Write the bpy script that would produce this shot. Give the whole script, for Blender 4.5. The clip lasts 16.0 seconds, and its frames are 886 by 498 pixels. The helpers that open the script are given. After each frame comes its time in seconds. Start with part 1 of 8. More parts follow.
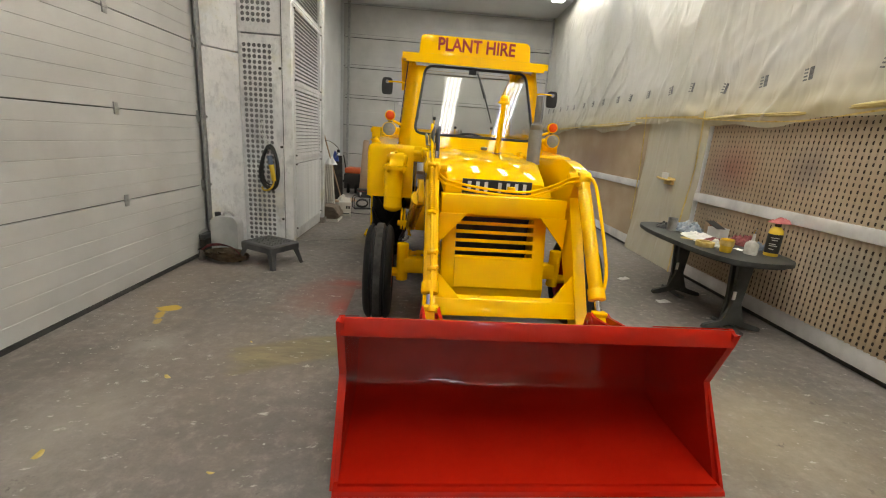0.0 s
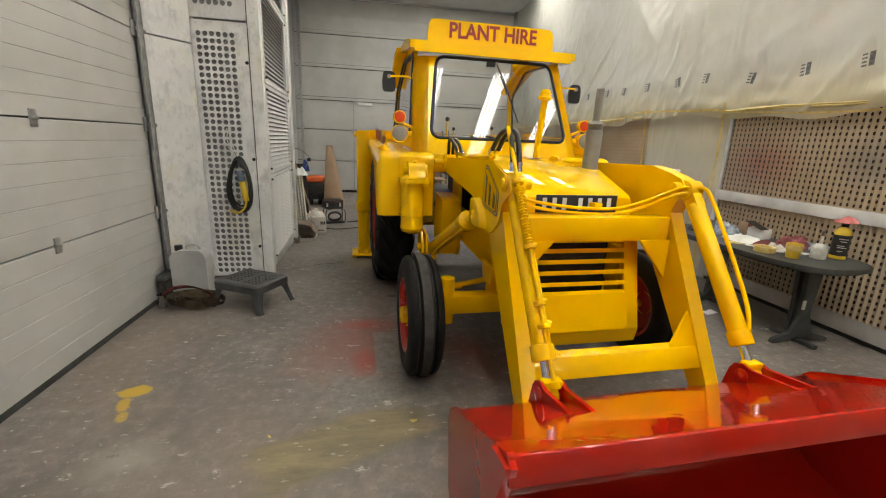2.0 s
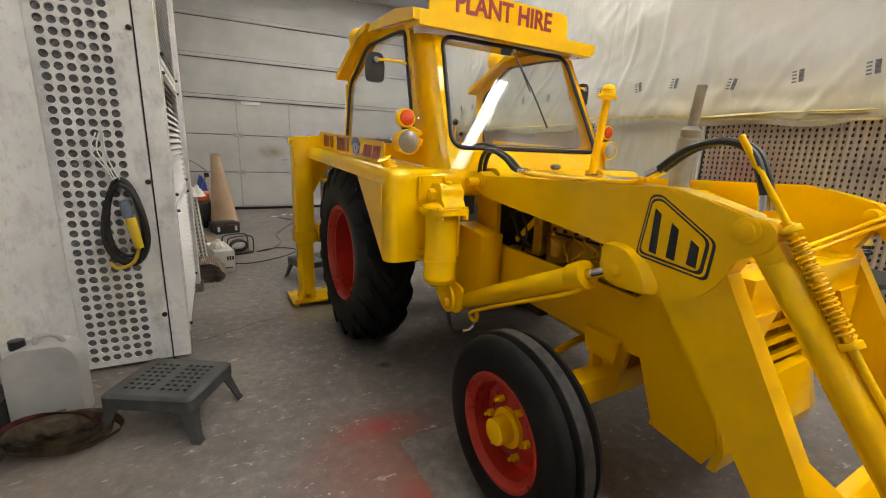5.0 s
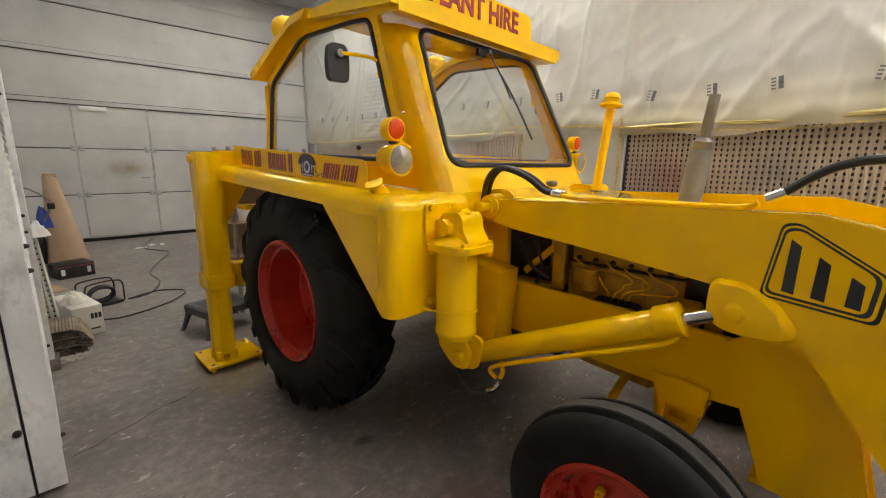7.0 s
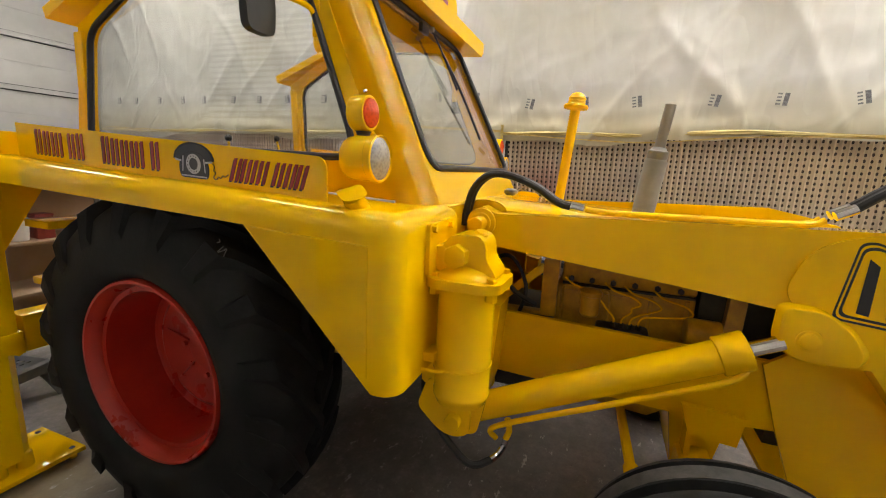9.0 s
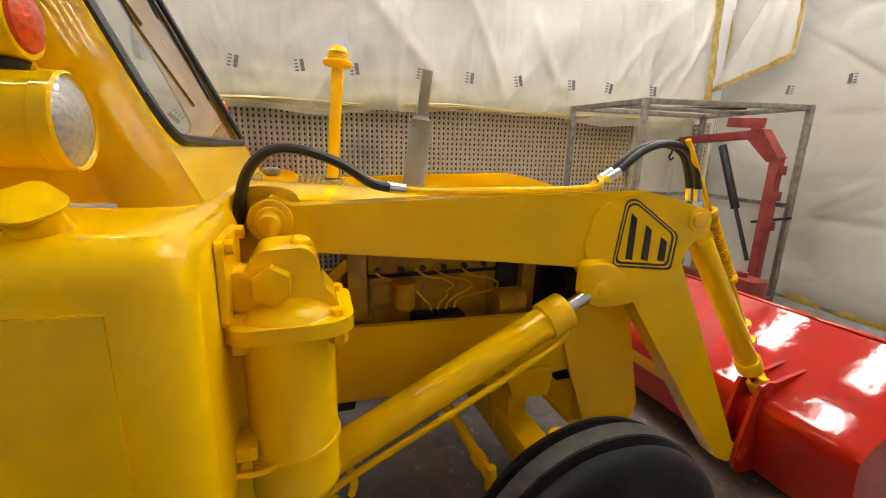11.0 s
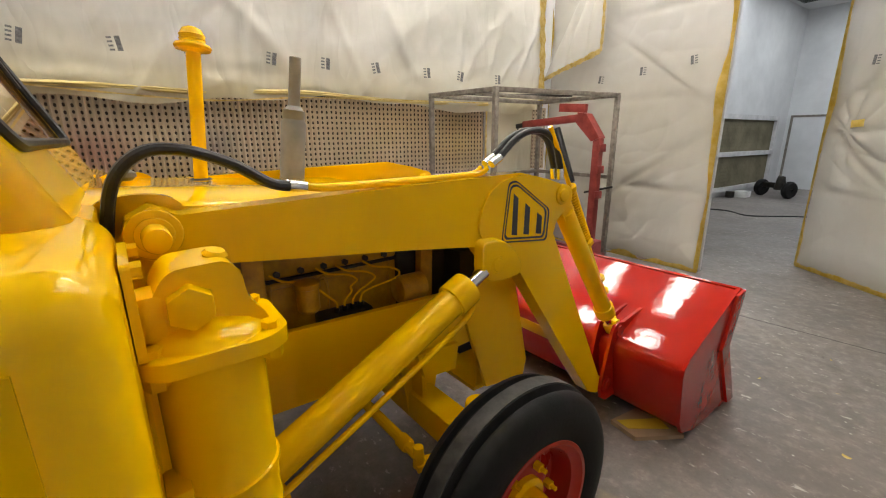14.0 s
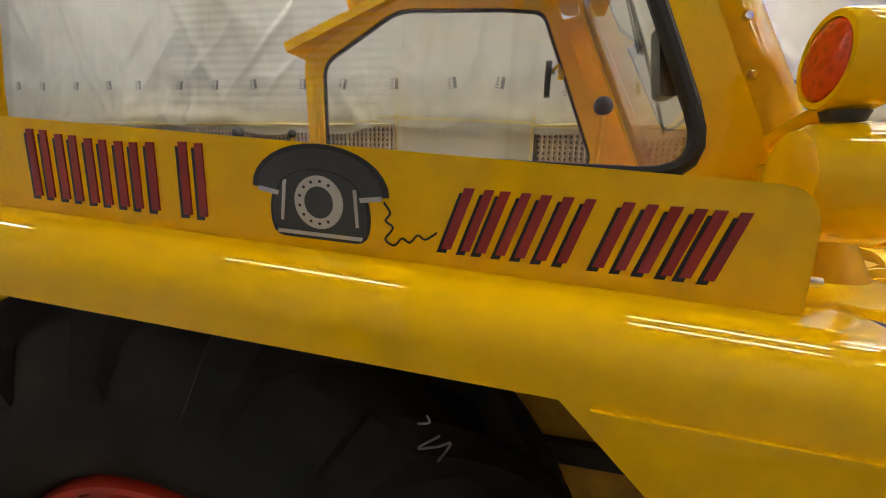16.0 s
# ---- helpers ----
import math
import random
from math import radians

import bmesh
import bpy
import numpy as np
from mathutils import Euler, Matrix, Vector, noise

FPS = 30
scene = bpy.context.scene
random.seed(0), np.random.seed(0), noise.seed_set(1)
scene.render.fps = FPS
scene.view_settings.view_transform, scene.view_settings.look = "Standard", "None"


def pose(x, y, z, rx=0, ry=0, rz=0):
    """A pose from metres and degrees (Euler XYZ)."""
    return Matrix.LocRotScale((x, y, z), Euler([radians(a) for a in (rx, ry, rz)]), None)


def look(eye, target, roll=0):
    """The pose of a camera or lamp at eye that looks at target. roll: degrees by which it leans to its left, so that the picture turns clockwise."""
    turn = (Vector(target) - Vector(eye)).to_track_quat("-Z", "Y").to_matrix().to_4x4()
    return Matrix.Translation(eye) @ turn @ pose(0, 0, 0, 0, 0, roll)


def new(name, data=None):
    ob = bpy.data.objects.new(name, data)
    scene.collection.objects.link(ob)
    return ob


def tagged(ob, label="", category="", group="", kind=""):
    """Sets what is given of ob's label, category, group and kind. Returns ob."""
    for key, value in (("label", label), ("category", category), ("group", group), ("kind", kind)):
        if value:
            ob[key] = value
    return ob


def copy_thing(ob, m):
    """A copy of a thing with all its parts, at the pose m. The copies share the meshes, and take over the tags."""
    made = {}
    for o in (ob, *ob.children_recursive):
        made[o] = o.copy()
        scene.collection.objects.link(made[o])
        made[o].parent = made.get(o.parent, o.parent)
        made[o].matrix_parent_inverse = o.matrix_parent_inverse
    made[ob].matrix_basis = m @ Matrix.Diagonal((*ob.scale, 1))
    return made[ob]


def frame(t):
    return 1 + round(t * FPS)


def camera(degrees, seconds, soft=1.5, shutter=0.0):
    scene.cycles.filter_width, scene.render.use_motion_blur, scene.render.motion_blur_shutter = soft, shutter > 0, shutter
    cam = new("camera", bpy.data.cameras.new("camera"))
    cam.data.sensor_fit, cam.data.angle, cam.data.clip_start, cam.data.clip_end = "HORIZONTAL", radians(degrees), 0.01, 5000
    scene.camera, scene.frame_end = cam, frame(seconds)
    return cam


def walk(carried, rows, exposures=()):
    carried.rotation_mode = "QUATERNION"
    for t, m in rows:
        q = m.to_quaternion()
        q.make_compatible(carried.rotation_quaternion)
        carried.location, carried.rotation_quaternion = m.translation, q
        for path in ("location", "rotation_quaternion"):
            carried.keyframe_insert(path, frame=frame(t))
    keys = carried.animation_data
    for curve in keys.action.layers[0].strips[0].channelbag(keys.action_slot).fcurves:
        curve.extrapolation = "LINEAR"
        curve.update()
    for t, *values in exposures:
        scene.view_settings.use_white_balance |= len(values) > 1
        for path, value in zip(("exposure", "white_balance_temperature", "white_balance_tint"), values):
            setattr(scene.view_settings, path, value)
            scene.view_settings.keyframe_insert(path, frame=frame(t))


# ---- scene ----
cam = camera(93.3, 16.0, soft=1.1)
PATH = [
    (0, (1.559, 1.29, 1.525), (1.64, 3.222, 1.018), 4.3),
    (0.5, (1.344, 1.446, 1.528), (1.511, 3.376, 1.031), 2.6),
    (1, (1.196, 1.664, 1.507), (1.424, 3.587, 1.007), 2.8),
    (1.5, (1.063, 1.892, 1.543), (1.35, 3.807, 1.042), 3.2),
    (2, (0.878, 2.096, 1.53), (1.207, 4.006, 1.034), 2.3),
    (2.5, (0.712, 2.28, 1.547), (1.103, 4.177, 1.049), 1.2),
    (3, (0.622, 2.536, 1.535), (1.093, 4.416, 1.042), 1.5),
    (3.5, (0.539, 2.763, 1.541), (1.084, 4.626, 1.057), 2.3),
    (3.7, (0.471, 2.847, 1.532), (1.081, 4.691, 1.056), 2.5),
    (5.8, (0.001, 3.754, 1.565), (1.11, 5.36, 1.128), 1.2),
    (6, (-0.047, 3.822, 1.573), (1.145, 5.37, 1.145), 1.1),
    (6.5, (-0.089, 4.0, 1.562), (1.214, 5.459, 1.147), 1.4),
    (7, (-0.072, 4.235, 1.579), (1.261, 5.669, 1.171), 0.7),
    (7.5, (-0.053, 4.434, 1.578), (1.362, 5.791, 1.183), 1.0),
    (8, (-0.085, 4.669, 1.584), (1.479, 5.857, 1.206), 0.8),
    (8.2, (-0.092, 4.752, 1.582), (1.511, 5.886, 1.203), 1.0),
    (10.3, (0.167, 5.416, 1.552), (2.12, 5.296, 1.138), 3.9),
    (10.5, (0.192, 5.438, 1.555), (2.127, 5.178, 1.124), 3.6),
    (11, (0.327, 5.418, 1.56), (2.2, 4.892, 1.098), 1.5),
    (11.5, (0.402, 5.402, 1.561), (2.139, 4.54, 1.074), 2.7),
    (12, (0.433, 5.491, 1.571), (1.962, 4.3, 1.075), 2.6),
    (12.5, (0.428, 5.559, 1.571), (1.761, 4.157, 1.063), 2.7),
    (13, (0.384, 5.523, 1.567), (1.679, 4.09, 1.047), 2.2),
    (13.5, (0.346, 5.496, 1.567), (1.72, 4.139, 1.046), 1.3),
    (14, (0.36, 5.547, 1.575), (1.951, 4.449, 1.059), -0.3),
    (14.5, (0.396, 5.689, 1.583), (2.17, 4.906, 1.095), -0.6),
    (14.6, (0.383, 5.722, 1.58), (2.203, 5.032, 1.121), -0.4),
    (15, (0.425, 5.883, 1.592), (2.358, 5.63, 1.146), 0.7),
    (15.5, (0.431, 6.025, 1.598), (2.383, 6.196, 1.196), 1.3),
    (16, (0.491, 6.142, 1.595), (2.375, 6.682, 1.196), 1.7),
]
walk(cam, [(t, look(eye, target, roll)) for t, eye, target, roll in PATH],
     exposures=((0, -0.15, 6500, 6), (3.5, -0.1, 6500, 6), (6, -0.05, 6500, 10), (8, 0.0, 6500, 10), (10.5, 0.28, 6500, 10), (11, 0.1, 6500, 10), (12, 0.03, 6500, 10), (13, 0.03, 6500, 10), (14, 0.0, 6500, 10), (14.5, -0.1, 6500, 10), (15, -0.2, 6500, 11), (15.5, -0.14, 6500, 11), (16, -0.12, 6500, 11)))


# ---------------- world and light ----------------
world = bpy.data.worlds.new("world")
scene.world = world
world.use_nodes = True
world.node_tree.nodes["Background"].inputs[0].default_value = (0.9, 0.95, 1.0, 1)
world.node_tree.nodes["Background"].inputs[1].default_value = 0.05
scene.view_settings.exposure = 0.0


# ---------------- materials ----------------
def nodes_of(name):
    m = bpy.data.materials.new(name)
    m.use_nodes = True
    nt = m.node_tree
    return m, nt, nt.nodes["Principled BSDF"]


def ramp_between(nt, fac, c0, c1, p0=0.35, p1=0.65):
    r = nt.nodes.new("ShaderNodeValToRGB")
    r.color_ramp.elements[0].position, r.color_ramp.elements[1].position = p0, p1
    r.color_ramp.elements[0].color, r.color_ramp.elements[1].color = (*c0, 1), (*c1, 1)
    nt.links.new(fac, r.inputs[0])
    return r.outputs[0]


def noise_tex(nt, scale, detail=4.0, rough=0.55, stretch=(1, 1, 1), coords="Object"):
    tc = nt.nodes.new("ShaderNodeTexCoord")
    mp = nt.nodes.new("ShaderNodeMapping")
    mp.inputs["Scale"].default_value = stretch
    n = nt.nodes.new("ShaderNodeTexNoise")
    n.inputs["Scale"].default_value, n.inputs["Detail"].default_value, n.inputs["Roughness"].default_value = scale, detail, rough
    nt.links.new(tc.outputs[coords], mp.inputs[0])
    nt.links.new(mp.outputs[0], n.inputs["Vector"])
    return n.outputs["Fac"]


def mix_colour(nt, fac, a, b, mode="MIX"):
    x = nt.nodes.new("ShaderNodeMix")
    x.data_type, x.blend_type = "RGBA", mode
    for sock, val in ((x.inputs[0], fac), (x.inputs[6], a), (x.inputs[7], b)):
        if isinstance(val, (int, float)):
            sock.default_value = val
        elif isinstance(val, tuple):
            sock.default_value = (*val, 1)
        else:
            nt.links.new(val, sock)
    return x.outputs[2]


def bump(nt, b, height, strength=0.2, distance=0.01):
    k = nt.nodes.new("ShaderNodeBump")
    k.inputs["Strength"].default_value, k.inputs["Distance"].default_value = strength, distance
    nt.links.new(height, k.inputs["Height"])
    nt.links.new(k.outputs[0], b.inputs["Normal"])


def surface(name, c0, c1, scale=6.0, rough=0.5, metal=0.0, grain=60.0, grain_bump=0.05, rough_var=0.1, coat=0.0, stretch=(1, 1, 1), p0=0.35, p1=0.65):
    """A plain worked surface: two colours at a large scale, grain and uneven gloss at a small one."""
    m, nt, b = nodes_of(name)
    big = noise_tex(nt, scale, 5.0, 0.6, stretch)
    fine = noise_tex(nt, grain, 3.0, 0.6, stretch)
    nt.links.new(ramp_between(nt, big, c0, c1, p0, p1), b.inputs["Base Color"])
    mr = nt.nodes.new("ShaderNodeMapRange")
    mr.inputs["To Min"].default_value, mr.inputs["To Max"].default_value = max(0.02, rough - rough_var), min(1.0, rough + rough_var)
    nt.links.new(big, mr.inputs["Value"])
    nt.links.new(mr.outputs[0], b.inputs["Roughness"])
    b.inputs["Metallic"].default_value = metal
    b.inputs["Coat Weight"].default_value = coat
    b.inputs["Coat Roughness"].default_value = 0.06
    bump(nt, b, fine, grain_bump, 0.004)
    return m


YELLOW = surface("yellow_gloss_paint", (0.93, 0.543, 0.0003), (0.955, 0.56, 0.0006), 2.0, 0.035, 0, 26.0, 0.0025, 0.01, 0.0)
YELLOW.node_tree.nodes["Principled BSDF"].inputs["Specular IOR Level"].default_value = 0.42
YELLOW.node_tree.nodes["Principled BSDF"].inputs["Specular IOR Level"].default_value = 0.28
YELLOW_DULL = surface("yellow_overspray", (0.40, 0.20, 0.004), (0.66, 0.36, 0.004), 12.0, 0.4, 0, 60.0, 0.2, 0.1)
RED = surface("red_gloss_paint", (0.42, 0.011, 0.004), (0.48, 0.014, 0.005), 2.5, 0.05, 0, 6.5, 0.45, 0.015, 0.3)
RED_WHEEL = surface("red_wheel_paint", (0.42, 0.018, 0.008), (0.5, 0.03, 0.012), 6.0, 0.3, 0, 40.0, 0.05)
RED_OLD = surface("worn_red_paint", (0.20, 0.022, 0.018), (0.32, 0.05, 0.04), 9.0, 0.5, 0, 50.0, 0.15)
RUBBER = surface("black_rubber", (0.005, 0.005, 0.005), (0.015, 0.0145, 0.014), 8.0, 0.62, 0, 80.0, 0.15)
RUBBER.node_tree.nodes["Principled BSDF"].inputs["Specular IOR Level"].default_value = 0.2
RUBBER_LUG = surface("scuffed_black_rubber", (0.004, 0.004, 0.004), (0.014, 0.0135, 0.013), 14.0, 0.7, 0, 80.0, 0.2)
RUBBER_LUG.node_tree.nodes["Principled BSDF"].inputs["Specular IOR Level"].default_value = 0.2
RUBBER_WORN = surface("worn_grey_rubber", (0.022, 0.0215, 0.021), (0.06, 0.057, 0.054), 18.0, 0.75, 0, 120.0, 0.2)
for rubber in (RUBBER, RUBBER_LUG):
    rubber.node_tree.nodes["Principled BSDF"].inputs["Specular IOR Level"].default_value = 0.22
BLACK = surface("black_plastic", (0.012, 0.012, 0.012), (0.02, 0.02, 0.02), 12.0, 0.4)
SEAL = surface("black_window_rubber", (0.012, 0.012, 0.012), (0.02, 0.02, 0.02), 12.0, 0.45)
CHROME = surface("polished_steel", (0.62, 0.61, 0.6), (0.7, 0.69, 0.68), 12.0, 0.12, 1.0, 60.0, 0.02, 0.04)
STEEL = surface("bare_steel", (0.2, 0.19, 0.18), (0.34, 0.32, 0.3), 16.0, 0.45, 0.8, 60.0, 0.1)
GRILLE_DARK = surface("dark_radiator", (0.012, 0.011, 0.01), (0.025, 0.022, 0.018), 40.0, 0.8)
GREY_PAINT = surface("grey_primer", (0.18, 0.175, 0.16), (0.24, 0.23, 0.215), 8.0, 0.5, 0, 60.0, 0.08)
DARK_METAL = surface("dark_greasy_metal", (0.015, 0.014, 0.013), (0.05, 0.042, 0.03), 10.0, 0.5, 0.3, 60.0, 0.2)
FRAME_STEEL = surface("grimy_galvanised_steel", (0.16, 0.14, 0.12), (0.30, 0.27, 0.23), 14.0, 0.5, 0.4, 60.0, 0.1)
WHITE_PANEL = surface("scuffed_white_paint", (0.50, 0.50, 0.51), (0.72, 0.72, 0.72), 2.6, 0.5, 0, 30.0, 0.1, 0.1)
DOOR_PANEL = surface("dusty_white_door_panel", (0.43, 0.425, 0.41), (0.53, 0.52, 0.505), 1.2, 0.5, 0, 180.0, 0.06)


def stained_panel():
    """The back door's panels, with one brown smudge beside the wicket's handle."""
    m = surface("smudged_white_door_panel", (0.43, 0.425, 0.41), (0.53, 0.52, 0.505), 1.2, 0.5, 0, 180.0, 0.06)
    nt, b = m.node_tree, m.node_tree.nodes["Principled BSDF"]
    tc, mp, gr, mul = (nt.nodes.new(k) for k in ("ShaderNodeTexCoord", "ShaderNodeMapping", "ShaderNodeTexGradient", "ShaderNodeMath"))
    mp.vector_type = "TEXTURE"
    mp.inputs["Location"].default_value, mp.inputs["Scale"].default_value = (2.26, 0, 1.39), (0.42, 1e3, 0.22)
    gr.gradient_type = "SPHERICAL"
    nt.links.new(tc.outputs["Object"], mp.inputs[0])
    nt.links.new(mp.outputs[0], gr.inputs[0])
    mul.operation = "MULTIPLY"
    nt.links.new(gr.outputs["Fac"], mul.inputs[0])
    nt.links.new(ramp_between(nt, noise_tex(nt, 4.0, 5.0, 0.65), (0.3, 0.3, 0.3), (1.1, 1.1, 1.1), 0.35, 0.6), mul.inputs[1])
    old = b.inputs["Base Color"].links[0].from_socket
    nt.links.new(mix_colour(nt, mul.outputs[0], old, (0.27, 0.215, 0.13)), b.inputs["Base Color"])
    return m


SMUDGED_PANEL = stained_panel()
DOOR_JOINT = surface("dark_door_joint", (0.03, 0.03, 0.03), (0.06, 0.06, 0.055), 10.0, 0.7)
WHITE_WALL = surface("white_sheet_wall", (0.62, 0.63, 0.64), (0.72, 0.73, 0.74), 1.5, 0.5, 0, 60.0, 0.05)
CEILING_M = surface("white_ceiling_sheet", (0.66, 0.66, 0.66), (0.74, 0.74, 0.74), 1.2, 0.5)
RAIL = surface("zinc_rail", (0.30, 0.30, 0.30), (0.45, 0.45, 0.45), 20.0, 0.4, 0.7)
GREY_PLASTIC = surface("grey_moulded_plastic", (0.04, 0.04, 0.042), (0.078, 0.078, 0.08), 7.0, 0.5, 0, 90.0, 0.12)
TABLE_M = surface("dusty_dark_green_plastic", (0.028, 0.032, 0.03), (0.075, 0.08, 0.076), 5.0, 0.5, 0, 60.0, 0.1)
CARD = surface("brown_cardboard", (0.34, 0.23, 0.14), (0.42, 0.29, 0.19), 5.0, 0.85, 0, 90.0, 0.1)
ORANGE = surface("orange_plastic", (0.6, 0.10, 0.02), (0.7, 0.14, 0.03), 6.0, 0.45)
BLUE = surface("blue_plastic", (0.02, 0.05, 0.25), (0.03, 0.07, 0.32), 6.0, 0.4)
WHITE_PLASTIC = surface("white_plastic", (0.68, 0.68, 0.66), (0.76, 0.76, 0.74), 6.0, 0.4)
PINK = surface("pink_cloth", (0.55, 0.16, 0.16), (0.66, 0.25, 0.24), 22.0, 0.9, 0, 90.0, 0.3)
CLOTH_BLUE = surface("blue_grey_rag", (0.12, 0.16, 0.22), (0.45, 0.48, 0.52), 14.0, 0.9, 0, 90.0, 0.3)
CLOTH_RED = surface("dark_red_rag", (0.10, 0.02, 0.025), (0.30, 0.09, 0.09), 14.0, 0.9, 0, 90.0, 0.3)
STRAP = surface("dirty_webbing", (0.10, 0.072, 0.046), (0.22, 0.165, 0.105), 14.0, 0.9, 0, 120.0, 0.3)
TAPE_YELLOW = surface("yellow_masking_tape", (0.50, 0.34, 0.06), (0.68, 0.54, 0.22), 14.0, 0.6)
TAPE_BRIGHT = surface("bright_yellow_masking_tape", (0.60, 0.40, 0.03), (0.72, 0.55, 0.16), 12.0, 0.6)
LETTER_RED = surface("red_lettering", (0.28, 0.015, 0.012), (0.33, 0.022, 0.016), 9.0, 0.35)
LETTER_BLACK = surface("black_lettering", (0.012, 0.012, 0.013), (0.02, 0.02, 0.02), 9.0, 0.35)
LETTER_WHITE = surface("white_lettering", (0.7, 0.7, 0.7), (0.76, 0.76, 0.76), 9.0, 0.35)
PHONE_GREY = surface("dark_grey_enamel", (0.035, 0.04, 0.045), (0.05, 0.055, 0.06), 9.0, 0.35)
CHALK = surface("rubbed_chalk", (0.10, 0.10, 0.10), (0.20, 0.20, 0.19), 40.0, 0.9)
PHONE_LIGHT = surface("pale_grey_enamel", (0.5, 0.5, 0.5), (0.58, 0.58, 0.58), 9.0, 0.35)
HOSE = surface("black_hydraulic_hose", (0.012, 0.012, 0.012), (0.022, 0.022, 0.022), 30.0, 0.38, 0, 200.0, 0.2)


def lens_material(name, colour, rough=0.15, trans=0.35):
    m, nt, b = nodes_of(name)
    v = nt.nodes.new("ShaderNodeTexVoronoi")
    v.inputs["Scale"].default_value = 90.0
    tc = nt.nodes.new("ShaderNodeTexCoord")
    nt.links.new(tc.outputs["Object"], v.inputs["Vector"])
    nt.links.new(ramp_between(nt, v.outputs["Distance"], tuple(0.75 * c for c in colour), colour, 0.1, 0.6), b.inputs["Base Color"])
    b.inputs["Roughness"].default_value = rough
    b.inputs["Transmission Weight"].default_value = trans
    bump(nt, b, v.outputs["Distance"], 0.3, 0.003)
    return m


AMBER = lens_material("amber_lens", (0.85, 0.09, 0.01), 0.15, 0.1)
HEADLIGHT = lens_material("ribbed_clear_lens", (0.40, 0.38, 0.33), 0.1, 0.3)


def glass_material():
    m, nt, b = nodes_of("window_glass")
    b.inputs["Base Color"].default_value = (0.90, 0.91, 0.89, 1)
    b.inputs["Roughness"].default_value = 0.0
    b.inputs["IOR"].default_value = 1.45
    b.inputs["Transmission Weight"].default_value = 1.0
    return m


GLASS = glass_material()


def mirror_material():
    m, nt, b = nodes_of("mirror_glass")
    b.inputs["Base Color"].default_value = (0.85, 0.86, 0.86, 1)
    b.inputs["Metallic"].default_value = 1.0
    b.inputs["Roughness"].default_value = 0.02
    return m


MIRROR = mirror_material()


def tube_material():
    m, nt, b = nodes_of("fluorescent_tube")
    b.inputs["Base Color"].default_value = (0.9, 0.9, 0.9, 1)
    b.inputs["Emission Color"].default_value = (1.0, 0.95, 0.87, 1)
    b.inputs["Emission Strength"].default_value = 20.0
    return m


TUBE = tube_material()


def glow_material():
    m, nt, b = nodes_of("panel_light_diffuser")
    b.inputs["Base Color"].default_value = (0.9, 0.9, 0.9, 1)
    b.inputs["Emission Color"].default_value = (0.93, 0.97, 1.0, 1)
    b.inputs["Emission Strength"].default_value = 20.0
    return m


PANEL_GLOW = glow_material()


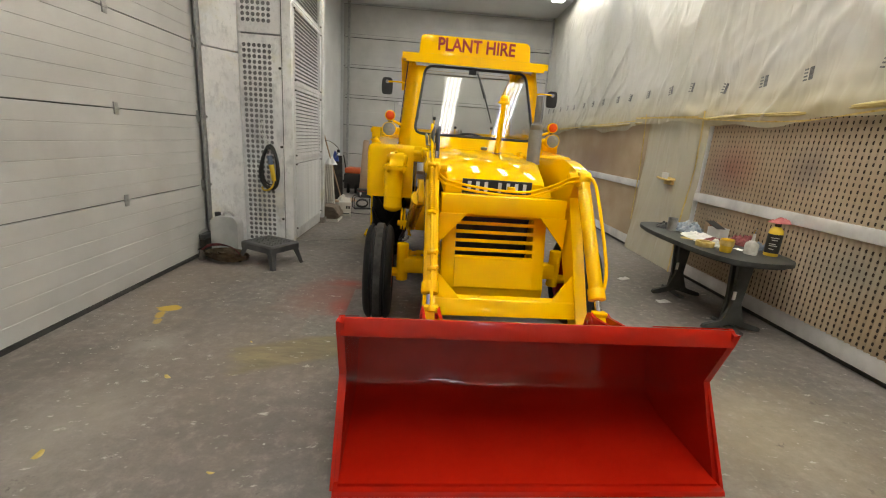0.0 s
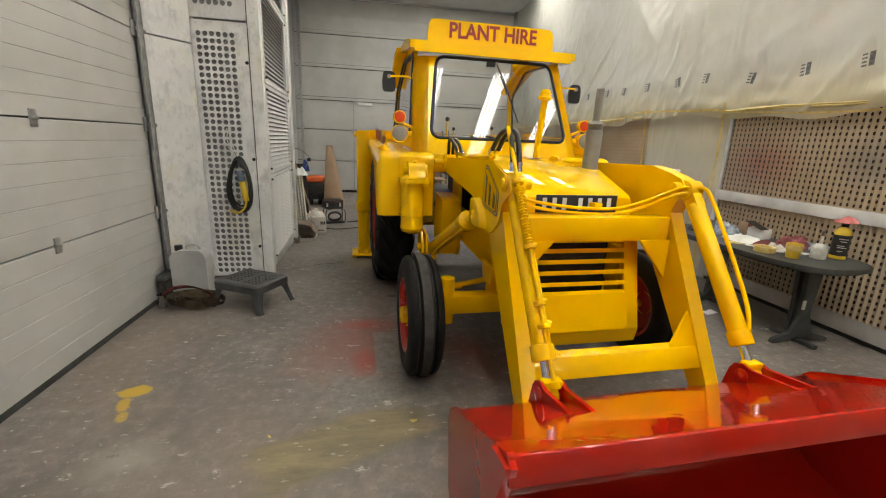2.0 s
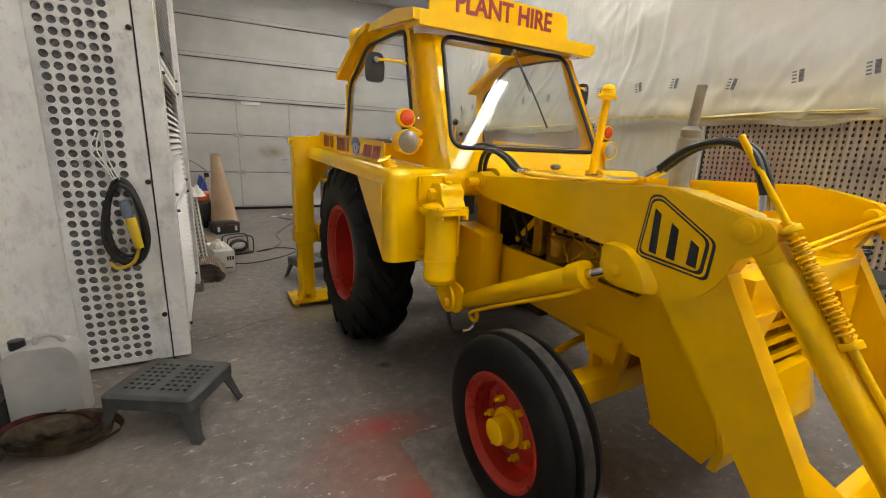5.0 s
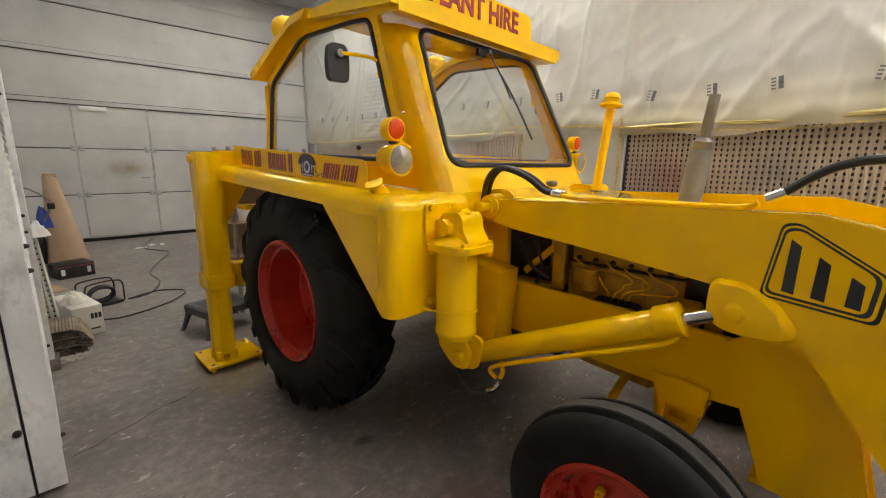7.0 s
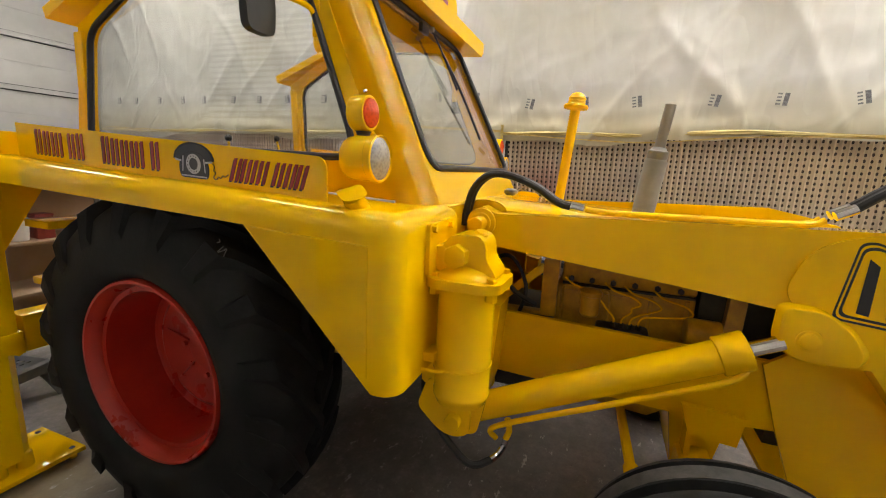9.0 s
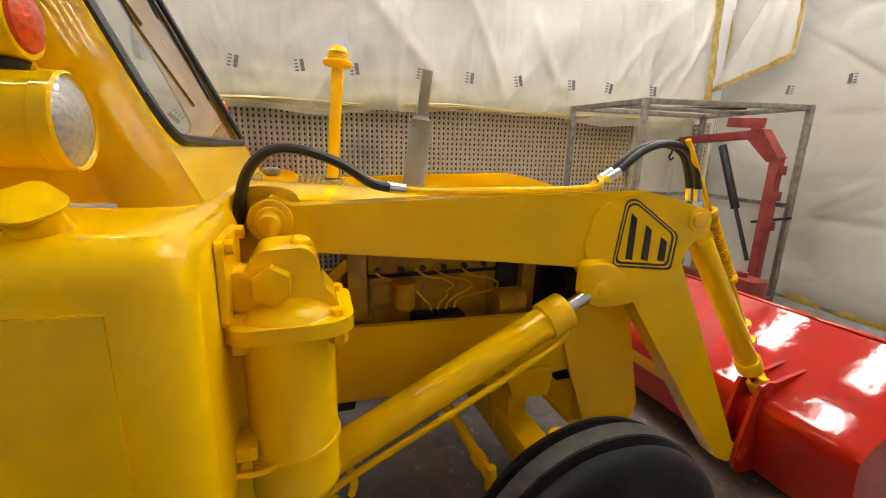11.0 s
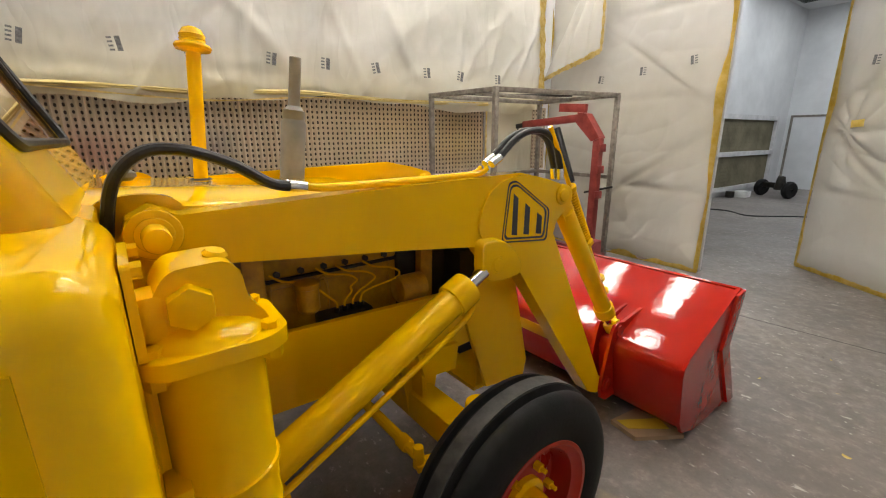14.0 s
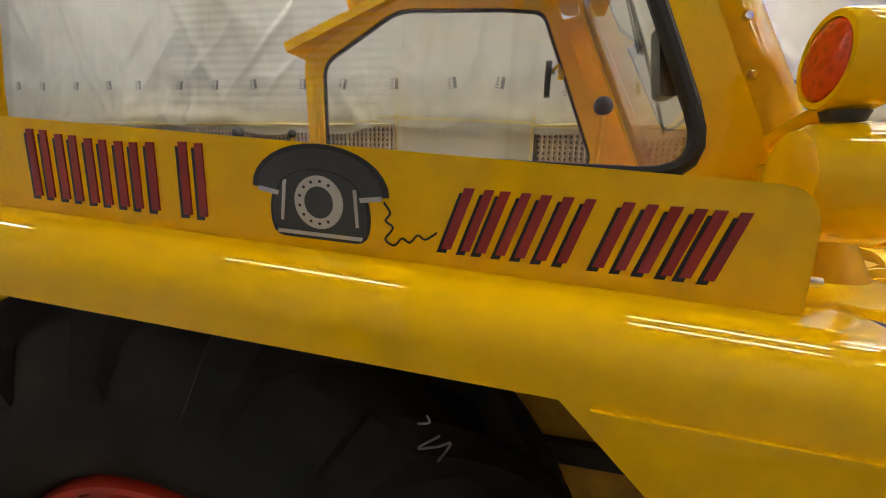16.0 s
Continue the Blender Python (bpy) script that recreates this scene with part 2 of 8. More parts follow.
def floor_material():
    """Worn warm grey concrete with red, yellow and olive overspray, pale flakes, dark stains and a darker area under
    the machine.
    """
    m, nt, b = nodes_of("worn_concrete")
    big = noise_tex(nt, 0.6, 6.0, 0.62)
    mid = noise_tex(nt, 3.4, 7.0, 0.68)
    small = noise_tex(nt, 13.0, 6.0, 0.7)
    fine = noise_tex(nt, 60.0, 4.0, 0.65)
    base = ramp_between(nt, big, (0.132, 0.117, 0.110), (0.232, 0.207, 0.195), 0.38, 0.62)
    base = mix_colour(nt, ramp_between(nt, mid, (0, 0, 0), (0.55, 0.55, 0.55), 0.46, 0.70), base, (0.33, 0.285, 0.25))
    base = mix_colour(nt, ramp_between(nt, noise_tex(nt, 1.7, 7.0, 0.7), (0, 0, 0), (0.55, 0.55, 0.55), 0.50, 0.66), base, (0.105, 0.095, 0.087))
    base = mix_colour(nt, ramp_between(nt, small, (0.5, 0.5, 0.5), (0, 0, 0), 0.30, 0.52), base, (0.085, 0.076, 0.07))
    base = mix_colour(nt, ramp_between(nt, small, (0, 0, 0), (0.55, 0.55, 0.55), 0.53, 0.72), base, (0.37, 0.33, 0.295))
    base = mix_colour(nt, ramp_between(nt, fine, (0.0, 0.0, 0.0), (0.45, 0.45, 0.45), 0.5, 0.75), base, (0.10, 0.09, 0.083))
    tc = nt.nodes.new("ShaderNodeTexCoord")
    coarse, frayed = noise_tex(nt, 2.6, 5.0, 0.65), noise_tex(nt, 11.0, 6.0, 0.75)

    def patch(cx, cy, rx, ry, colour, strength, lo=0.30, hi=0.75, turn=0.0, square=False, wob=None, amount=1.1):
        """A round or square patch of colour with a wavering edge: full strength up to lo, gone at hi."""
        mp = nt.nodes.new("ShaderNodeMapping")
        mp.vector_type = "TEXTURE"
        mp.inputs["Location"].default_value = (cx, cy, 0)
        mp.inputs["Rotation"].default_value = (0, 0, turn)
        mp.inputs["Scale"].default_value = (rx, ry, 1e3)
        nt.links.new(tc.outputs["Object"], mp.inputs[0])
        ln = nt.nodes.new("ShaderNodeVectorMath")
        ln.operation = "ABSOLUTE" if square else "LENGTH"
        nt.links.new(mp.outputs[0], ln.inputs[0])
        if not square:
            away = ln.outputs["Value"]
        else:
            sp = nt.nodes.new("ShaderNodeSeparateXYZ")
            nt.links.new(ln.outputs[0], sp.inputs[0])
            mx = nt.nodes.new("ShaderNodeMath")
            mx.operation = "MAXIMUM"
            nt.links.new(sp.outputs["X"], mx.inputs[0])
            nt.links.new(sp.outputs["Y"], mx.inputs[1])
            away = mx.outputs[0]
        ad = nt.nodes.new("ShaderNodeMath")
        ad.operation = "MULTIPLY_ADD"
        nt.links.new(wob or coarse, ad.inputs[0])
        ad.inputs[1].default_value = amount
        nt.links.new(away, ad.inputs[2])
        mr = nt.nodes.new("ShaderNodeMapRange")
        mr.inputs["From Min"].default_value, mr.inputs["From Max"].default_value = amount / 2 + lo, amount / 2 + hi
        mr.inputs["To Min"].default_value, mr.inputs["To Max"].default_value = strength, 0.0
        nt.links.new(ad.outputs[0], mr.inputs["Value"])
        return mr.outputs[0], colour

    streak = ramp_between(nt, noise_tex(nt, 5.0, 6.0, 0.7, (0.35, 1.3, 1)), (0.15, 0.122, 0.075), (0.29, 0.24, 0.125), 0.36, 0.64)
    clean = ramp_between(nt, small, (0.16, 0.15, 0.14), (0.27, 0.255, 0.24), 0.36, 0.65)
    for spot in (
        patch(0.15, 3.7, 1.5, 1.5, (0.25, 0.195, 0.155), 0.40, 0.0, 1.0),
        patch(-0.75, 5.2, 0.6, 1.3, (0.30, 0.235, 0.19), 0.45, 0.0, 1.0),
        patch(0.80, 5.08, 0.66, 0.66, (0.27, 0.085, 0.06), 0.75, -0.1, 1.0),
        patch(0.84, 5.44, 0.30, 0.16, (0.36, 0.035, 0.02), 0.80, 0.0, 0.95),
        patch(0.83, 4.80, 0.16, 0.26, (0.36, 0.04, 0.022), 0.70, 0.0, 0.95),
        patch(1.6, 4.9, 0.3, 0.5, (0.22, 0.03, 0.02), 0.5, 0.1, 0.9),
        patch(3.6, 3.3, 1.2, 0.9, (0.40, 0.33, 0.21), 0.5, 0.0, 1.0),
        patch(0.74, 4.02, 0.50, 0.19, streak, 0.85, 0.75, 1.05, 0.45, True, frayed, 0.5),
        patch(-0.54, 4.585, 0.10, 0.068, (0.56, 0.36, 0.03), 0.95, 0.80, 1.0, 0.1, False, frayed, 1.6),
        patch(-0.535, 4.45, 0.035, 0.10, (0.52, 0.33, 0.04), 0.9, 0.70, 1.0, 0.25, False, frayed, 2.2),
        patch(-0.485, 4.34, 0.03, 0.06, (0.50, 0.32, 0.05), 0.8, 0.60, 1.0, 0.3, False, frayed, 2.4),
        patch(-0.30, 4.0, 0.30, 0.25, (0.40, 0.37, 0.33), 0.5, 0.0, 0.8),
        patch(0.88, 7.45, 0.55, 0.55, (0.34, 0.25, 0.07), 0.6, 0.0, 0.95),
        patch(1.05, 6.1, 0.1, 0.07, (0.02, 0.02, 0.02), 0.8, 0.3, 0.7),
        patch(-0.2, 3.1, 0.5, 0.9, (0.36, 0.33, 0.30), 0.4, 0.0, 0.9),
        # soft-edged darker area of the slab beneath the machine
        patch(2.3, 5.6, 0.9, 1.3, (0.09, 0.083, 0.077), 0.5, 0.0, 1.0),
        patch(1.06, 4.975, 0.175, 0.315, clean, 0.92, 0.97, 1.02, 0.03, True, frayed, 0.06),
        patch(0.98, 4.44, 0.36, 0.19, clean, 0.7, 0.95, 1.04, 0.05, True, frayed, 0.1),
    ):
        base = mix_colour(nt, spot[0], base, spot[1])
    # pale flakes and specks, more of them in some places than in others
    some = ramp_between(nt, noise_tex(nt, 1.3, 4.0, 0.6), (0, 0, 0), (1, 1, 1), 0.37, 0.52)
    dots = nt.nodes.new("ShaderNodeTexVoronoi")
    dots.inputs["Scale"].default_value = 9.0
    nt.links.new(tc.outputs["Object"], dots.inputs["Vector"])
    speck = mix_colour(nt, ramp_between(nt, dots.outputs["Distance"], (0.8, 0.8, 0.8), (0, 0, 0), 0.035, 0.075), (0, 0, 0), some)
    base = mix_colour(nt, speck, base, (0.60, 0.57, 0.52))
    flake = mix_colour(nt, ramp_between(nt, noise_tex(nt, 9.0, 8.0, 0.72, (1, 2.2, 1)), (0, 0, 0), (0.8, 0.8, 0.8), 0.605, 0.64), (0, 0, 0), some)
    base = mix_colour(nt, flake, base, (0.55, 0.52, 0.47))
    crack = mix_colour(nt, ramp_between(nt, noise_tex(nt, 7.0, 8.0, 0.75), (0.65, 0.65, 0.65), (0, 0, 0), 0.33, 0.375), (0, 0, 0), some)
    base = mix_colour(nt, crack, base, (0.06, 0.05, 0.045))
    nt.links.new(base, b.inputs["Base Color"])
    mr = nt.nodes.new("ShaderNodeMapRange")
    mr.inputs["To Min"].default_value, mr.inputs["To Max"].default_value = 0.34, 0.7
    nt.links.new(mid, mr.inputs["Value"])
    nt.links.new(mr.outputs[0], b.inputs["Roughness"])
    bump(nt, b, fine, 0.15, 0.004)
    return m


FLOOR_M = floor_material()


def plastic_material(name, see_through, crease, pale=(0.74, 0.73, 0.69), dull=(0.64, 0.62, 0.54), yellowed=0.55):
    """Thin milky polythene sheet, part see-through, yellowed by overspray towards its lower edge and in blotches."""
    m, nt, b = nodes_of(name)
    blot = noise_tex(nt, 0.9, 5.0, 0.6)
    tc = nt.nodes.new("ShaderNodeTexCoord")
    sep = nt.nodes.new("ShaderNodeSeparateXYZ")
    nt.links.new(tc.outputs["Object"], sep.inputs[0])
    mr = nt.nodes.new("ShaderNodeMapRange")
    mr.inputs["From Min"].default_value, mr.inputs["From Max"].default_value = 2.5, 2.08
    mr.inputs["To Min"].default_value, mr.inputs["To Max"].default_value = 0.0, yellowed
    nt.links.new(sep.outputs["Z"], mr.inputs["Value"])
    mul = nt.nodes.new("ShaderNodeMath")
    mul.operation = "MULTIPLY"
    nt.links.new(mr.outputs[0], mul.inputs[0])
    nt.links.new(ramp_between(nt, blot, (0.25, 0.25, 0.25), (1, 1, 1), 0.3, 0.6), mul.inputs[1])
    base = ramp_between(nt, blot, dull, pale, 0.35, 0.6)
    nt.links.new(mix_colour(nt, mul.outputs[0], base, (0.62, 0.50, 0.18)), b.inputs["Base Color"])
    b.inputs["Roughness"].default_value = 0.28

    def ridges(scale, stretch, turn):
        mp = nt.nodes.new("ShaderNodeMapping")
        mp.inputs["Scale"].default_value = stretch
        mp.inputs["Rotation"].default_value = turn
        nt.links.new(tc.outputs["Object"], mp.inputs[0])
        n = nt.nodes.new("ShaderNodeTexNoise")
        n.inputs["Scale"].default_value, n.inputs["Detail"].default_value, n.inputs["Roughness"].default_value = scale, 3.0, 0.55
        n.inputs["Distortion"].default_value = 0.3
        nt.links.new(mp.outputs[0], n.inputs["Vector"])
        k = nt.nodes.new("ShaderNodeMath")
        k.operation = "PINGPONG"
        nt.links.new(n.outputs["Fac"], k.inputs[0])
        k.inputs[1].default_value = 0.12
        return k.outputs[0]

    add = nt.nodes.new("ShaderNodeMath")
    add.operation = "ADD"
    nt.links.new(ridges(1.1, (1.0, 1.0, 0.28), (0.45, 0.3, 0.1)), add.inputs[0])
    nt.links.new(ridges(1.9, (1.0, 1.0, 0.3), (-0.75, 0.5, 0.6)), add.inputs[1])
    bump(nt, b, add.outputs[0], crease, 0.22)
    clear = nt.nodes.new("ShaderNodeBsdfTransparent")
    mix = nt.nodes.new("ShaderNodeMixShader")
    mix.inputs[0].default_value = see_through
    nt.links.new(b.outputs[0], mix.inputs[1])
    nt.links.new(clear.outputs[0], mix.inputs[2])
    nt.links.new(mix.outputs[0], nt.nodes["Material Output"].inputs["Surface"])
    return m


PLASTIC = plastic_material("milky_polythene", 0.34, 0.42)
PLASTIC_THIN = plastic_material("thin_milky_polythene", 0.42, 0.15, (0.77, 0.755, 0.72), (0.72, 0.68, 0.58), 0.15)
HEM = plastic_material("yellowed_folded_polythene", 0.06, 0.3, (0.58, 0.47, 0.19), (0.46, 0.34, 0.10), 0.5)


# ---------------- mesh helpers ----------------
def part(name, bm, material, parent=None, label="", angle=35.0, bevel=0.0, segs=2):
    if bevel > 0:
        sharp = [e for e in bm.edges if len(e.link_faces) == 2 and e.calc_face_angle(0) > 0.5]
        bmesh.ops.bevel(bm, geom=sharp, offset=bevel, segments=segs, affect="EDGES", profile=0.5, clamp_overlap=True)
    bmesh.ops.recalc_face_normals(bm, faces=bm.faces)
    me = bpy.data.meshes.new(name)
    bm.to_mesh(me)
    bm.free()
    me.polygons.foreach_set("use_smooth", [True] * len(me.polygons))
    me.set_sharp_from_angle(angle=radians(angle))
    me.materials.append(material)
    ob = new(name, me)
    if parent is not None:
        ob.parent = parent
    if label:
        ob["label"] = label
    return ob


def thing(name, label, category, m=None, group="", kind=""):
    ob = new(name)
    ob.matrix_world = m or Matrix()
    return tagged(ob, label, category, group, kind)


def box(x0, x1, y0, y1, z0, z1, bm=None):
    bm = bm or bmesh.new()
    bmesh.ops.create_cube(bm, size=1.0, matrix=Matrix.LocRotScale(((x0 + x1) / 2, (y0 + y1) / 2, (z0 + z1) / 2), None, (abs(x1 - x0), abs(y1 - y0), abs(z1 - z0))))
    return bm


def beam(p0, p1, w, h, bm=None, up=(0, 0, 1)):
    """A box of width w and height h from p0 to p1."""
    bm = bm or bmesh.new()
    p0, p1 = Vector(p0), Vector(p1)
    d = p1 - p0
    y = d.normalized()
    if abs(y.dot(Vector(up).normalized())) > 0.999:
        up = (0, 1, 0)
    x = y.cross(Vector(up)).normalized()
    z = x.cross(y)
    m = Matrix((x, y, z)).transposed().to_4x4()
    m.translation = (p0 + p1) / 2
    bmesh.ops.create_cube(bm, size=1.0, matrix=m @ Matrix.Diagonal((w, d.length, h, 1)))
    return bm


def rod(p0, p1, r0, r1=None, bm=None, segs=20):
    bm = bm or bmesh.new()
    p0, p1 = Vector(p0), Vector(p1)
    d = p1 - p0
    m = Matrix.Translation((p0 + p1) / 2) @ d.to_track_quat("Z", "Y").to_matrix().to_4x4()
    bmesh.ops.create_cone(bm, cap_ends=True, segments=segs, radius1=r0, radius2=r0 if r1 is None else r1, depth=d.length, matrix=m)
    return bm


def prism(points, axis, a, b, bm=None):
    """A flat outline pushed from a to b along an axis; the points are in the other two axes, in order."""
    bm = bm or bmesh.new()

    def at(p, w):
        return {"x": (w, p[0], p[1]), "y": (p[0], w, p[1]), "z": (p[0], p[1], w)}[axis]
    v0 = [bm.verts.new(at(p, a)) for p in points]
    v1 = [bm.verts.new(at(p, b)) for p in points]
    bm.faces.new(v0)
    bm.faces.new(v1)
    n = len(points)
    for i in range(n):
        bm.faces.new((v0[i], v0[(i + 1) % n], v1[(i + 1) % n], v1[i]))
    return bm


def rounded(points, r, steps=5):
    """The outline with its corners rounded; r is one radius or one for each corner."""
    out, n = [], len(points)
    for i in range(n):
        ri = r[i] if isinstance(r, (list, tuple)) else r
        p, a, c = Vector(points[i]), Vector(points[i - 1]), Vector(points[(i + 1) % n])
        d0, d1 = (a - p), (c - p)
        k = min(ri, d0.length * 0.49, d1.length * 0.49)
        if k < 1e-4:
            out.append(tuple(p))
            continue
        s, e = p + d0.normalized() * k, p + d1.normalized() * k
        for j in range(steps + 1):
            t = j / steps
            q = s * (1 - t) ** 2 + p * 2 * t * (1 - t) + e * t * t
            out.append(tuple(q))
    return out


def holed(outer, holes, to3d, depth, bm=None):
    """A plate with holes: outlines in a plane, set in space by to3d(a, b), as thick as the vector depth."""
    bm = bm or bmesh.new()
    loops, edges = [], []
    for pts in (outer, *holes):
        vs = [bm.verts.new(to3d(*p)) for p in pts]
        es = [bm.edges.new((vs[i], vs[(i + 1) % len(vs)])) for i in range(len(vs))]
        loops.append(vs)
        edges += es
    made = bmesh.ops.triangle_fill(bm, use_beauty=True, use_dissolve=False, edges=edges)
    faces = [g for g in made["geom"] if isinstance(g, bmesh.types.BMFace)]
    ext = bmesh.ops.extrude_face_region(bm, geom=faces)
    bmesh.ops.translate(bm, vec=Vector(depth), verts=[g for g in ext["geom"] if isinstance(g, bmesh.types.BMVert)])
    return bm


def lathe(profile, origin, axis, bm=None, segs=40, close=True):
    """A turned body: (radius, height) pairs round an axis through origin."""
    bm = bm or bmesh.new()
    m = Matrix.Translation(origin) @ Vector(axis).to_track_quat("Z", "Y").to_matrix().to_4x4()
    rings = []
    for r, h in profile:
        if r < 1e-5:
            rings.append([bm.verts.new(m @ Vector((0, 0, h)))])
        else:
            rings.append([bm.verts.new(m @ Vector((r * math.cos(2 * math.pi * i / segs), r * math.sin(2 * math.pi * i / segs), h))) for i in range(segs)])
    pairs = list(zip(rings, rings[1:]))
    for a, b in pairs:
        for i in range(segs):
            j = (i + 1) % segs
            if len(a) == 1 and len(b) > 1:
                bm.faces.new((a[0], b[j], b[i]))
            elif len(b) == 1 and len(a) > 1:
                bm.faces.new((a[i], a[j], b[0]))
            elif len(a) > 1:
                bm.faces.new((a[i], a[j], b[j], b[i]))
    return bm


def smooth_path(points, steps=8):
    pts = [Vector(p) for p in points]
    out = []
    for i in range(len(pts) - 1):
        p0, p1, p2, p3 = pts[max(i - 1, 0)], pts[i], pts[i + 1], pts[min(i + 2, len(pts) - 1)]
        for j in range(steps):
            t = j / steps
            out.append(0.5 * ((2 * p1) + (p2 - p0) * t + (2 * p0 - 5 * p1 + 4 * p2 - p3) * t * t + (3 * p1 - p0 - 3 * p2 + p3) * t ** 3))
    out.append(pts[-1])
    return out


def tube(points, r, bm=None, segs=10, steps=8, curved=True):
    """A pipe or hose along a path."""
    bm = bm or bmesh.new()
    path = smooth_path(points, steps) if curved else [Vector(p) for p in points]
    rings, ref = [], None
    for i, p in enumerate(path):
        d = (path[min(i + 1, len(path) - 1)] - path[max(i - 1, 0)]).normalized()
        if ref is None:
            ref = d.orthogonal().normalized()
        ref = (ref - d * ref.dot(d)).normalized()
        s = d.cross(ref)
        rings.append([bm.verts.new(p + (ref * math.cos(2 * math.pi * k / segs) + s * math.sin(2 * math.pi * k / segs)) * r) for k in range(segs)])
    for a, b in zip(rings, rings[1:]):
        for k in range(segs):
            bm.faces.new((a[k], a[(k + 1) % segs], b[(k + 1) % segs], b[k]))
    bm.faces.new(rings[0])
    bm.faces.new(list(reversed(rings[-1])))
    return bm


def spring(p0, p1, radius, wire, turns):
    p0, p1 = Vector(p0), Vector(p1)
    d = (p1 - p0)
    x = d.normalized().orthogonal().normalized()
    y = d.normalized().cross(x)
    n = turns * 10
    return tube([p0 + d * i / n + (x * math.cos(2 * math.pi * i / 10) + y * math.sin(2 * math.pi * i / 10)) * radius for i in range(n + 1)], wire, None, 5, 1, False)


def bolt(p, axis, r, h, bm=None):
    """A hexagonal bolt head that stands on p."""
    p, axis = Vector(p), Vector(axis).normalized()
    return rod(p, p + axis * h, r, None, bm, 6)


def sheet(nx, ny, place, bm=None):
    bm = bm or bmesh.new()
    g = [[bm.verts.new(place(i / nx, j / ny)) for i in range(nx + 1)] for j in range(ny + 1)]
    for j in range(ny):
        for i in range(nx):
            bm.faces.new((g[j][i], g[j][i + 1], g[j + 1][i + 1], g[j + 1][i]))
    return bm


def words(text, size, m, material, parent, name="lettering", width=None, depth=0.002):
    """Raised lettering in the built-in font, turned into a mesh."""
    cu = bpy.data.curves.new(name, "FONT")
    cu.body, cu.size, cu.align_x, cu.align_y, cu.extrude, cu.offset = text, size, "CENTER", "CENTER", depth, size * 0.025
    tmp = new("tmp", cu)
    bpy.context.view_layer.update()
    me = bpy.data.meshes.new_from_object(tmp.evaluated_get(bpy.context.evaluated_depsgraph_get()))
    bpy.data.objects.remove(tmp)
    xs = [v.co.x for v in me.vertices]
    k = 1.0 if width is None else width / (max(xs) - min(xs))
    me.transform(m @ Matrix.Diagonal((k, 1, 1, 1)))
    me.materials.clear()
    me.materials.append(material)
    me.name = name
    ob = new(name, me)
    ob.parent = parent
    return ob


def structure(name, bm, material, label="", bevel=0.0):
    return tagged(part(name, bm, material, None, label, bevel=bevel), "", "", "", "structure")


# ---------------- the room ----------------
LEFT, RIGHT, BACK, FRONT, TOP = -1.06, 5.0, 14.61, 0.35, 5.1

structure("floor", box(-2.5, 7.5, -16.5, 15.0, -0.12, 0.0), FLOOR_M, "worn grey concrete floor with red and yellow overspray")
structure("ceiling", box(-2.2, 5.3, 0.2, 14.9, TOP, TOP + 0.15), CEILING_M, "white sheet ceiling")


def sectional_door(name, label, length, levels, ribs, to_m, gap=0.008, paint=DOOR_PANEL):
    """A sectional overhead door: ribbed panels, dark joints between them, hinges at the joints."""
    door = thing(name, label, "overhead door", to_m, kind="structure")
    part("joint_backing", box(0, length, 0.02, 0.06, levels[0], levels[-1]), DOOR_JOINT, door)
    for z0, z1 in zip(levels, levels[1:]):
        bm = bmesh.new()
        n = ribs
        h = (z1 - z0 - gap) / n
        prof = []
        for i in range(n):
            a = z0 + gap / 2 + i * h
            prof += [(0.0, a + 0.002), (-0.0, a + h - 0.006), (0.0035, a + h - 0.003), (0.0035, a + h - 0.001)]
        prof += [(0.03, z1 - 0.004), (0.03, z0 + 0.004)]
        prism(prof, "x", 0, length, bm)
        part("panel", bm, paint, door)
    return door


# left overhead door, its rail and rollers
left_levels = [0.035, 0.81, 1.575, 2.335, 3.1, 3.865, 4.63]
d = sectional_door("overhead_door_left", "dusty white ribbed sectional overhead door with dark joints", 4.05, left_levels, 6, pose(LEFT - 0.01, 2.2, 0, 0, 0, 90))
part("bottom_seal", box(0, 4.05, -0.006, 0.05, 0.0, 0.038), DOOR_JOINT, d, "dirty dark rubber floor seal")
for z in left_levels[1:4]:
    for y in (0.5, 2.78):
        bm = box(y - 0.025, y + 0.025, -0.012, 0.0, z - 0.05, z + 0.05)
        box(y - 0.03, y + 0.03, -0.018, 0.0, z - 0.012, z + 0.012, bm)
        part("hinge", bm, RAIL, d, bevel=0.003)
    bm = box(4.0, 4.1, -0.03, 0.0, z - 0.06, z + 0.06)
    rod((4.02, -0.04, z), (4.14, -0.04, z), 0.016, None, bm, 12)
    part("roller_bracket", bm, RAIL, d, bevel=0.003)
rail = thing("door_rail", "grey zinc roller track of the overhead door", "door track", kind="structure")
bm = box(LEFT - 0.01, LEFT + 0.05, 6.27, 6.285, 0.05, TOP)
box(LEFT + 0.035, LEFT + 0.05, 6.21, 6.285, 0.05, TOP, bm)
part("track", bm, RAIL, rail)
part("angle_strip", box(LEFT - 0.02, LEFT + 0.012, 6.29, 6.34, 0, TOP), DOOR_JOINT, rail)
structure("wall_left_front", box(LEFT - 0.2, LEFT - 0.06, FRONT - 0.1, 2.22, 0, TOP), WHITE_WALL)
structure("wall_left_above_door", box(LEFT - 0.2, LEFT - 0.06, 2.22, 6.3, 4.6, TOP), WHITE_WALL)
structure("wall_left_behind_door", box(LEFT - 0.2, LEFT - 0.09, 2.22, 6.3, 0, 4.6), WHITE_WALL)
structure("wall_left_back", box(LEFT - 0.5, LEFT - 0.24, 6.3, 14.75, 0, TOP), WHITE_WALL)

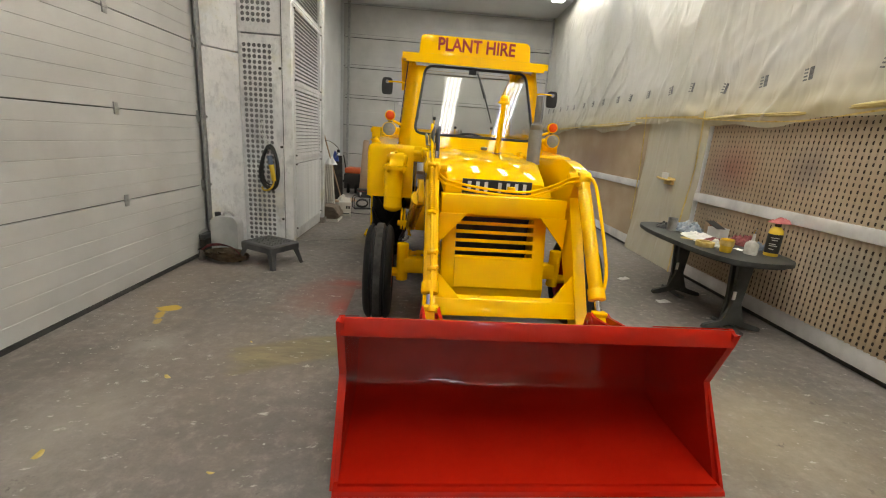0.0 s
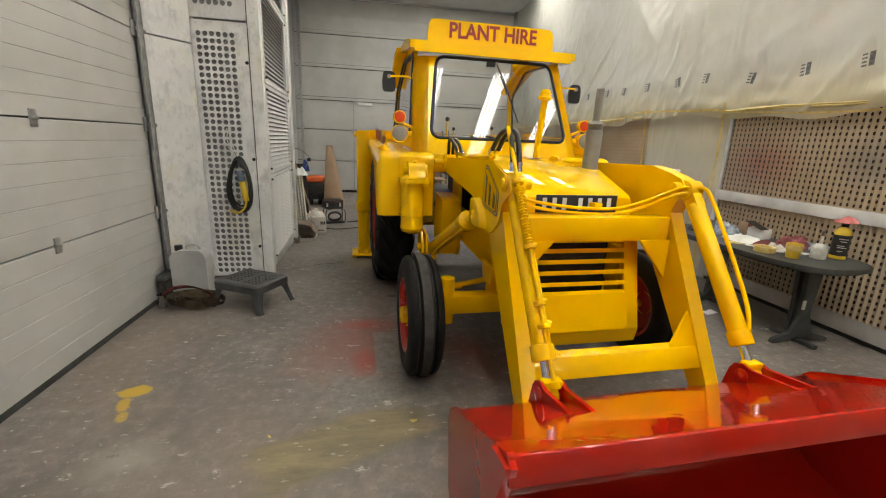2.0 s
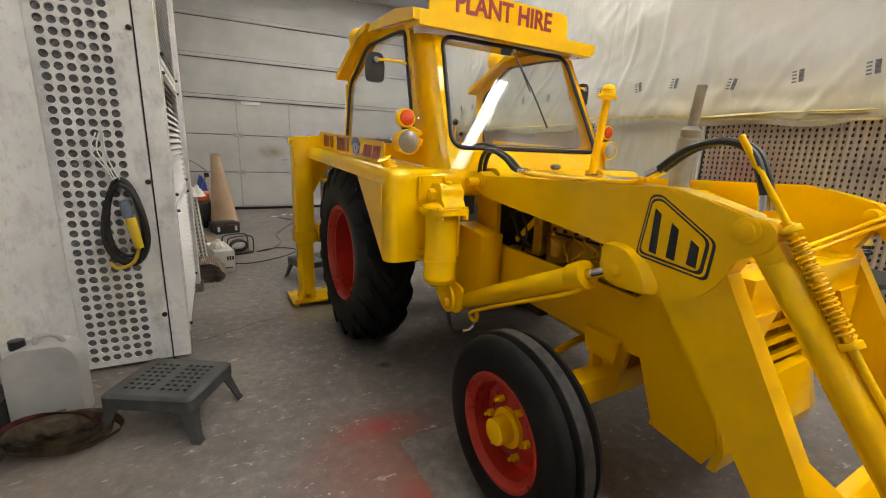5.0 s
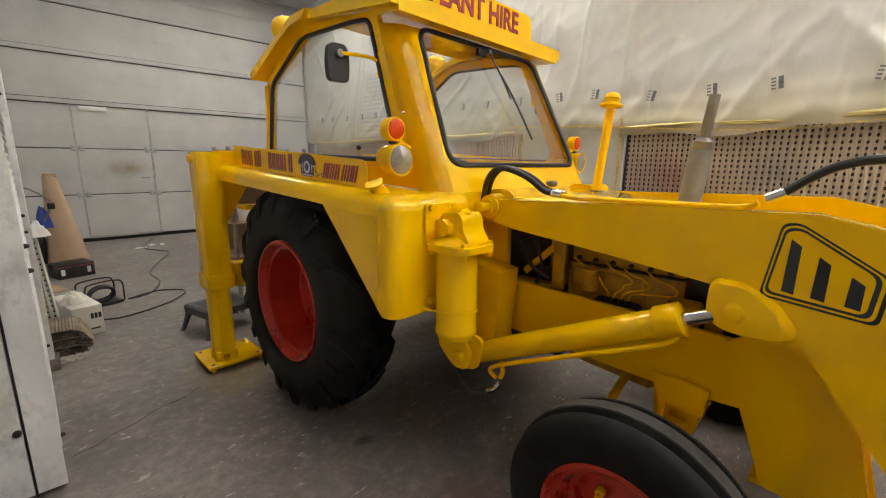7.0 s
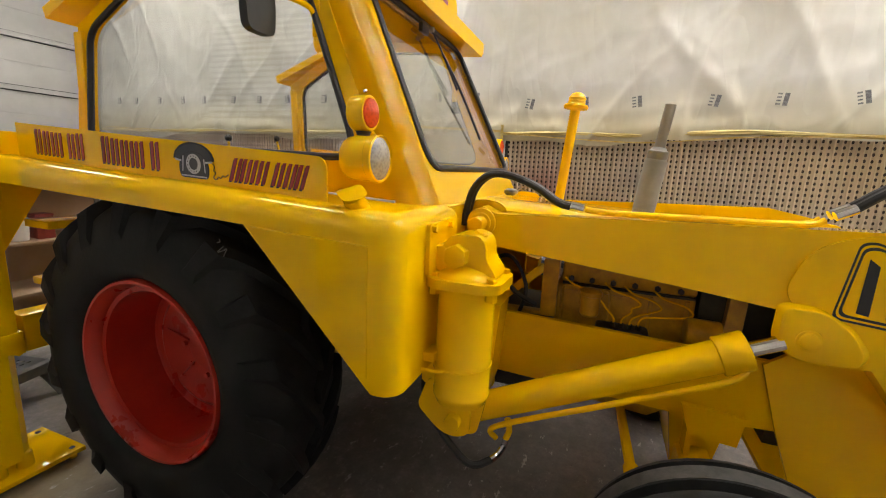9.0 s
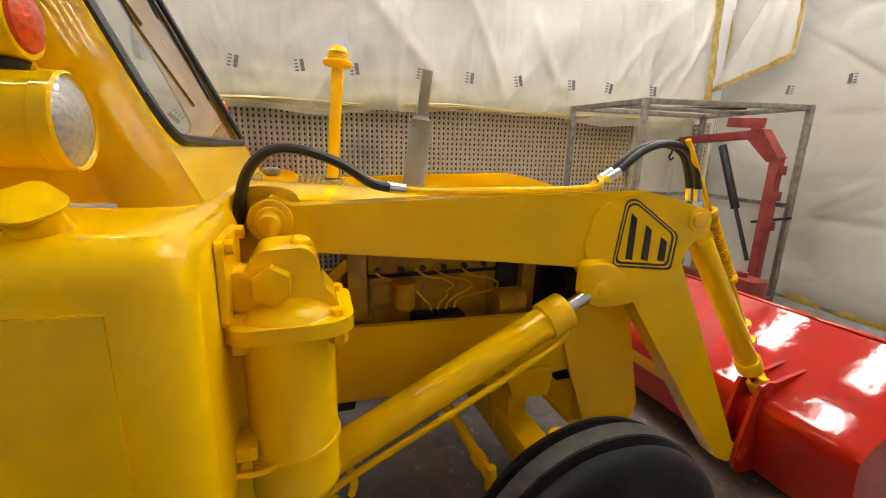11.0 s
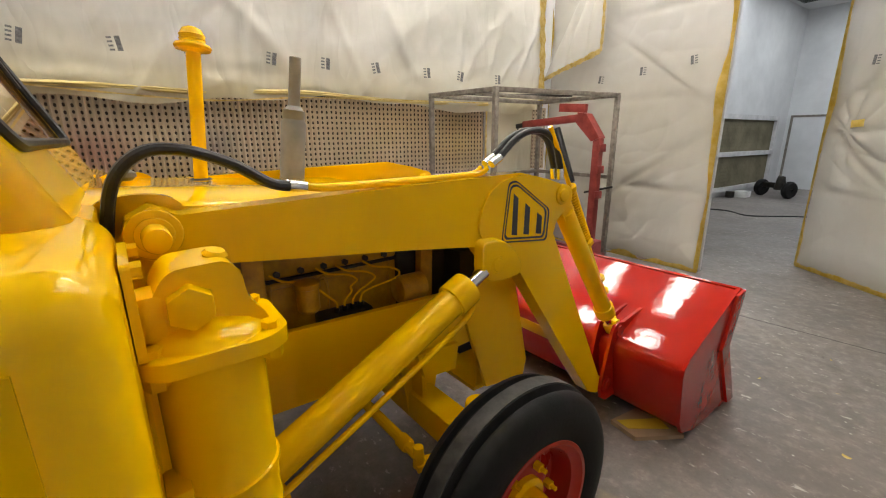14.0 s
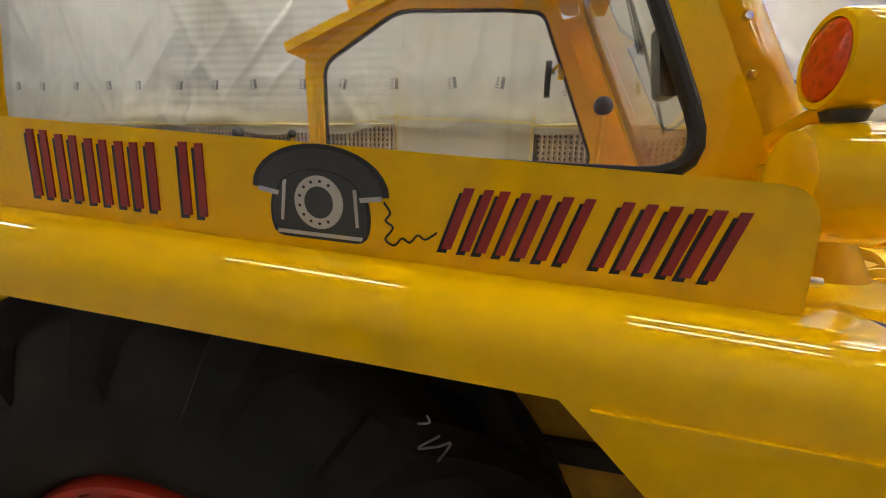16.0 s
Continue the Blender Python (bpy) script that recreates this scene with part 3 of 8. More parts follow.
# back overhead door with a wicket door in it
back_levels = [0.06, 0.89, 1.74, 2.56, 3.4, 4.22, 5.05]
d = sectional_door("overhead_door_back", "dusty white sectional overhead door with a wicket door", 6.2, back_levels, 2, pose(LEFT - 0.14, BACK, 0), 0.024, SMUDGED_PANEL)
part("bottom_seal", box(0, 6.2, -0.015, 0.05, 0.0, 0.06), RUBBER, d, "black rubber floor seal")
for z in back_levels[3:-1]:
    bm = box(0.05, 6.15, -0.05, 0.0, z - 0.035, z + 0.035)
    box(0.05, 6.15, -0.06, -0.05, z + 0.02, z + 0.035, bm)
    part("stiffener", bm, DOOR_PANEL, d)
    # thin dark line laid along both edges of each stiffener
    for dz in (-0.043, 0.043):
        part("stiffener_line", box(0.05, 6.15, -0.003, 0.0, z + dz - 0.008, z + dz + 0.008), DOOR_JOINT, d)
X0 = 0.36 - (LEFT - 0.14)
X1 = 1.48 - (LEFT - 0.14)
wicket = part("wicket_frame", holed([(X0 - 0.03, 0.05), (X1 + 0.03, 0.05), (X1 + 0.03, 2.55), (X0 - 0.03, 2.55)], [[(X0, 0.1), (X1, 0.1), (X1, 2.52), (X0, 2.52)]], lambda a, b: (a, -0.012, b), (0, 0.012, 0)), RAIL, d, "grey metal frame of the wicket door")
bm = rod((X1 - 0.08, -0.012, 1.2), (X1 - 0.08, -0.06, 1.2), 0.012, None, None, 10)
tube([(X1 - 0.08, -0.06, 1.2), (X1 - 0.22, -0.06, 1.2)], 0.011, bm, 8, 1, False)
part("door_handle", bm, CHROME, d, "steel lever handle")
for z in back_levels[1:3]:
    for x in (X0, X1):
        bm = box(x - 0.1, x - 0.02, -0.016, 0, z - 0.05, z + 0.05)
        box(x + 0.02, x + 0.1, -0.016, 0, z - 0.05, z + 0.05, bm)
        part("hinge", bm, RAIL, d, bevel=0.003)
part("closer", box(X0 + 0.1, X0 + 0.5, -0.06, -0.015, 2.42, 2.5), WHITE_PLASTIC, d, "white door closer", bevel=0.005)
for x in (4.84, LEFT + 0.02):
    part("door_track", box(x - LEFT + 0.14 - 0.04, x - LEFT + 0.14 + 0.03, -0.09, -0.02, 0, TOP), RAIL, d)
structure("wall_back", box(LEFT - 0.3, RIGHT + 0.3, BACK + 0.07, BACK + 0.25, 0, TOP), WHITE_WALL)

# right wall behind the grilles and sheets
structure("wall_right", box(RIGHT + 0.06, RIGHT + 0.25, FRONT - 0.1, BACK + 0.1, 0, TOP), WHITE_WALL)


def drape(name, label, y0, y1, z0, z1, seed, x=4.84, folds=0.05, ny=None):
    """A milky sheet that hangs on the right wall in soft folds."""
    rnd = random.Random(seed)
    ph = [rnd.uniform(0, 6.3) for _ in range(8)]

    def place(s, t):
        y = y0 + (y1 - y0) * s
        zt, zb = z1, z0 + 0.05 * math.sin(y * 1.7 + ph[0]) + 0.02 * math.sin(y * 6 + ph[1])
        z = zb + (zt - zb) * t
        k = 0.25 + 0.75 * (1 - t) ** 0.7
        w = 0.5 * math.sin(y * 2.1 + ph[2] + 0.7 * z) + 0.3 * math.sin(y * 5.3 + ph[3] - 1.1 * z) + 0.8 * noise.noise((y * 0.9 + 0.5 * z, z * 1.6 - 0.4 * y, seed)) + 0.9 * (0.35 - abs(noise.noise((y * 1.2 - 0.9 * z, z * 1.3 + 0.5 * y, seed + 7)))) + 0.5 * (0.35 - abs(noise.noise((y * 2.4 + 1.6 * z, z * 2.8, seed + 11))))
        # long thin creases that slant across the sheet
        for lean, gap, j in ((0.85, 0.62, 0.0), (-0.6, 0.85, 4.0), (0.3, 0.55, 9.0)):
            q = (y + lean * z + 0.35 * noise.noise((y * 0.7, z * 0.6, seed + j))) / gap
            show = max(0.0, noise.noise((y * 0.8 + j, z * 0.9, seed + 3 + j)) + 0.12)
            w += 1.1 * show * math.exp(-(((q % 1) - 0.5) / 0.09) ** 2)
        billow = 0.035 * math.exp(-((t - 0.035) / 0.03) ** 2) + 0.012 * math.exp(-((t - 0.10) / 0.02) ** 2)
        return (x - folds * k * w - billow * (0.6 + 0.4 * math.sin(y * 1.3 + ph[5])), y, z)
    bm = sheet(int(abs(y1 - y0) * 46), 140, place)
    ob = part(name, bm, PLASTIC, None, label, angle=180)
    return tagged(ob, label, "plastic sheet")


def sheet_hem(y0, y1, seed):
    """The turned-up yellowed hem of the wall's sheet, lying in creases over the top of the filters."""
    def place(s, t):
        y = y0 + (y1 - y0) * s
        low = 1.968 + 0.012 * math.sin(y * 1.9) + 0.02 * noise.noise((y * 1.1, 0.0, seed))
        high = low + 0.042 + 0.03 * noise.noise((y * 0.8, 5.0, seed))
        q = t + 0.35 * noise.noise((y * 1.6, t * 1.5, seed))
        bulge = 0.018 * math.sin(math.pi * t) + 0.010 * abs(math.sin(q * 7.0)) + 0.012 * noise.noise((y * 5, t * 3, seed + 2))
        return (4.80 - bulge, y, low + (high - low) * t)
    label = "yellowed folded hem of the polythene wall sheet"
    ob = part("sheet_hem", sheet(int((y1 - y0) * 26), 14, place), HEM, None, label, angle=180)
    return tagged(ob, label, "plastic sheet")


sheet_hem(1.72, 6.5, 4.0)
sheet_hem(8.0, 14.3, 9.0)
drape("plastic_sheet", "milky yellowed polythene sheet hanging over the wall", 0.75, 14.5, 1.93, TOP - 0.02, 3)


# ---------------- the backhoe loader ----------------
digger = thing("backhoe_loader", "freshly painted yellow vintage backhoe loader with a red front bucket", "backhoe loader", pose(2.045, 4.345, 0, 0, 0, 3.0))


def mirrored(make):
    """Build a part for both sides of the machine."""
    for s in (-1, 1):
        make(s)


# front bucket
BW = 0.885
CX = 0.03                                    # the loader frame sits a little off the axis of the tractor
bucket_line = [(-1.50, 0.02), (-1.0, 0.03), (-0.90, 0.048), (-0.835, 0.085), (-0.80, 0.13), (-0.782, 0.20), (-0.748, 0.40), (-0.744, 0.45), (-0.76, 0.485), (-0.80, 0.508), (-1.33, 0.748)]


def bucket():
    def off(pts, d):
        out = []
        for i, p in enumerate(pts):
            a, b = Vector(pts[max(i - 1, 0)]), Vector(pts[min(i + 1, len(pts) - 1)])
            t = (b - a).normalized()
            out.append((p[0] + t.y * d, p[1] - t.x * d))
        return out
    outer = bucket_line
    inner = off(bucket_line, -0.022)
    bm = bmesh.new()
    n = 44
    rows = []
    for i in range(n + 1):
        x = -BW + 2 * BW * i / n
        rows.append([bm.verts.new((x, p[0], p[1] + 0.0016 * math.sin(9 * x + 5 * p[0]) * math.sin(4.3 * x + 1.0))) for p in outer + list(reversed(inner))])
    m = len(rows[0])
    for a, b in zip(rows, rows[1:]):
        for k in range(m):
            bm.faces.new((a[k], a[(k + 1) % m], b[(k + 1) % m], b[k]))
    bm.faces.new(rows[0])
    bm.faces.new(list(reversed(rows[-1])))
    shell = part("bucket", bm, RED, digger, "glossy red steel loader bucket", angle=40)
    side = [(-1.48, 0.02), (-0.98, 0.025), (-0.83, 0.075), (-0.785, 0.15), (-0.738, 0.42), (-0.742, 0.47), (-0.79, 0.52), (-1.335, 0.765), (-1.375, 0.745), (-1.36, 0.69), (-1.27, 0.44)]
    for s in (-1, 1):
        part("bucket_side", prism(side, "x", s * BW, s * (BW + 0.018)), RED, shell, bevel=0.003)
        part("side_edge", prism([(-1.51, 0.012), (-1.42, 0.012), (-1.17, 0.44), (-1.27, 0.735), (-1.375, 0.75), (-1.36, 0.69), (-1.27, 0.44)], "x", s * (BW + 0.018), s * (BW + 0.034)), RED, shell, bevel=0.003)
        ear = [(-0.80, 0.13), (-0.71, 0.125), (-0.665, 0.155), (-0.648, 0.21), (-0.655, 0.27), (-0.715, 0.535), (-0.735, 0.57), (-0.775, 0.585), (-0.82, 0.575), (-1.07, 0.615), (-0.9, 0.535), (-0.765, 0.49), (-0.735, 0.43), (-0.775, 0.2)]
        for x in (0.455, 0.545):
            part("bucket_ear", prism(ear, "x", CX + s * x, CX + s * (x + 0.018)), RED, shell, bevel=0.003)
        part("ear_pin", rod((CX + s * 0.44, -0.70, 0.232), (CX + s * 0.578, -0.70, 0.232), 0.03), RED, shell, bevel=0.004)
        part("pin_boss", rod((CX + s * 0.561, -0.70, 0.232), (CX + s * 0.572, -0.70, 0.232), 0.042), RED, shell, bevel=0.003)
        part("ear_pin", rod((CX + s * 0.445, -0.785, 0.53), (CX + s * 0.572, -0.785, 0.53), 0.02), RED, shell, bevel=0.004)
        for x in (0.447, 0.561):
            part("pin_boss", rod((CX + s * x, -0.785, 0.53), (CX + s * (x + 0.009), -0.785, 0.53), 0.034), RED, shell, bevel=0.003)
    part("cutting_edge", prism([(-1.54, 0.006), (-1.34, 0.012), (-1.34, 0.032), (-1.53, 0.026)], "x", -BW - 0.02, BW + 0.02), RED, shell, bevel=0.003)
    part("top_lip", beam((-BW - 0.018, -1.352, 0.72), (BW + 0.018, -1.352, 0.72), 0.022, 0.084, None, (0, 0.25, 1)), RED, shell, bevel=0.005)


bucket()

# loader arms
arm_line = [(1.243, 1.432), (1.19, 1.408), (0.57, 1.430), (0.27, 1.437), (0.06, 1.443), (-0.10, 1.41), (-0.19, 1.385), (-0.235, 1.335), (-0.19, 1.27), (-0.155, 1.19), (-0.64, 0.30), (-0.70, 0.265), (-0.715, 0.22), (-0.69, 0.195), (-0.63, 0.195), (-0.555, 0.235), (-0.42, 0.41), (0.04, 1.04), (0.16, 1.05), (0.27, 1.183), (0.575, 1.221), (1.19, 1.287), (1.243, 1.309), (1.29, 1.335), (1.303, 1.371), (1.29, 1.407)]


def front_of_arm(z):
    """Front edge of the dropped part of the arm at a height."""
    return -0.155 - (1.19 - z) / 1.816


def arm(s):
    a = part("loader_arm", prism(arm_line, "x", CX + s * 0.465, CX + s * 0.545), YELLOW, digger, bevel=0.008)
    boss = rounded([(0.285, 1.25), (0.255, 1.35), (0.20, 1.405), (0.10, 1.434), (0.0, 1.432), (-0.16, 1.388), (-0.255, 1.36), (-0.262, 1.295), (-0.165, 1.232), (-0.15, 1.17), (-0.095, 1.10), (-0.02, 1.048), (0.10, 1.036), (0.22, 1.043), (0.283, 1.09), (0.283, 1.17), (0.245, 1.188)], 0.035, 4)
    part("arm_gusset", prism(boss, "x", CX + s * 0.5455, CX + s * 0.556), YELLOW, a, bevel=0.003)
    foot_line = rounded([(0.295, 1.215), (0.298, 1.095), (0.255, 1.05), (0.20, 1.042), (0.13, 1.042), (0.06, 1.05), (0.05, 1.09), (0.10, 1.16), (0.20, 1.215)], 0.03)
    face_line = [(0.217 + (v - 0.217) * (0.95 if v > 0.15 else 0.80), 1.118 + (z - 1.118) * 0.93) for v, z in foot_line]
    bm = bmesh.new()
    ra, rb = ([bm.verts.new((CX + s * x, v, z)) for v, z in line] for x, line in ((0.55, foot_line), (0.594, face_line)))
    for q in range(len(ra)):
        bm.faces.new((ra[q], ra[q - 1], rb[q - 1], rb[q]))
    bm.faces.new(rb)
    bmesh.ops.recalc_face_normals(bm, faces=bm.faces[:])
    part("ram_lug", bm, YELLOW, a, bevel=0.006, segs=3)
    part("pivot_collar", rod((CX + s * 0.545, 1.243, 1.371), (CX + s * 0.558, 1.243, 1.371), 0.056, None, None, 32), YELLOW, a, bevel=0.005)
    part("pivot_pin", rod((s * 0.40, 1.243, 1.371), (s * 0.606, 1.243, 1.371), 0.027, None, None, 28), YELLOW, a, bevel=0.004)
    part("pivot_washer", rod((CX + s * 0.558, 1.243, 1.371), (CX + s * 0.566, 1.243, 1.371), 0.039, None, None, 28), YELLOW, a, bevel=0.003)
    part("knee_pin", rod((CX + s * 0.42, -0.19, 1.338), (CX + s * 0.575, -0.19, 1.338), 0.028, None, None, 24), YELLOW, a, bevel=0.006)
    part("knee_collar", rod((CX + s * 0.556, -0.19, 1.338), (CX + s * 0.566, -0.19, 1.338), 0.042, None, None, 28), YELLOW, a, bevel=0.004)
    part("ram_pin", rod((CX + s * 0.53, 0.217, 1.115), (CX + s * 0.606, 0.217, 1.115), 0.026, None, None, 24), YELLOW, a, bevel=0.006)
    part("ram_washer", rod((CX + s * 0.588, 0.217, 1.115), (CX + s * 0.597, 0.217, 1.115), 0.033, None, None, 28), YELLOW, a, bevel=0.003)
    part("foot_gusset", holed([(CX + s * 0.30, 0.528), (CX + s * 0.475, 0.528), (CX + s * 0.475, 0.70)], [], lambda x, z: (x, front_of_arm(z) + 0.022, z), (0, 0.014, 0)), YELLOW, a)
    part("top_gusset", prism([(CX + s * 0.45, 1.04), (CX + s * 0.26, 1.04), (CX + s * 0.45, 0.82)], "y", -0.205, -0.185), YELLOW, a, bevel=0.002)
    # tipping ram
    x = CX + s * 0.515
    top, foot = Vector((x, -0.215, 1.325)), Vector((x, -0.785, 0.53))
    d = (foot - top).normalized()
    ram = part("tipping_ram", rod(top + d * 0.09, top + d * 0.80, 0.044, None, None, 28), YELLOW, digger, "yellow tipping ram", bevel=0.004)
    part("ram_eye", rod((x - 0.04, top.y, top.z), (x + 0.04, top.y, top.z), 0.055, None, None, 28), YELLOW, ram, bevel=0.006)
    part("ram_neck", beam(top, top + d * 0.12, 0.06, 0.08), YELLOW, ram, bevel=0.01)
    part("gland", rod(top + d * 0.775, top + d * 0.845, 0.053, None, None, 28), YELLOW, ram, bevel=0.005)
    part("piston_rod", rod(top + d * 0.84, top + d * 0.935, 0.02), CHROME, ram, "bright chromed piston rod")
    part("rod_end", beam(top + d * 0.925, foot + d * 0.03, 0.062, 0.06), YELLOW, ram, bevel=0.012)
    part("rod_clamp", box(x - s * 0.05, x + s * 0.036, -0.80, -0.75, 0.562, 0.592), YELLOW, ram, bevel=0.006)
    # lifting ram
    base, tip = Vector((s * 0.60, 1.235, 0.645)), Vector((CX + s * 0.572, 0.217, 1.118))
    d = (tip - base).normalized()
    ram = part("lifting_ram", rod(base + d * 0.03, base + d * 0.95, 0.054, None, None, 32), YELLOW, digger, "yellow lifting ram", bevel=0.004)
    part("gland", rod(base + d * 0.885, base + d * 0.972, 0.064, None, None, 32), YELLOW, ram, bevel=0.006)
    part("piston_rod", rod(base + d * 0.96, base + d * 1.065, 0.024), CHROME, ram, "bright chromed piston rod")
    part("rod_eye", beam(base + d * 1.055, tip, 0.034, 0.06), YELLOW, ram, bevel=0.012)
    part("ram_eye", rod(base - Vector((s * 0.045, 0, 0)), base + Vector((s * 0.045, 0, 0)), 0.052, None, None, 28), YELLOW, ram, bevel=0.006)
    part("ram_pin", rod(base - Vector((s * 0.09, 0, 0)), base + Vector((s * 0.07, 0, 0)), 0.024), YELLOW, ram, bevel=0.004)
    n = Vector((0, d.z, -d.y)) * -1
    o = Vector((s * 0.045, 0, 0))
    pipe = [base + d * 0.12 + n * 0.08 + Vector((0, 0.02, -0.07)), base + d * 0.11 + n * 0.075 + o * 0.6, base + d * 0.5 + n * 0.066 + o, base + d * 0.88 + n * 0.066 + o, base + d * 0.95 + n * 0.04 + o * 0.6]
    part("oil_pipe", tube(pipe, 0.011), YELLOW, ram)


mirrored(arm)
part("cross_beam", box(CX - 0.44, CX + 0.44, -0.195, -0.06, 1.035, 1.168), YELLOW, digger, bevel=0.006)
part("cross_beam", holed([(CX - 0.47, 0.435), (CX + 0.47, 0.435), (CX + 0.47, 0.53), (CX - 0.47, 0.53)], [], lambda x, z: (x, front_of_arm(z) + 0.018, z), (0, 0.035, 0.02)), YELLOW, digger, bevel=0.004)

# chassis, nose, hood
part("chassis", prism([(1.45, 1.0), (1.25, 0.99), (0.52, 0.965), (-0.05, 0.95), (-0.05, 0.72), (0.4, 0.69), (1.25, 0.72), (1.45, 0.74)], "x", -0.36, -0.335), YELLOW, digger, bevel=0.003)
part("chassis", prism([(1.45, 1.0), (1.25, 0.99), (0.52, 0.965), (-0.05, 0.95), (-0.05, 0.72), (0.4, 0.69), (1.25, 0.72), (1.45, 0.74)], "x", 0.335, 0.36), YELLOW, digger, bevel=0.003)
for s in (-1, 1):
    part("side_plate", prism([(0.06, 1.1), (0.25, 0.95), (0.18, 0.72), (0.08, 0.45), (-0.13, 0.42), (-0.17, 0.5), (-0.05, 1.1)], "x", s * 0.362, s * 0.38), YELLOW, digger, bevel=0.003)


def hood():
    bm = bmesh.new()
    sec = []
    for v, z in ((0.03, 1.245), (0.055, 1.272), (0.45, 1.385), (1.42, 1.44)):
        w = 0.372 if v < 0.1 else 0.425
        low = 1.13 if v < 0.1 else 1.30
        sec.append([(-w, v, low), (-w, v, z - 0.03), (-w + 0.008, v, z - 0.012), (-w + 0.03, v, z), (w - 0.03, v, z), (w - 0.008, v, z - 0.012), (w, v, z - 0.03), (w, v, low)])
    rows = [[bm.verts.new(p) for p in r] for r in sec]
    for a, b in zip(rows, rows[1:]):
        for i in range(7):
            bm.faces.new((a[i], a[i + 1], b[i + 1], b[i]))
    bm.faces.new(rows[0])
    ob = part("hood", bm, YELLOW, digger, bevel=0.0, angle=30)
    return ob


hood()
GW = 0.375
grille = part("grille", holed([(-GW, 0.50), (GW, 0.50), (GW, 1.10), (-GW, 1.10)], [[(-GW + 0.09, 0.70), (GW - 0.09, 0.70), (GW - 0.09, 1.0), (-GW + 0.09, 1.0)]], lambda a, b: (a, 0.0, b), (0, 0.03, 0)), YELLOW, digger, bevel=0.003)
nose = [grille]
nose.append(part("lower_panel", prism([(-0.014, 0.51), (-0.014, 0.715), (0.02, 0.725), (0.0, 0.51)], "x", -GW + 0.09, GW - 0.09), YELLOW, grille, bevel=0.003))
for z in (0.772, 0.835, 0.896, 0.957):
    nose.append(part("grille_bar", prism([(-0.004, z - 0.012), (0.03, z - 0.010), (0.03, z - 0.002), (-0.004, z + 0.012)], "x", -GW + 0.085, GW - 0.085), YELLOW, grille))
nose.append(part("nose_bevel", prism([(0.0, 0.502), (0.04, 0.415), (0.07, 0.415), (0.03, 0.502)], "x", -GW, GW), YELLOW, grille))
lean = Matrix.Identity(4)
lean[1][2], lean[1][3] = 0.24, -0.315
for ob in nose:
    ob.data.transform(lean)
part("radiator_core", box(-0.30, 0.30, 0.10, 0.18, 0.62, 1.1), GRILLE_DARK, grille, "dark radiator core")
part("nose_floor", box(-0.335, 0.335, -0.12, 0.12, 0.42, 0.44), YELLOW, digger)
for s in (-1, 1):
    part("nose_side", box(s * 0.33, s * 0.315, -0.02, 0.10, 0.42, 0.95), YELLOW, digger)


# wheels
def front_wheel(s):
    c = Vector((s * 0.85, 0.39, 0.408))
    w = part("front_wheel", lathe([(0.225, -0.085), (0.245, -0.10), (0.30, -0.112), (0.345, -0.108), (0.375, -0.095), (0.392, -0.078), (0.396, -0.06), (0.378, -0.052), (0.378, -0.04), (0.402, -0.03), (0.405, 0.0), (0.402, 0.03), (0.378, 0.04), (0.378, 0.052), (0.396, 0.06), (0.392, 0.078), (0.375, 0.095), (0.345, 0.108), (0.30, 0.112), (0.245, 0.10), (0.225, 0.085)], c, (s, 0, 0), None, 72), RUBBER, digger, "ribbed black front tyre on a red rim", angle=50)
    part("worn_rib", lathe([(0.4065, -0.026), (0.4075, 0.0), (0.4065, 0.026), (0.40, 0.027), (0.40, -0.027), (0.4065, -0.026)], c, (s, 0, 0), None, 72), RUBBER_WORN, w, "worn grey centre rib")
    part("rim", lathe([(0.22, -0.09), (0.245, -0.1), (0.25, -0.095), (0.25, 0.095), (0.245, 0.102), (0.232, 0.102), (0.222, 0.085), (0.205, 0.075), (0.19, 0.0), (0.17, -0.005), (0.10, 0.03), (0.0, 0.03)], c, (s, 0, 0), None, 56), RED_WHEEL, w, "red painted steel rim")
    part("hub", lathe([(0.085, 0.02), (0.085, 0.05), (0.06, 0.055), (0.055, 0.115), (0.04, 0.125), (0.0, 0.127)], c, (s, 0, 0), None, 32), YELLOW, w, "yellow wheel hub", bevel=0.003)
    for k in range(6):
        a = k * math.pi / 3
        bm = rod(c + Vector((s * 0.03, 0.12 * math.cos(a), 0.12 * math.sin(a))), c + Vector((s * 0.055, 0.12 * math.cos(a), 0.12 * math.sin(a))), 0.016, None, None, 6)
        rod(c + Vector((s * 0.05, 0.12 * math.cos(a), 0.12 * math.sin(a))), c + Vector((s * 0.075, 0.12 * math.cos(a), 0.12 * math.sin(a))), 0.008, None, bm, 8)
        part("wheel_nut", bm, YELLOW, w)


mirrored(front_wheel)
RC = Vector((0.855, 2.43, 0.716))


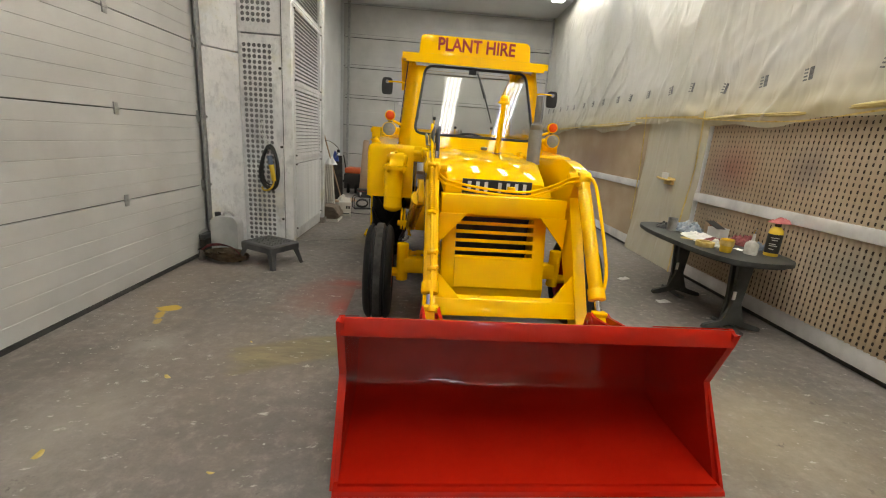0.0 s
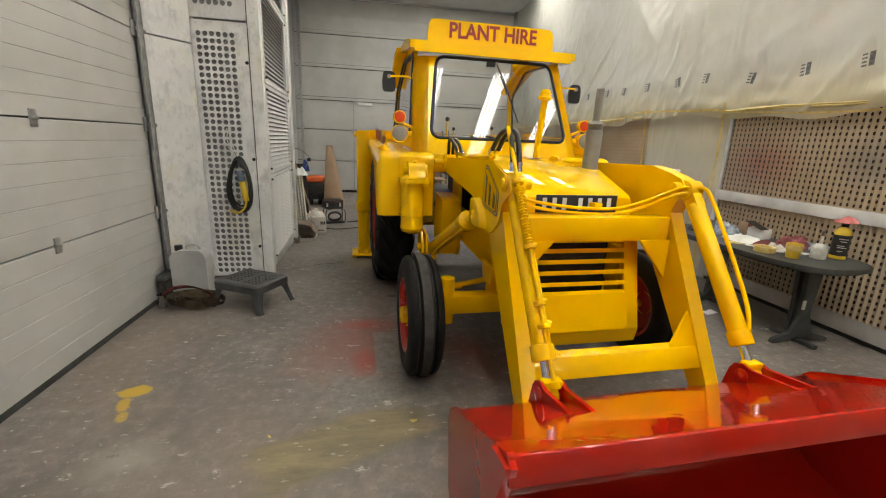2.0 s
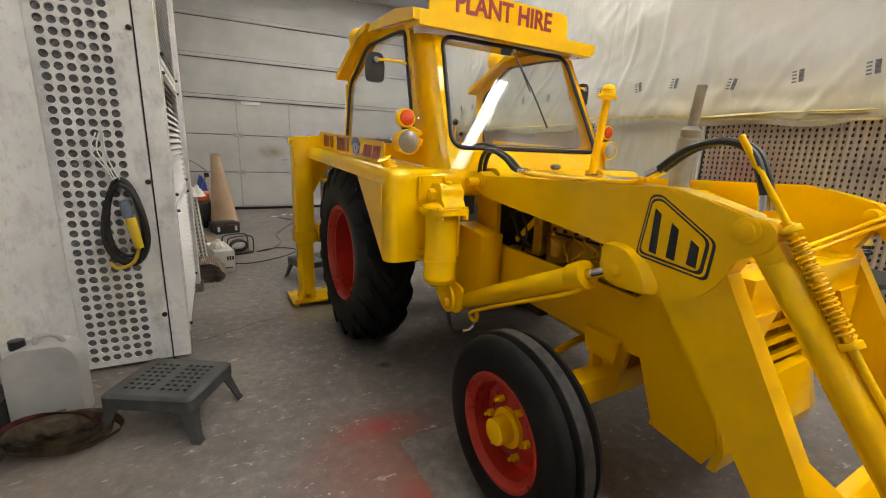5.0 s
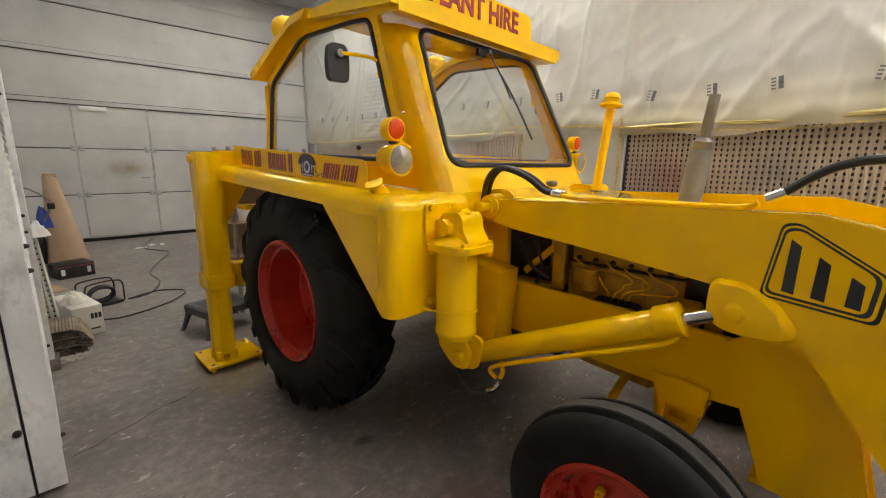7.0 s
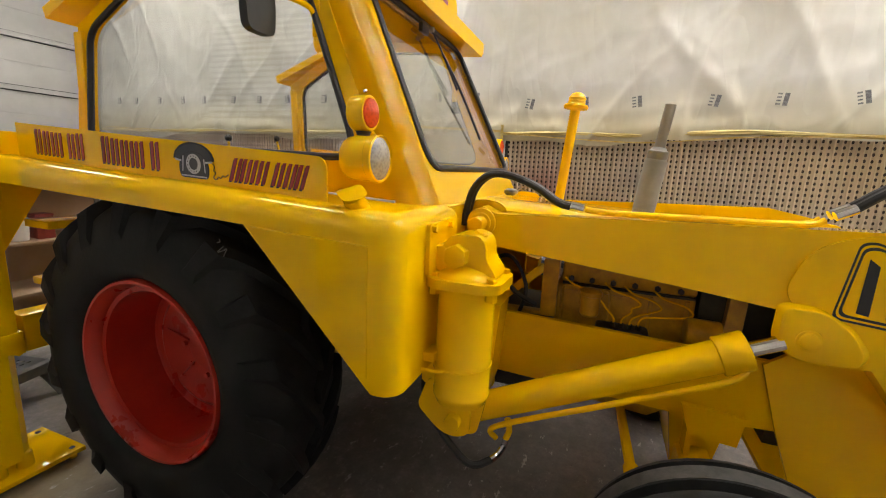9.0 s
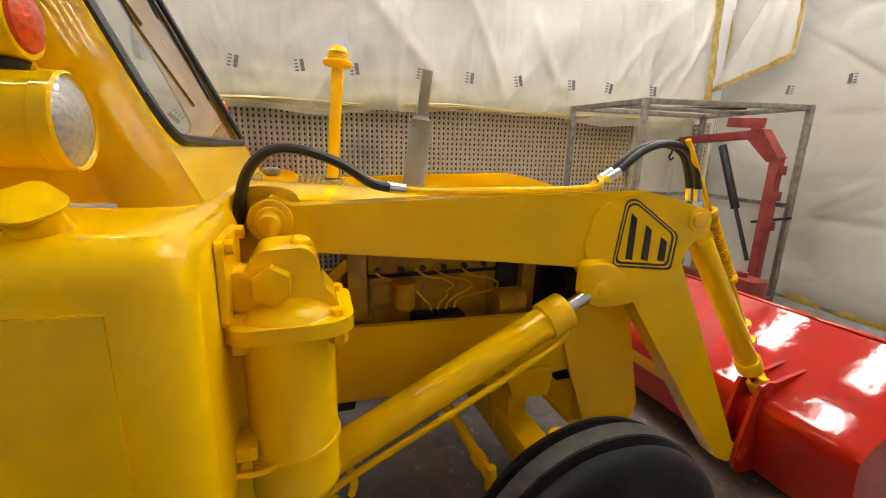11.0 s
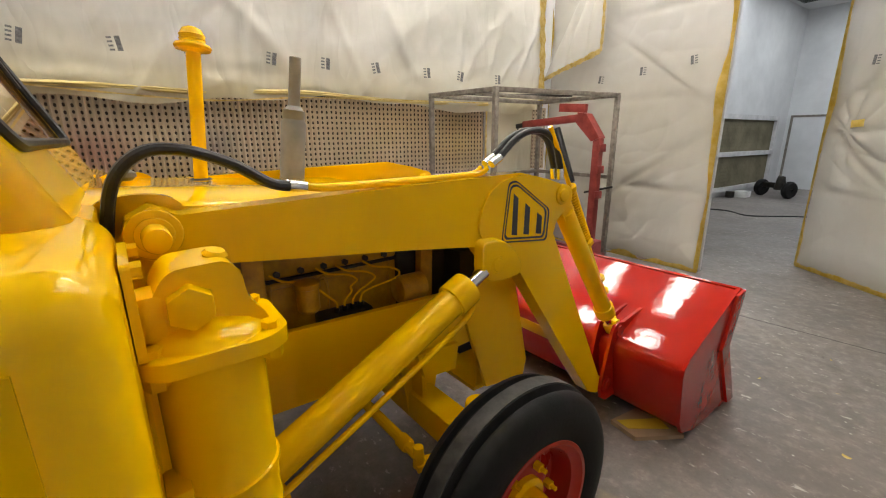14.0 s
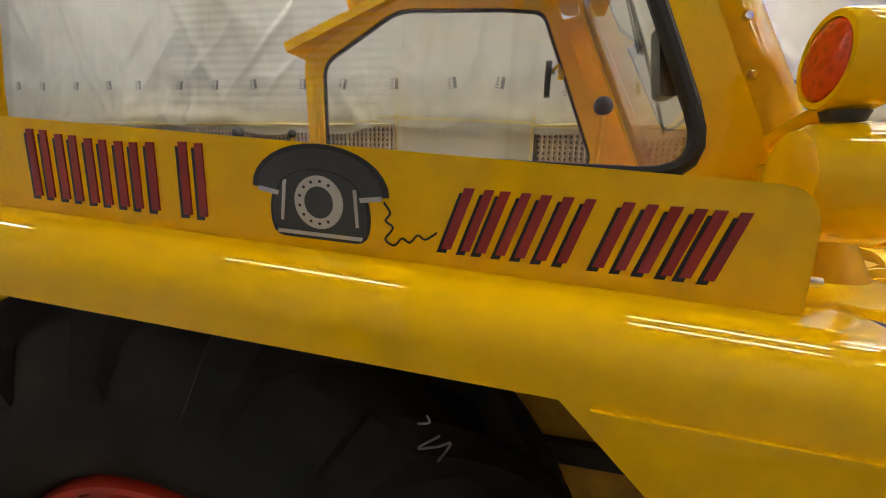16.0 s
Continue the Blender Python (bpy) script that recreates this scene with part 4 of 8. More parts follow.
def rear_wheel(s):
    c = Vector((s * RC.x, RC.y, RC.z))
    w = part("rear_wheel", lathe([(0.38, -0.12), (0.41, -0.152), (0.47, -0.178), (0.55, -0.18), (0.635, -0.165), (0.675, -0.12), (0.685, 0.0), (0.675, 0.12), (0.635, 0.165), (0.56, 0.19), (0.50, 0.195), (0.44, 0.19), (0.405, 0.178), (0.385, 0.15)], c, (s, 0, 0), None, 80), RUBBER, digger, "black tractor tyre with deep chevron lugs on a red rim", angle=50)
    m = Matrix.Translation(c) @ Vector((s, 0, 0)).to_track_quat("Z", "Y").to_matrix().to_4x4()
    n = 18
    for k in range(n):
        for side in (-1, 1):
            bm = bmesh.new()
            base = 2 * math.pi * (k + (0.5 if side > 0 else 0.0)) / n
            rings = []
            for j in range(7):
                t = j / 6
                h = side * (0.0 + 0.182 * t) - side * 0.012
                ang = base + 0.42 * t
                rr = 0.682 - 0.035 * t ** 3
                top = 0.718 - 0.035 * t ** 4
                wd = 0.036 + 0.012 * t
                ring = []
                for da, r in ((-wd, rr - 0.02), (-wd * 0.75, top), (wd * 0.75, top), (wd, rr - 0.02)):
                    a = ang + da / 0.67
                    ring.append(bm.verts.new(m @ Vector((r * math.cos(a), r * math.sin(a), h))))
                rings.append(ring)
            # shoulder of the lug, down the side wall
            ang = base + 0.44
            ring = []
            for da, r in ((-0.036, 0.54), (-0.026, 0.57), (0.026, 0.57), (0.036, 0.54)):
                a = ang + da / 0.6
                ring.append(bm.verts.new(m @ Vector((r * math.cos(a), r * math.sin(a), side * 0.197))))
            rings.append(ring)
            for a, b in zip(rings, rings[1:]):
                for i in range(4):
                    bm.faces.new((a[i], a[(i + 1) % 4], b[(i + 1) % 4], b[i]))
            bm.faces.new(rings[0])
            bm.faces.new(list(reversed(rings[-1])))
            part("lug", bm, RUBBER_LUG, w, angle=25)
    rim = part("rim", lathe([(0.36, -0.13), (0.39, -0.14), (0.395, -0.13), (0.384, 0.165), (0.379, 0.174), (0.368, 0.174), (0.362, 0.158), (0.35, 0.146), (0.345, 0.118), (0.325, 0.116), (0.32, -0.02), (0.315, -0.09), (0.28, -0.11)], c, (s, 0, 0), None, 72), RED_WHEEL, w, "red painted steel rim")
    disc = part("wheel_disc", lathe([(0.315, -0.095), (0.28, -0.10), (0.255, -0.085), (0.24, -0.09), (0.10, -0.11), (0.09, -0.09), (0.0, -0.085)], c, (s, 0, 0), None, 56), RED_WHEEL, w, "dished red wheel disc")
    for k in range(8):
        a = k * math.pi / 4
        part("wheel_nut", bolt(c + Vector((s * -0.105, 0.13 * math.cos(a), 0.13 * math.sin(a))), (s, 0, 0), 0.013, 0.015), RED_WHEEL, w)
    for k in range(3):
        a = k * math.pi / 3 + 0.25
        part("disc_rib", beam(c + Vector((s * -0.094, 0.24 * math.cos(a), 0.24 * math.sin(a))), c + Vector((s * -0.094, -0.24 * math.cos(a), -0.24 * math.sin(a))), 0.006, 0.01, None, (s, 0, 0)), RED_WHEEL, w)


mirrored(rear_wheel)

# front axle and steering
axle = part("front_axle", beam((-0.66, 0.40, 0.475), (0.66, 0.40, 0.475), 0.12, 0.13), YELLOW, digger, bevel=0.015)
for s in (-1, 1):
    part("king_pin", rod((s * 0.66, 0.39, 0.34), (s * 0.66, 0.39, 0.66), 0.05, None, None, 24), YELLOW, axle, bevel=0.008)
    part("stub_axle", rod((s * 0.66, 0.39, 0.405), (s * 0.84, 0.39, 0.405), 0.045, 0.03), YELLOW, axle, bevel=0.004)
    part("track_rod", tube([(s * 0.61, 0.615, 0.505), (s * 0.2, 0.655, 0.56), (0, 0.66, 0.565)], 0.02), YELLOW, axle)
    part("rod_joint", rod((s * 0.60, 0.615, 0.465), (s * 0.60, 0.615, 0.545), 0.022, 0.018), YELLOW, axle, bevel=0.004)
    part("joint_clamp", rod((s * 0.50, 0.625, 0.518), (s * 0.545, 0.621, 0.512), 0.027, None, None, 18), YELLOW, axle, bevel=0.003)
    part("steering_arm", beam((s * 0.65, 0.42, 0.47), (s * 0.60, 0.63, 0.47), 0.05, 0.028), YELLOW, axle, bevel=0.006)
    part("axle_bracket", prism([(0.27, 0.745), (0.475, 0.755), (0.44, 0.642), (0.285, 0.632)], "x", s * 0.375, s * 0.40), YELLOW, axle, bevel=0.004)
    part("axle_bracket", prism([(0.28, 0.72), (0.50, 0.72), (0.46, 0.42), (0.34, 0.42)], "x", s * 0.27, s * 0.30), YELLOW, axle, bevel=0.004)
    part("bracket_web", box(s * 0.30, s * 0.375, 0.42, 0.44, 0.50, 0.72), YELLOW, axle)

# engine, seen between the arm and the chassis
engine = part("engine_block", box(-0.20, 0.2, 0.44, 0.975, 0.72, 1.10), YELLOW_DULL, digger, "overspray-dulled engine block", bevel=0.012)
part("cylinder_head", box(-0.205, 0.205, 0.44, 0.955, 1.108, 1.27), YELLOW_DULL, engine, bevel=0.012)
part("head_gasket", box(-0.209, 0.2, 0.445, 0.95, 1.098, 1.106), DARK_METAL, engine)
part("oil_filter", lathe([(0.0, 0.985), (0.03, 0.988), (0.039, 1.0), (0.039, 1.075), (0.045, 1.078), (0.045, 1.095), (0.03, 1.104), (0.0, 1.108)], (-0.255, 0.83, 0), (0, 0, 1), None, 24), YELLOW_DULL, engine)
part("injection_pump", box(-0.30, -0.21, 0.60, 0.80, 0.90, 0.965), DARK_METAL, engine, bevel=0.012)
for k, end in enumerate((0.80, 0.64, 0.565, 0.455)):
    v = 0.735 - 0.032 * k
    z = 1.045 - 0.004 * k
    part("injector_pipe", tube([(-0.27, v, 0.965), (-0.272, v, 1.0), (-0.268, v + (0.03 if k == 0 else -0.03), z - 0.012), (-0.258, end + (-0.02 if k == 0 else 0.03), z + 0.004), (-0.25, end, z + 0.022), (-0.24, end + 0.03, z + 0.045), (-0.225, end + 0.10, z + 0.06), (-0.21, end + 0.14, z + 0.085)], 0.0042, None, 6), YELLOW, engine, "thin injector pipe")
    part("pump_union", bolt((-0.27, v, 0.96), (0, 0, 1), 0.011, 0.022), BLACK, engine)
for k in range(6):
    part("head_nut", bolt((-0.2, 0.50 + 0.083 * k, 1.128), (-1, 0, 0), 0.012, 0.018), DARK_METAL, engine)
for v in (0.47, 0.60, 0.96):
    part("casting_rib", box(-0.208, -0.198, v - 0.008, v + 0.008, 0.78, 1.09), YELLOW_DULL, engine, bevel=0.004)
part("fuel_pipe", tube([(-0.23, 0.88, 1.095), (-0.225, 0.935, 1.10), (-0.22, 0.945, 1.07), (-0.22, 0.94, 0.95)], 0.0045, None, 6), YELLOW_DULL, engine)
part("fuel_pipe", tube([(-0.25, 0.79, 1.095), (-0.245, 0.765, 1.10), (-0.25, 0.755, 1.06), (-0.255, 0.76, 0.98)], 0.0045, None, 6), YELLOW_DULL, engine)
part("side_cover", prism(rounded([(0.62, 0.995), (0.94, 0.995), (0.94, 1.075), (0.62, 1.075)], 0.015), "x", -0.206, -0.198), YELLOW_DULL, engine, bevel=0.003)
# dark box added to close the see-through gap ahead of the engine
part("engine_gap_filler", box(-0.19, 0.19, 0.14, 0.43, 0.80, 1.26), DARK_METAL, engine, "dark filler box between engine and radiator", bevel=0.01)
part("radiator", box(-0.26, 0.26, 0.06, 0.13, 0.66, 1.2), DARK_METAL, digger, "dark radiator core")
part("radiator_post", prism([(0.28, 1.26), (0.38, 1.26), (0.34, 1.14), (0.35, 0.9), (0.29, 0.9)], "x", -0.24, -0.2), YELLOW_DULL, digger, bevel=0.004)
part("dynamo", rod((-0.27, 0.36, 0.99), (-0.27, 0.48, 0.99), 0.055, None, None, 24), YELLOW_DULL, engine, bevel=0.01)
part("wire_loom", tube([(-0.25, 1.3, 1.25), (-0.26, 1.2, 1.12), (-0.27, 1.14, 1.05), (-0.25, 1.05, 1.0)], 0.011, None, 8), HOSE, digger, "black wiring")
part("wire_loom", tube([(-0.22, 1.3, 1.15), (-0.24, 1.18, 1.2), (-0.25, 1.1, 1.08), (-0.26, 1.12, 0.95)], 0.009, None, 8), HOSE, digger, "black wiring")
tray = part("battery_tray", box(-0.25, 0.25, 1.0, 1.012, 0.96, 1.215), YELLOW_DULL, digger, "dull yellow battery tray with a strut")
part("tray_edge", box(-0.262, -0.24, 0.965, 1.03, 0.96, 1.21), YELLOW_DULL, tray, bevel=0.003)
part("tray_strut", beam((-0.245, 1.025, 1.175), (-0.245, 1.20, 1.01), 0.012, 0.035), YELLOW, tray, bevel=0.003)
part("tray_floor", box(-0.25, -0.20, 0.99, 1.25, 0.955, 0.97), YELLOW_DULL, tray, bevel=0.003)
part("bulkhead", box(-0.34, 0.34, 1.38, 1.40, 0.7, 1.42), DARK_METAL, digger)
part("gearbox", box(-0.18, 0.18, 1.0, 2.9, 0.55, 0.95), DARK_METAL, digger, "dark gearbox housing", bevel=0.02)
part("sump", prism([(0.35, 0.74), (1.0, 0.74), (0.95, 0.58), (0.55, 0.55), (0.45, 0.62)], "x", -0.16, 0.16), YELLOW_DULL, digger, bevel=0.01)
part("rear_axle", rod((-0.7, RC.y, RC.z), (0.7, RC.y, RC.z), 0.11, None, None, 24), YELLOW_DULL, digger)
part("fan", lathe([(0.0, 0), (0.2, 0.0), (0.2, 0.01), (0.0, 0.012)], (0, 0.2, 0.88), (0, 1, 0), None, 24), DARK_METAL, engine)

# loader towers that carry the arms
for s in (-1, 1):
    t = part("loader_tower", prism([(1.30, 1.42), (1.22, 1.42), (1.21, 1.02), (1.18, 0.66), (1.24, 0.58), (1.42, 0.62), (1.42, 1.3)], "x", s * 0.37, s * 0.40), YELLOW, digger, bevel=0.004)
    part("tower_foot", prism([(1.45, 1.10), (1.237, 1.083), (1.14, 1.066), (1.163, 0.748), (1.20, 0.60), (1.32, 0.6), (1.45, 0.7)], "x", s * 0.40, s * 0.55), YELLOW, t, bevel=0.008)
    part("pivot_plate", prism(rounded([(1.36, 1.435), (1.27, 1.455), (1.17, 1.44), (1.16, 1.33), (1.25, 1.28), (1.36, 1.28)], 0.05), "x", CX + s * 0.425, CX + s * 0.455), YELLOW, t, bevel=0.004)
    part("ram_bracket", prism(rounded([(1.34, 0.80), (1.14, 0.76), (1.17, 0.60), (1.27, 0.58), (1.34, 0.66)], 0.03), "x", s * 0.655, s * 0.675), YELLOW, t, bevel=0.004)

# mudguards
FZ = 1.435


def mudguard(s):
    outline = [(1.31, 0.912), (1.31, FZ), (3.45, FZ + 0.115), (3.45, 1.442), (1.845, 1.37), (1.405, 0.925), (1.39, 0.912)]
    bm = prism(outline, "x", s * 0.60, s * 1.065)
    def on_front(v):
        return v.co.y < 1.315
    soft = []
    for e in bm.edges:
        p, q = e.verts
        outer = abs(p.co.x) > 1.06 and abs(q.co.x) > 1.06
        top = p.co.z > FZ - 0.001 and q.co.z > FZ - 0.001 and max(p.co.z, q.co.z) != 1.442 and min(p.co.z, q.co.z) > FZ - 0.001
        if (outer and top and max(p.co.y, q.co.y) > 3 and min(p.co.y, q.co.y) < 1.4) or (on_front(p) and on_front(q) and (outer or top)):
            soft.append(e)
    bmesh.ops.bevel(bm, geom=soft, offset=0.062, segments=8, affect="EDGES", profile=0.5, clamp_overlap=True)
    g = part("mudguard", bm, YELLOW, digger, "yellow flat-topped mudguard with rounded edges", angle=40)
    part("raised_panel", prism([(1.404, 1.349), (1.815, 1.366), (1.415, 0.96), (1.404, 0.96)], "x", s * 1.0645, s * 1.0705), YELLOW, g, bevel=0.002)
    return g


mirrored(mudguard)
part("chalk_mark", tube([(-1.03, 1.988, 1.305), (-1.03, 1.985, 1.296), (-1.03, 1.999, 1.292)], 0.0014, None, 5), CHALK, digger, "white chalk mark on the tyre")
part("chalk_mark", tube([(-1.03, 1.972, 1.281), (-1.03, 1.998, 1.26), (-1.03, 1.975, 1.266), (-1.03, 1.958, 1.274), (-1.03, 1.973, 1.247)], 0.0016, None, 5), CHALK, digger, "white chalk mark on the tyre")
for s in (-1, 1):
    part("ram_mount", prism(rounded([(1.36, 0.80), (1.28, 0.80), (1.19, 0.70), (1.19, 0.61), (1.25, 0.585), (1.31, 0.60), (1.40, 0.68)], 0.03), "x", s * 0.685, s * 0.705), YELLOW, digger, bevel=0.005)
    part("mount_pin", rod((s * 0.64, 1.25, 0.655), (s * 0.735, 1.25, 0.655), 0.03, None, None, 24), YELLOW, digger, bevel=0.006)

# cab
CF = [(1.365, 1.445), (1.755, 2.26)]          # front face: v, z at foot and head


def front_at(z):
    return CF[0][0] + (CF[1][0] - CF[0][0]) * (z - CF[0][1]) / (CF[1][1] - CF[0][1])


def half_at(z):
    return 0.77 - 0.065 * (z - 1.445) / 0.815


R = 0.12
screen = rounded([(-0.61, 1.565), (0.635, 1.565), (0.56, 2.265), (-0.52, 2.265)], 0.09, 6)
cab = part("cab_front", holed([(-half_at(1.445) + R, 1.43), (half_at(1.445) - R, 1.43), (half_at(2.26) - R, 2.26), (-half_at(2.26) + R, 2.26)], [screen], lambda a, b: (a, front_at(b), b), (0, 0.03, 0)), YELLOW, digger, "yellow windscreen panel of the cab", angle=30)
for s in (-1, 1):
    bm = bmesh.new()
    rows = []
    for z in (1.43, 1.7, 2.0, 2.26):
        f, h = front_at(z), half_at(z)
        rows.append([bm.verts.new((s * (h - R + R * math.sin(a)), f + R - R * math.cos(a), z)) for a in [math.pi / 2 * k / 10 for k in range(11)]])
    for a, b in zip(rows, rows[1:]):
        for i in range(10):
            bm.faces.new((a[i], a[i + 1], b[i + 1], b[i]))
    ext = bmesh.ops.solidify(bm, geom=bm.faces[:], thickness=0.025 * s)
    part("corner_pillar", bm, YELLOW, cab, angle=60)
    side_out = [(front_at(1.43) + R, 1.43), (3.17, 1.49), (3.15, 2.13), (2.68, 2.39), (2.3, 2.385), (front_at(2.26) + R, 2.33)]
    hole = rounded([(1.63, 1.585), (3.07, 1.62), (3.06, 2.10), (2.64, 2.335), (2.1, 2.315), (1.925, 2.295)], [0.11, 0.06, 0.07, 0.08, 0.06, 0.05], 6)
    side = part("cab_side", holed(side_out, [hole], lambda a, b: (s * half_at(b), a, b), (-s * 0.03, 0, 0)), YELLOW, digger, "yellow side panel of the cab", angle=30)
    loop = [(s * (half_at(b) + 0.002), a, b) for a, b in hole]
    part("window_seal", tube(loop + [loop[0]], 0.013, None, 8, 1, False), SEAL, side, "black rubber window seal")
    pane = part("pane", holed(rounded([(1.63, 1.585), (3.07, 1.62), (3.06, 2.10), (2.64, 2.335), (2.1, 2.315), (1.925, 2.295)], [0.11, 0.06, 0.07, 0.08, 0.06, 0.05], 6), [], lambda a, b: (s * (half_at(b) - 0.012), a, b), (-s * 0.005, 0, 0)), GLASS, side, "clear glass pane")
    pane.visible_shadow = False
    part("base_bead", tube([(s * half_at(1.43), front_at(1.43) + R, 1.445), (s * half_at(1.43), 2.0, 1.47)], 0.006), WHITE_PLASTIC, side, "pale sealant bead")
    for v, z in ((1.60, 1.73), (1.615, 1.81)):
        part("screw", rod((s * half_at(z), v, z), (s * (half_at(z) + 0.006), v, z), 0.008, 0.005, None, 12), CHROME, side)
loop = [(a, front_at(b) - 0.003, b) for a, b in screen]
part("screen_seal", tube(loop + [loop[0]], 0.014, None, 8, 1, False), SEAL, cab, "black rubber windscreen seal")
pane = part("windscreen", holed(screen, [], lambda a, b: (a, front_at(b) + 0.012, b), (0, 0.005, 0)), GLASS, cab, "clear flat windscreen")
pane.visible_shadow = False
# roof: visor, slope and back
roof_side = [(1.655, 2.275), (1.66, 2.365), (1.93, 2.42), (2.45, 2.432), (2.48, 2.40), (1.95, 2.37), (1.83, 2.285)]
roof = part("roof", prism(roof_side, "x", -0.73, 0.73), YELLOW, digger, "yellow cab roof with sloping side wings", bevel=0.008)
for s in (-1, 1):
    part("roof_wing", prism([(2.40, 2.435), (2.60, 2.425), (3.235, 2.185), (3.22, 2.14), (2.62, 2.375), (2.46, 2.388)], "x", s * 0.62, s * 0.80), YELLOW, roof, bevel=0.006)
    part("eave", prism([(1.66, 2.30), (2.44, 2.39), (2.44, 2.43), (1.93, 2.419), (1.66, 2.364)], "x", s * 0.731, s * 0.77), YELLOW, roof, bevel=0.004)
sign_o = rounded([(-0.60, 2.38), (0.60, 2.38), (0.585, 2.575), (-0.585, 2.575)], [0.005, 0.005, 0.06, 0.06], 6)
sign = part("roof_sign", prism(sign_o, "y", 1.79, 1.81), YELLOW, roof, "yellow roof board with red lettering", bevel=0.003)
words("PLANT HIRE", 0.175, Matrix.Translation((0.01, 1.788, 2.487)) @ pose(0, 0, 0, 90), LETTER_RED, sign, "lettering", 0.83)
for s in (-1, 1):
    part("roof_lamp", lathe([(0.0, -0.075), (0.045, -0.065), (0.075, -0.03), (0.085, 0.02), (0.085, 0.05), (0.0, 0.055)], (s * 0.70, 2.83, 2.42), (0, 1, 0.1), None, 28), YELLOW, roof)
    part("lamp_stalk", rod((s * 0.70, 2.83, 2.30), (s * 0.70, 2.83, 2.36), 0.02), YELLOW, roof)
for s in (-1, 1):
    part("rear_post", beam((s * 0.73, 3.12, 1.5), (s * 0.71, 3.13, 2.1), 0.05, 0.06), YELLOW, digger, bevel=0.008)
part("rear_sill", box(-0.70, 0.70, 3.08, 3.12, 1.45, 1.56), YELLOW, digger, bevel=0.006)
part("dashboard", prism([(1.50, 1.42), (1.50, 1.55), (1.62, 1.56), (1.72, 1.50), (1.72, 1.42)], "x", -0.45, 0.45), YELLOW, digger, bevel=0.01)
part("cowl", box(-0.62, 0.62, 1.335, 1.72, 1.28, 1.434), YELLOW, digger, bevel=0.01)
part("cab_floor", box(-0.6, 0.6, 1.6, 3.2, 0.95, 1.0), DARK_METAL, digger)


# ---------------- details of the machine ----------------
def quad_strip(a, b, z0, z1, slant, s, depth, bm=None):
    """One letter-sized bar on the side board, leaning by slant; a and b run along the machine."""
    return prism([(a, z0), (b, z0), (b - slant, z1), (a - slant, z1)], "x", s, s + depth, bm)


# name boards on the mudguards
for s in (-1, 1):
    out = rounded([(1.604, 1.445), (3.19, 1.526), (3.19, 1.677), (1.604, 1.583)], [0.002, 0.002, 0.005, 0.045], 6)
    b = part("name_board", prism(out, "x", s * 0.966, s * 0.972), YELLOW, digger, "yellow name board with red lettering bars")
    face = s * 0.972
    d = s * 0.0012
    # pairs of thin upright bars stand for the two lines of lettering, each with a dark shadow
    strokes = []
    for word, v in ((6, 3.055), (6, 2.632)):
        for k in range(word):
            h = 0.104 - 0.012 * math.sin(math.pi * (k + 1) / 7)
            one = k == (3 if v > 3 else 4)
            strokes += [(v - 0.054 * k - 0.002, 0.013, h, 0.0)] + ([] if one else [(v - 0.054 * k - 0.028, 0.012, h, 0.0)])
    for v in (1.99, 1.948, 1.902, 1.878, 1.815, 1.768, 1.726):
        strokes += [(v, 0.012, 0.074, 0.026)] + ([(v - 0.024, 0.011, 0.074, 0.026)] if v != 1.902 else [])
    for v, w, h, lean_v in strokes:
        z0 = 1.5125 + (v - 2.31) * 0.053 if lean_v == 0 else 1.481 + (v - 1.70) * 0.045
        part("letter_shadow", quad_strip(v + 0.006, v - w + 0.006, z0 - 0.005, z0 + h - 0.006, lean_v, face, d), LETTER_BLACK, b)
        part("letter_bar", quad_strip(v, v - w, z0, z0 + h, lean_v, face, d * 2), LETTER_RED, b)
    # the painted telephone
    pc = (2.152, 1.55)

    def ph(pts):
        return [(pc[0] - p[0], pc[1] + p[1] - 0.045 * p[0]) for p in pts]
    body = rounded([(-0.062, -0.052), (0.062, -0.052), (0.068, -0.02), (0.055, 0.03), (0.025, 0.042), (-0.025, 0.042), (-0.055, 0.03), (-0.068, -0.02)], 0.015, 3)
    part("telephone_outline", prism(ph([(1.06 * p[0], 1.08 * p[1]) for p in body]), "x", face, face + d), LETTER_BLACK, b)
    part("telephone_body", prism(ph(body), "x", face, face + d * 1.6), PHONE_GREY, b)
    arc = [(-0.09 * math.cos(a), 0.006 + 0.056 * math.sin(a)) for a in [math.pi * k / 16 for k in range(17)]]
    inner = [(-0.056 * math.cos(a), 0.002 + 0.03 * math.sin(a)) for a in [math.pi * (1 - k / 16) for k in range(17)]]
    part("telephone_handset", prism(ph([(1.05 * x, 1.05 * y) for x, y in arc] + inner), "x", face, face + d * 2.2), LETTER_BLACK, b)
    part("telephone_handset", prism(ph([(0.97 * x, 0.003 + 0.95 * (y - 0.003)) for x, y in arc] + [(1.05 * x, 0.002 + 1.08 * (y - 0.002)) for x, y in inner]), "x", face, face + d * 2.8), PHONE_GREY, b)
    for e in (-1, 1):
        part("earpiece_edge", prism(ph([(e * 0.056, 0.003), (e * 0.086, 0.007), (e * 0.085, 0.001), (e * 0.058, -0.003)]), "x", face, face + d * 3.2), PHONE_LIGHT, b)
    ring = [(0.034 * math.cos(a), -0.008 + 0.034 * math.sin(a)) for a in [2 * math.pi * k / 28 for k in range(28)]]
    hole = [(0.0205 * math.cos(a), -0.008 + 0.0205 * math.sin(a)) for a in [2 * math.pi * k / 28 for k in range(28)]]
    part("telephone_dial", holed(ph(ring), [ph(hole)], lambda a, c: (face, a, c), (d * 2.4, 0, 0)), PHONE_LIGHT, b)
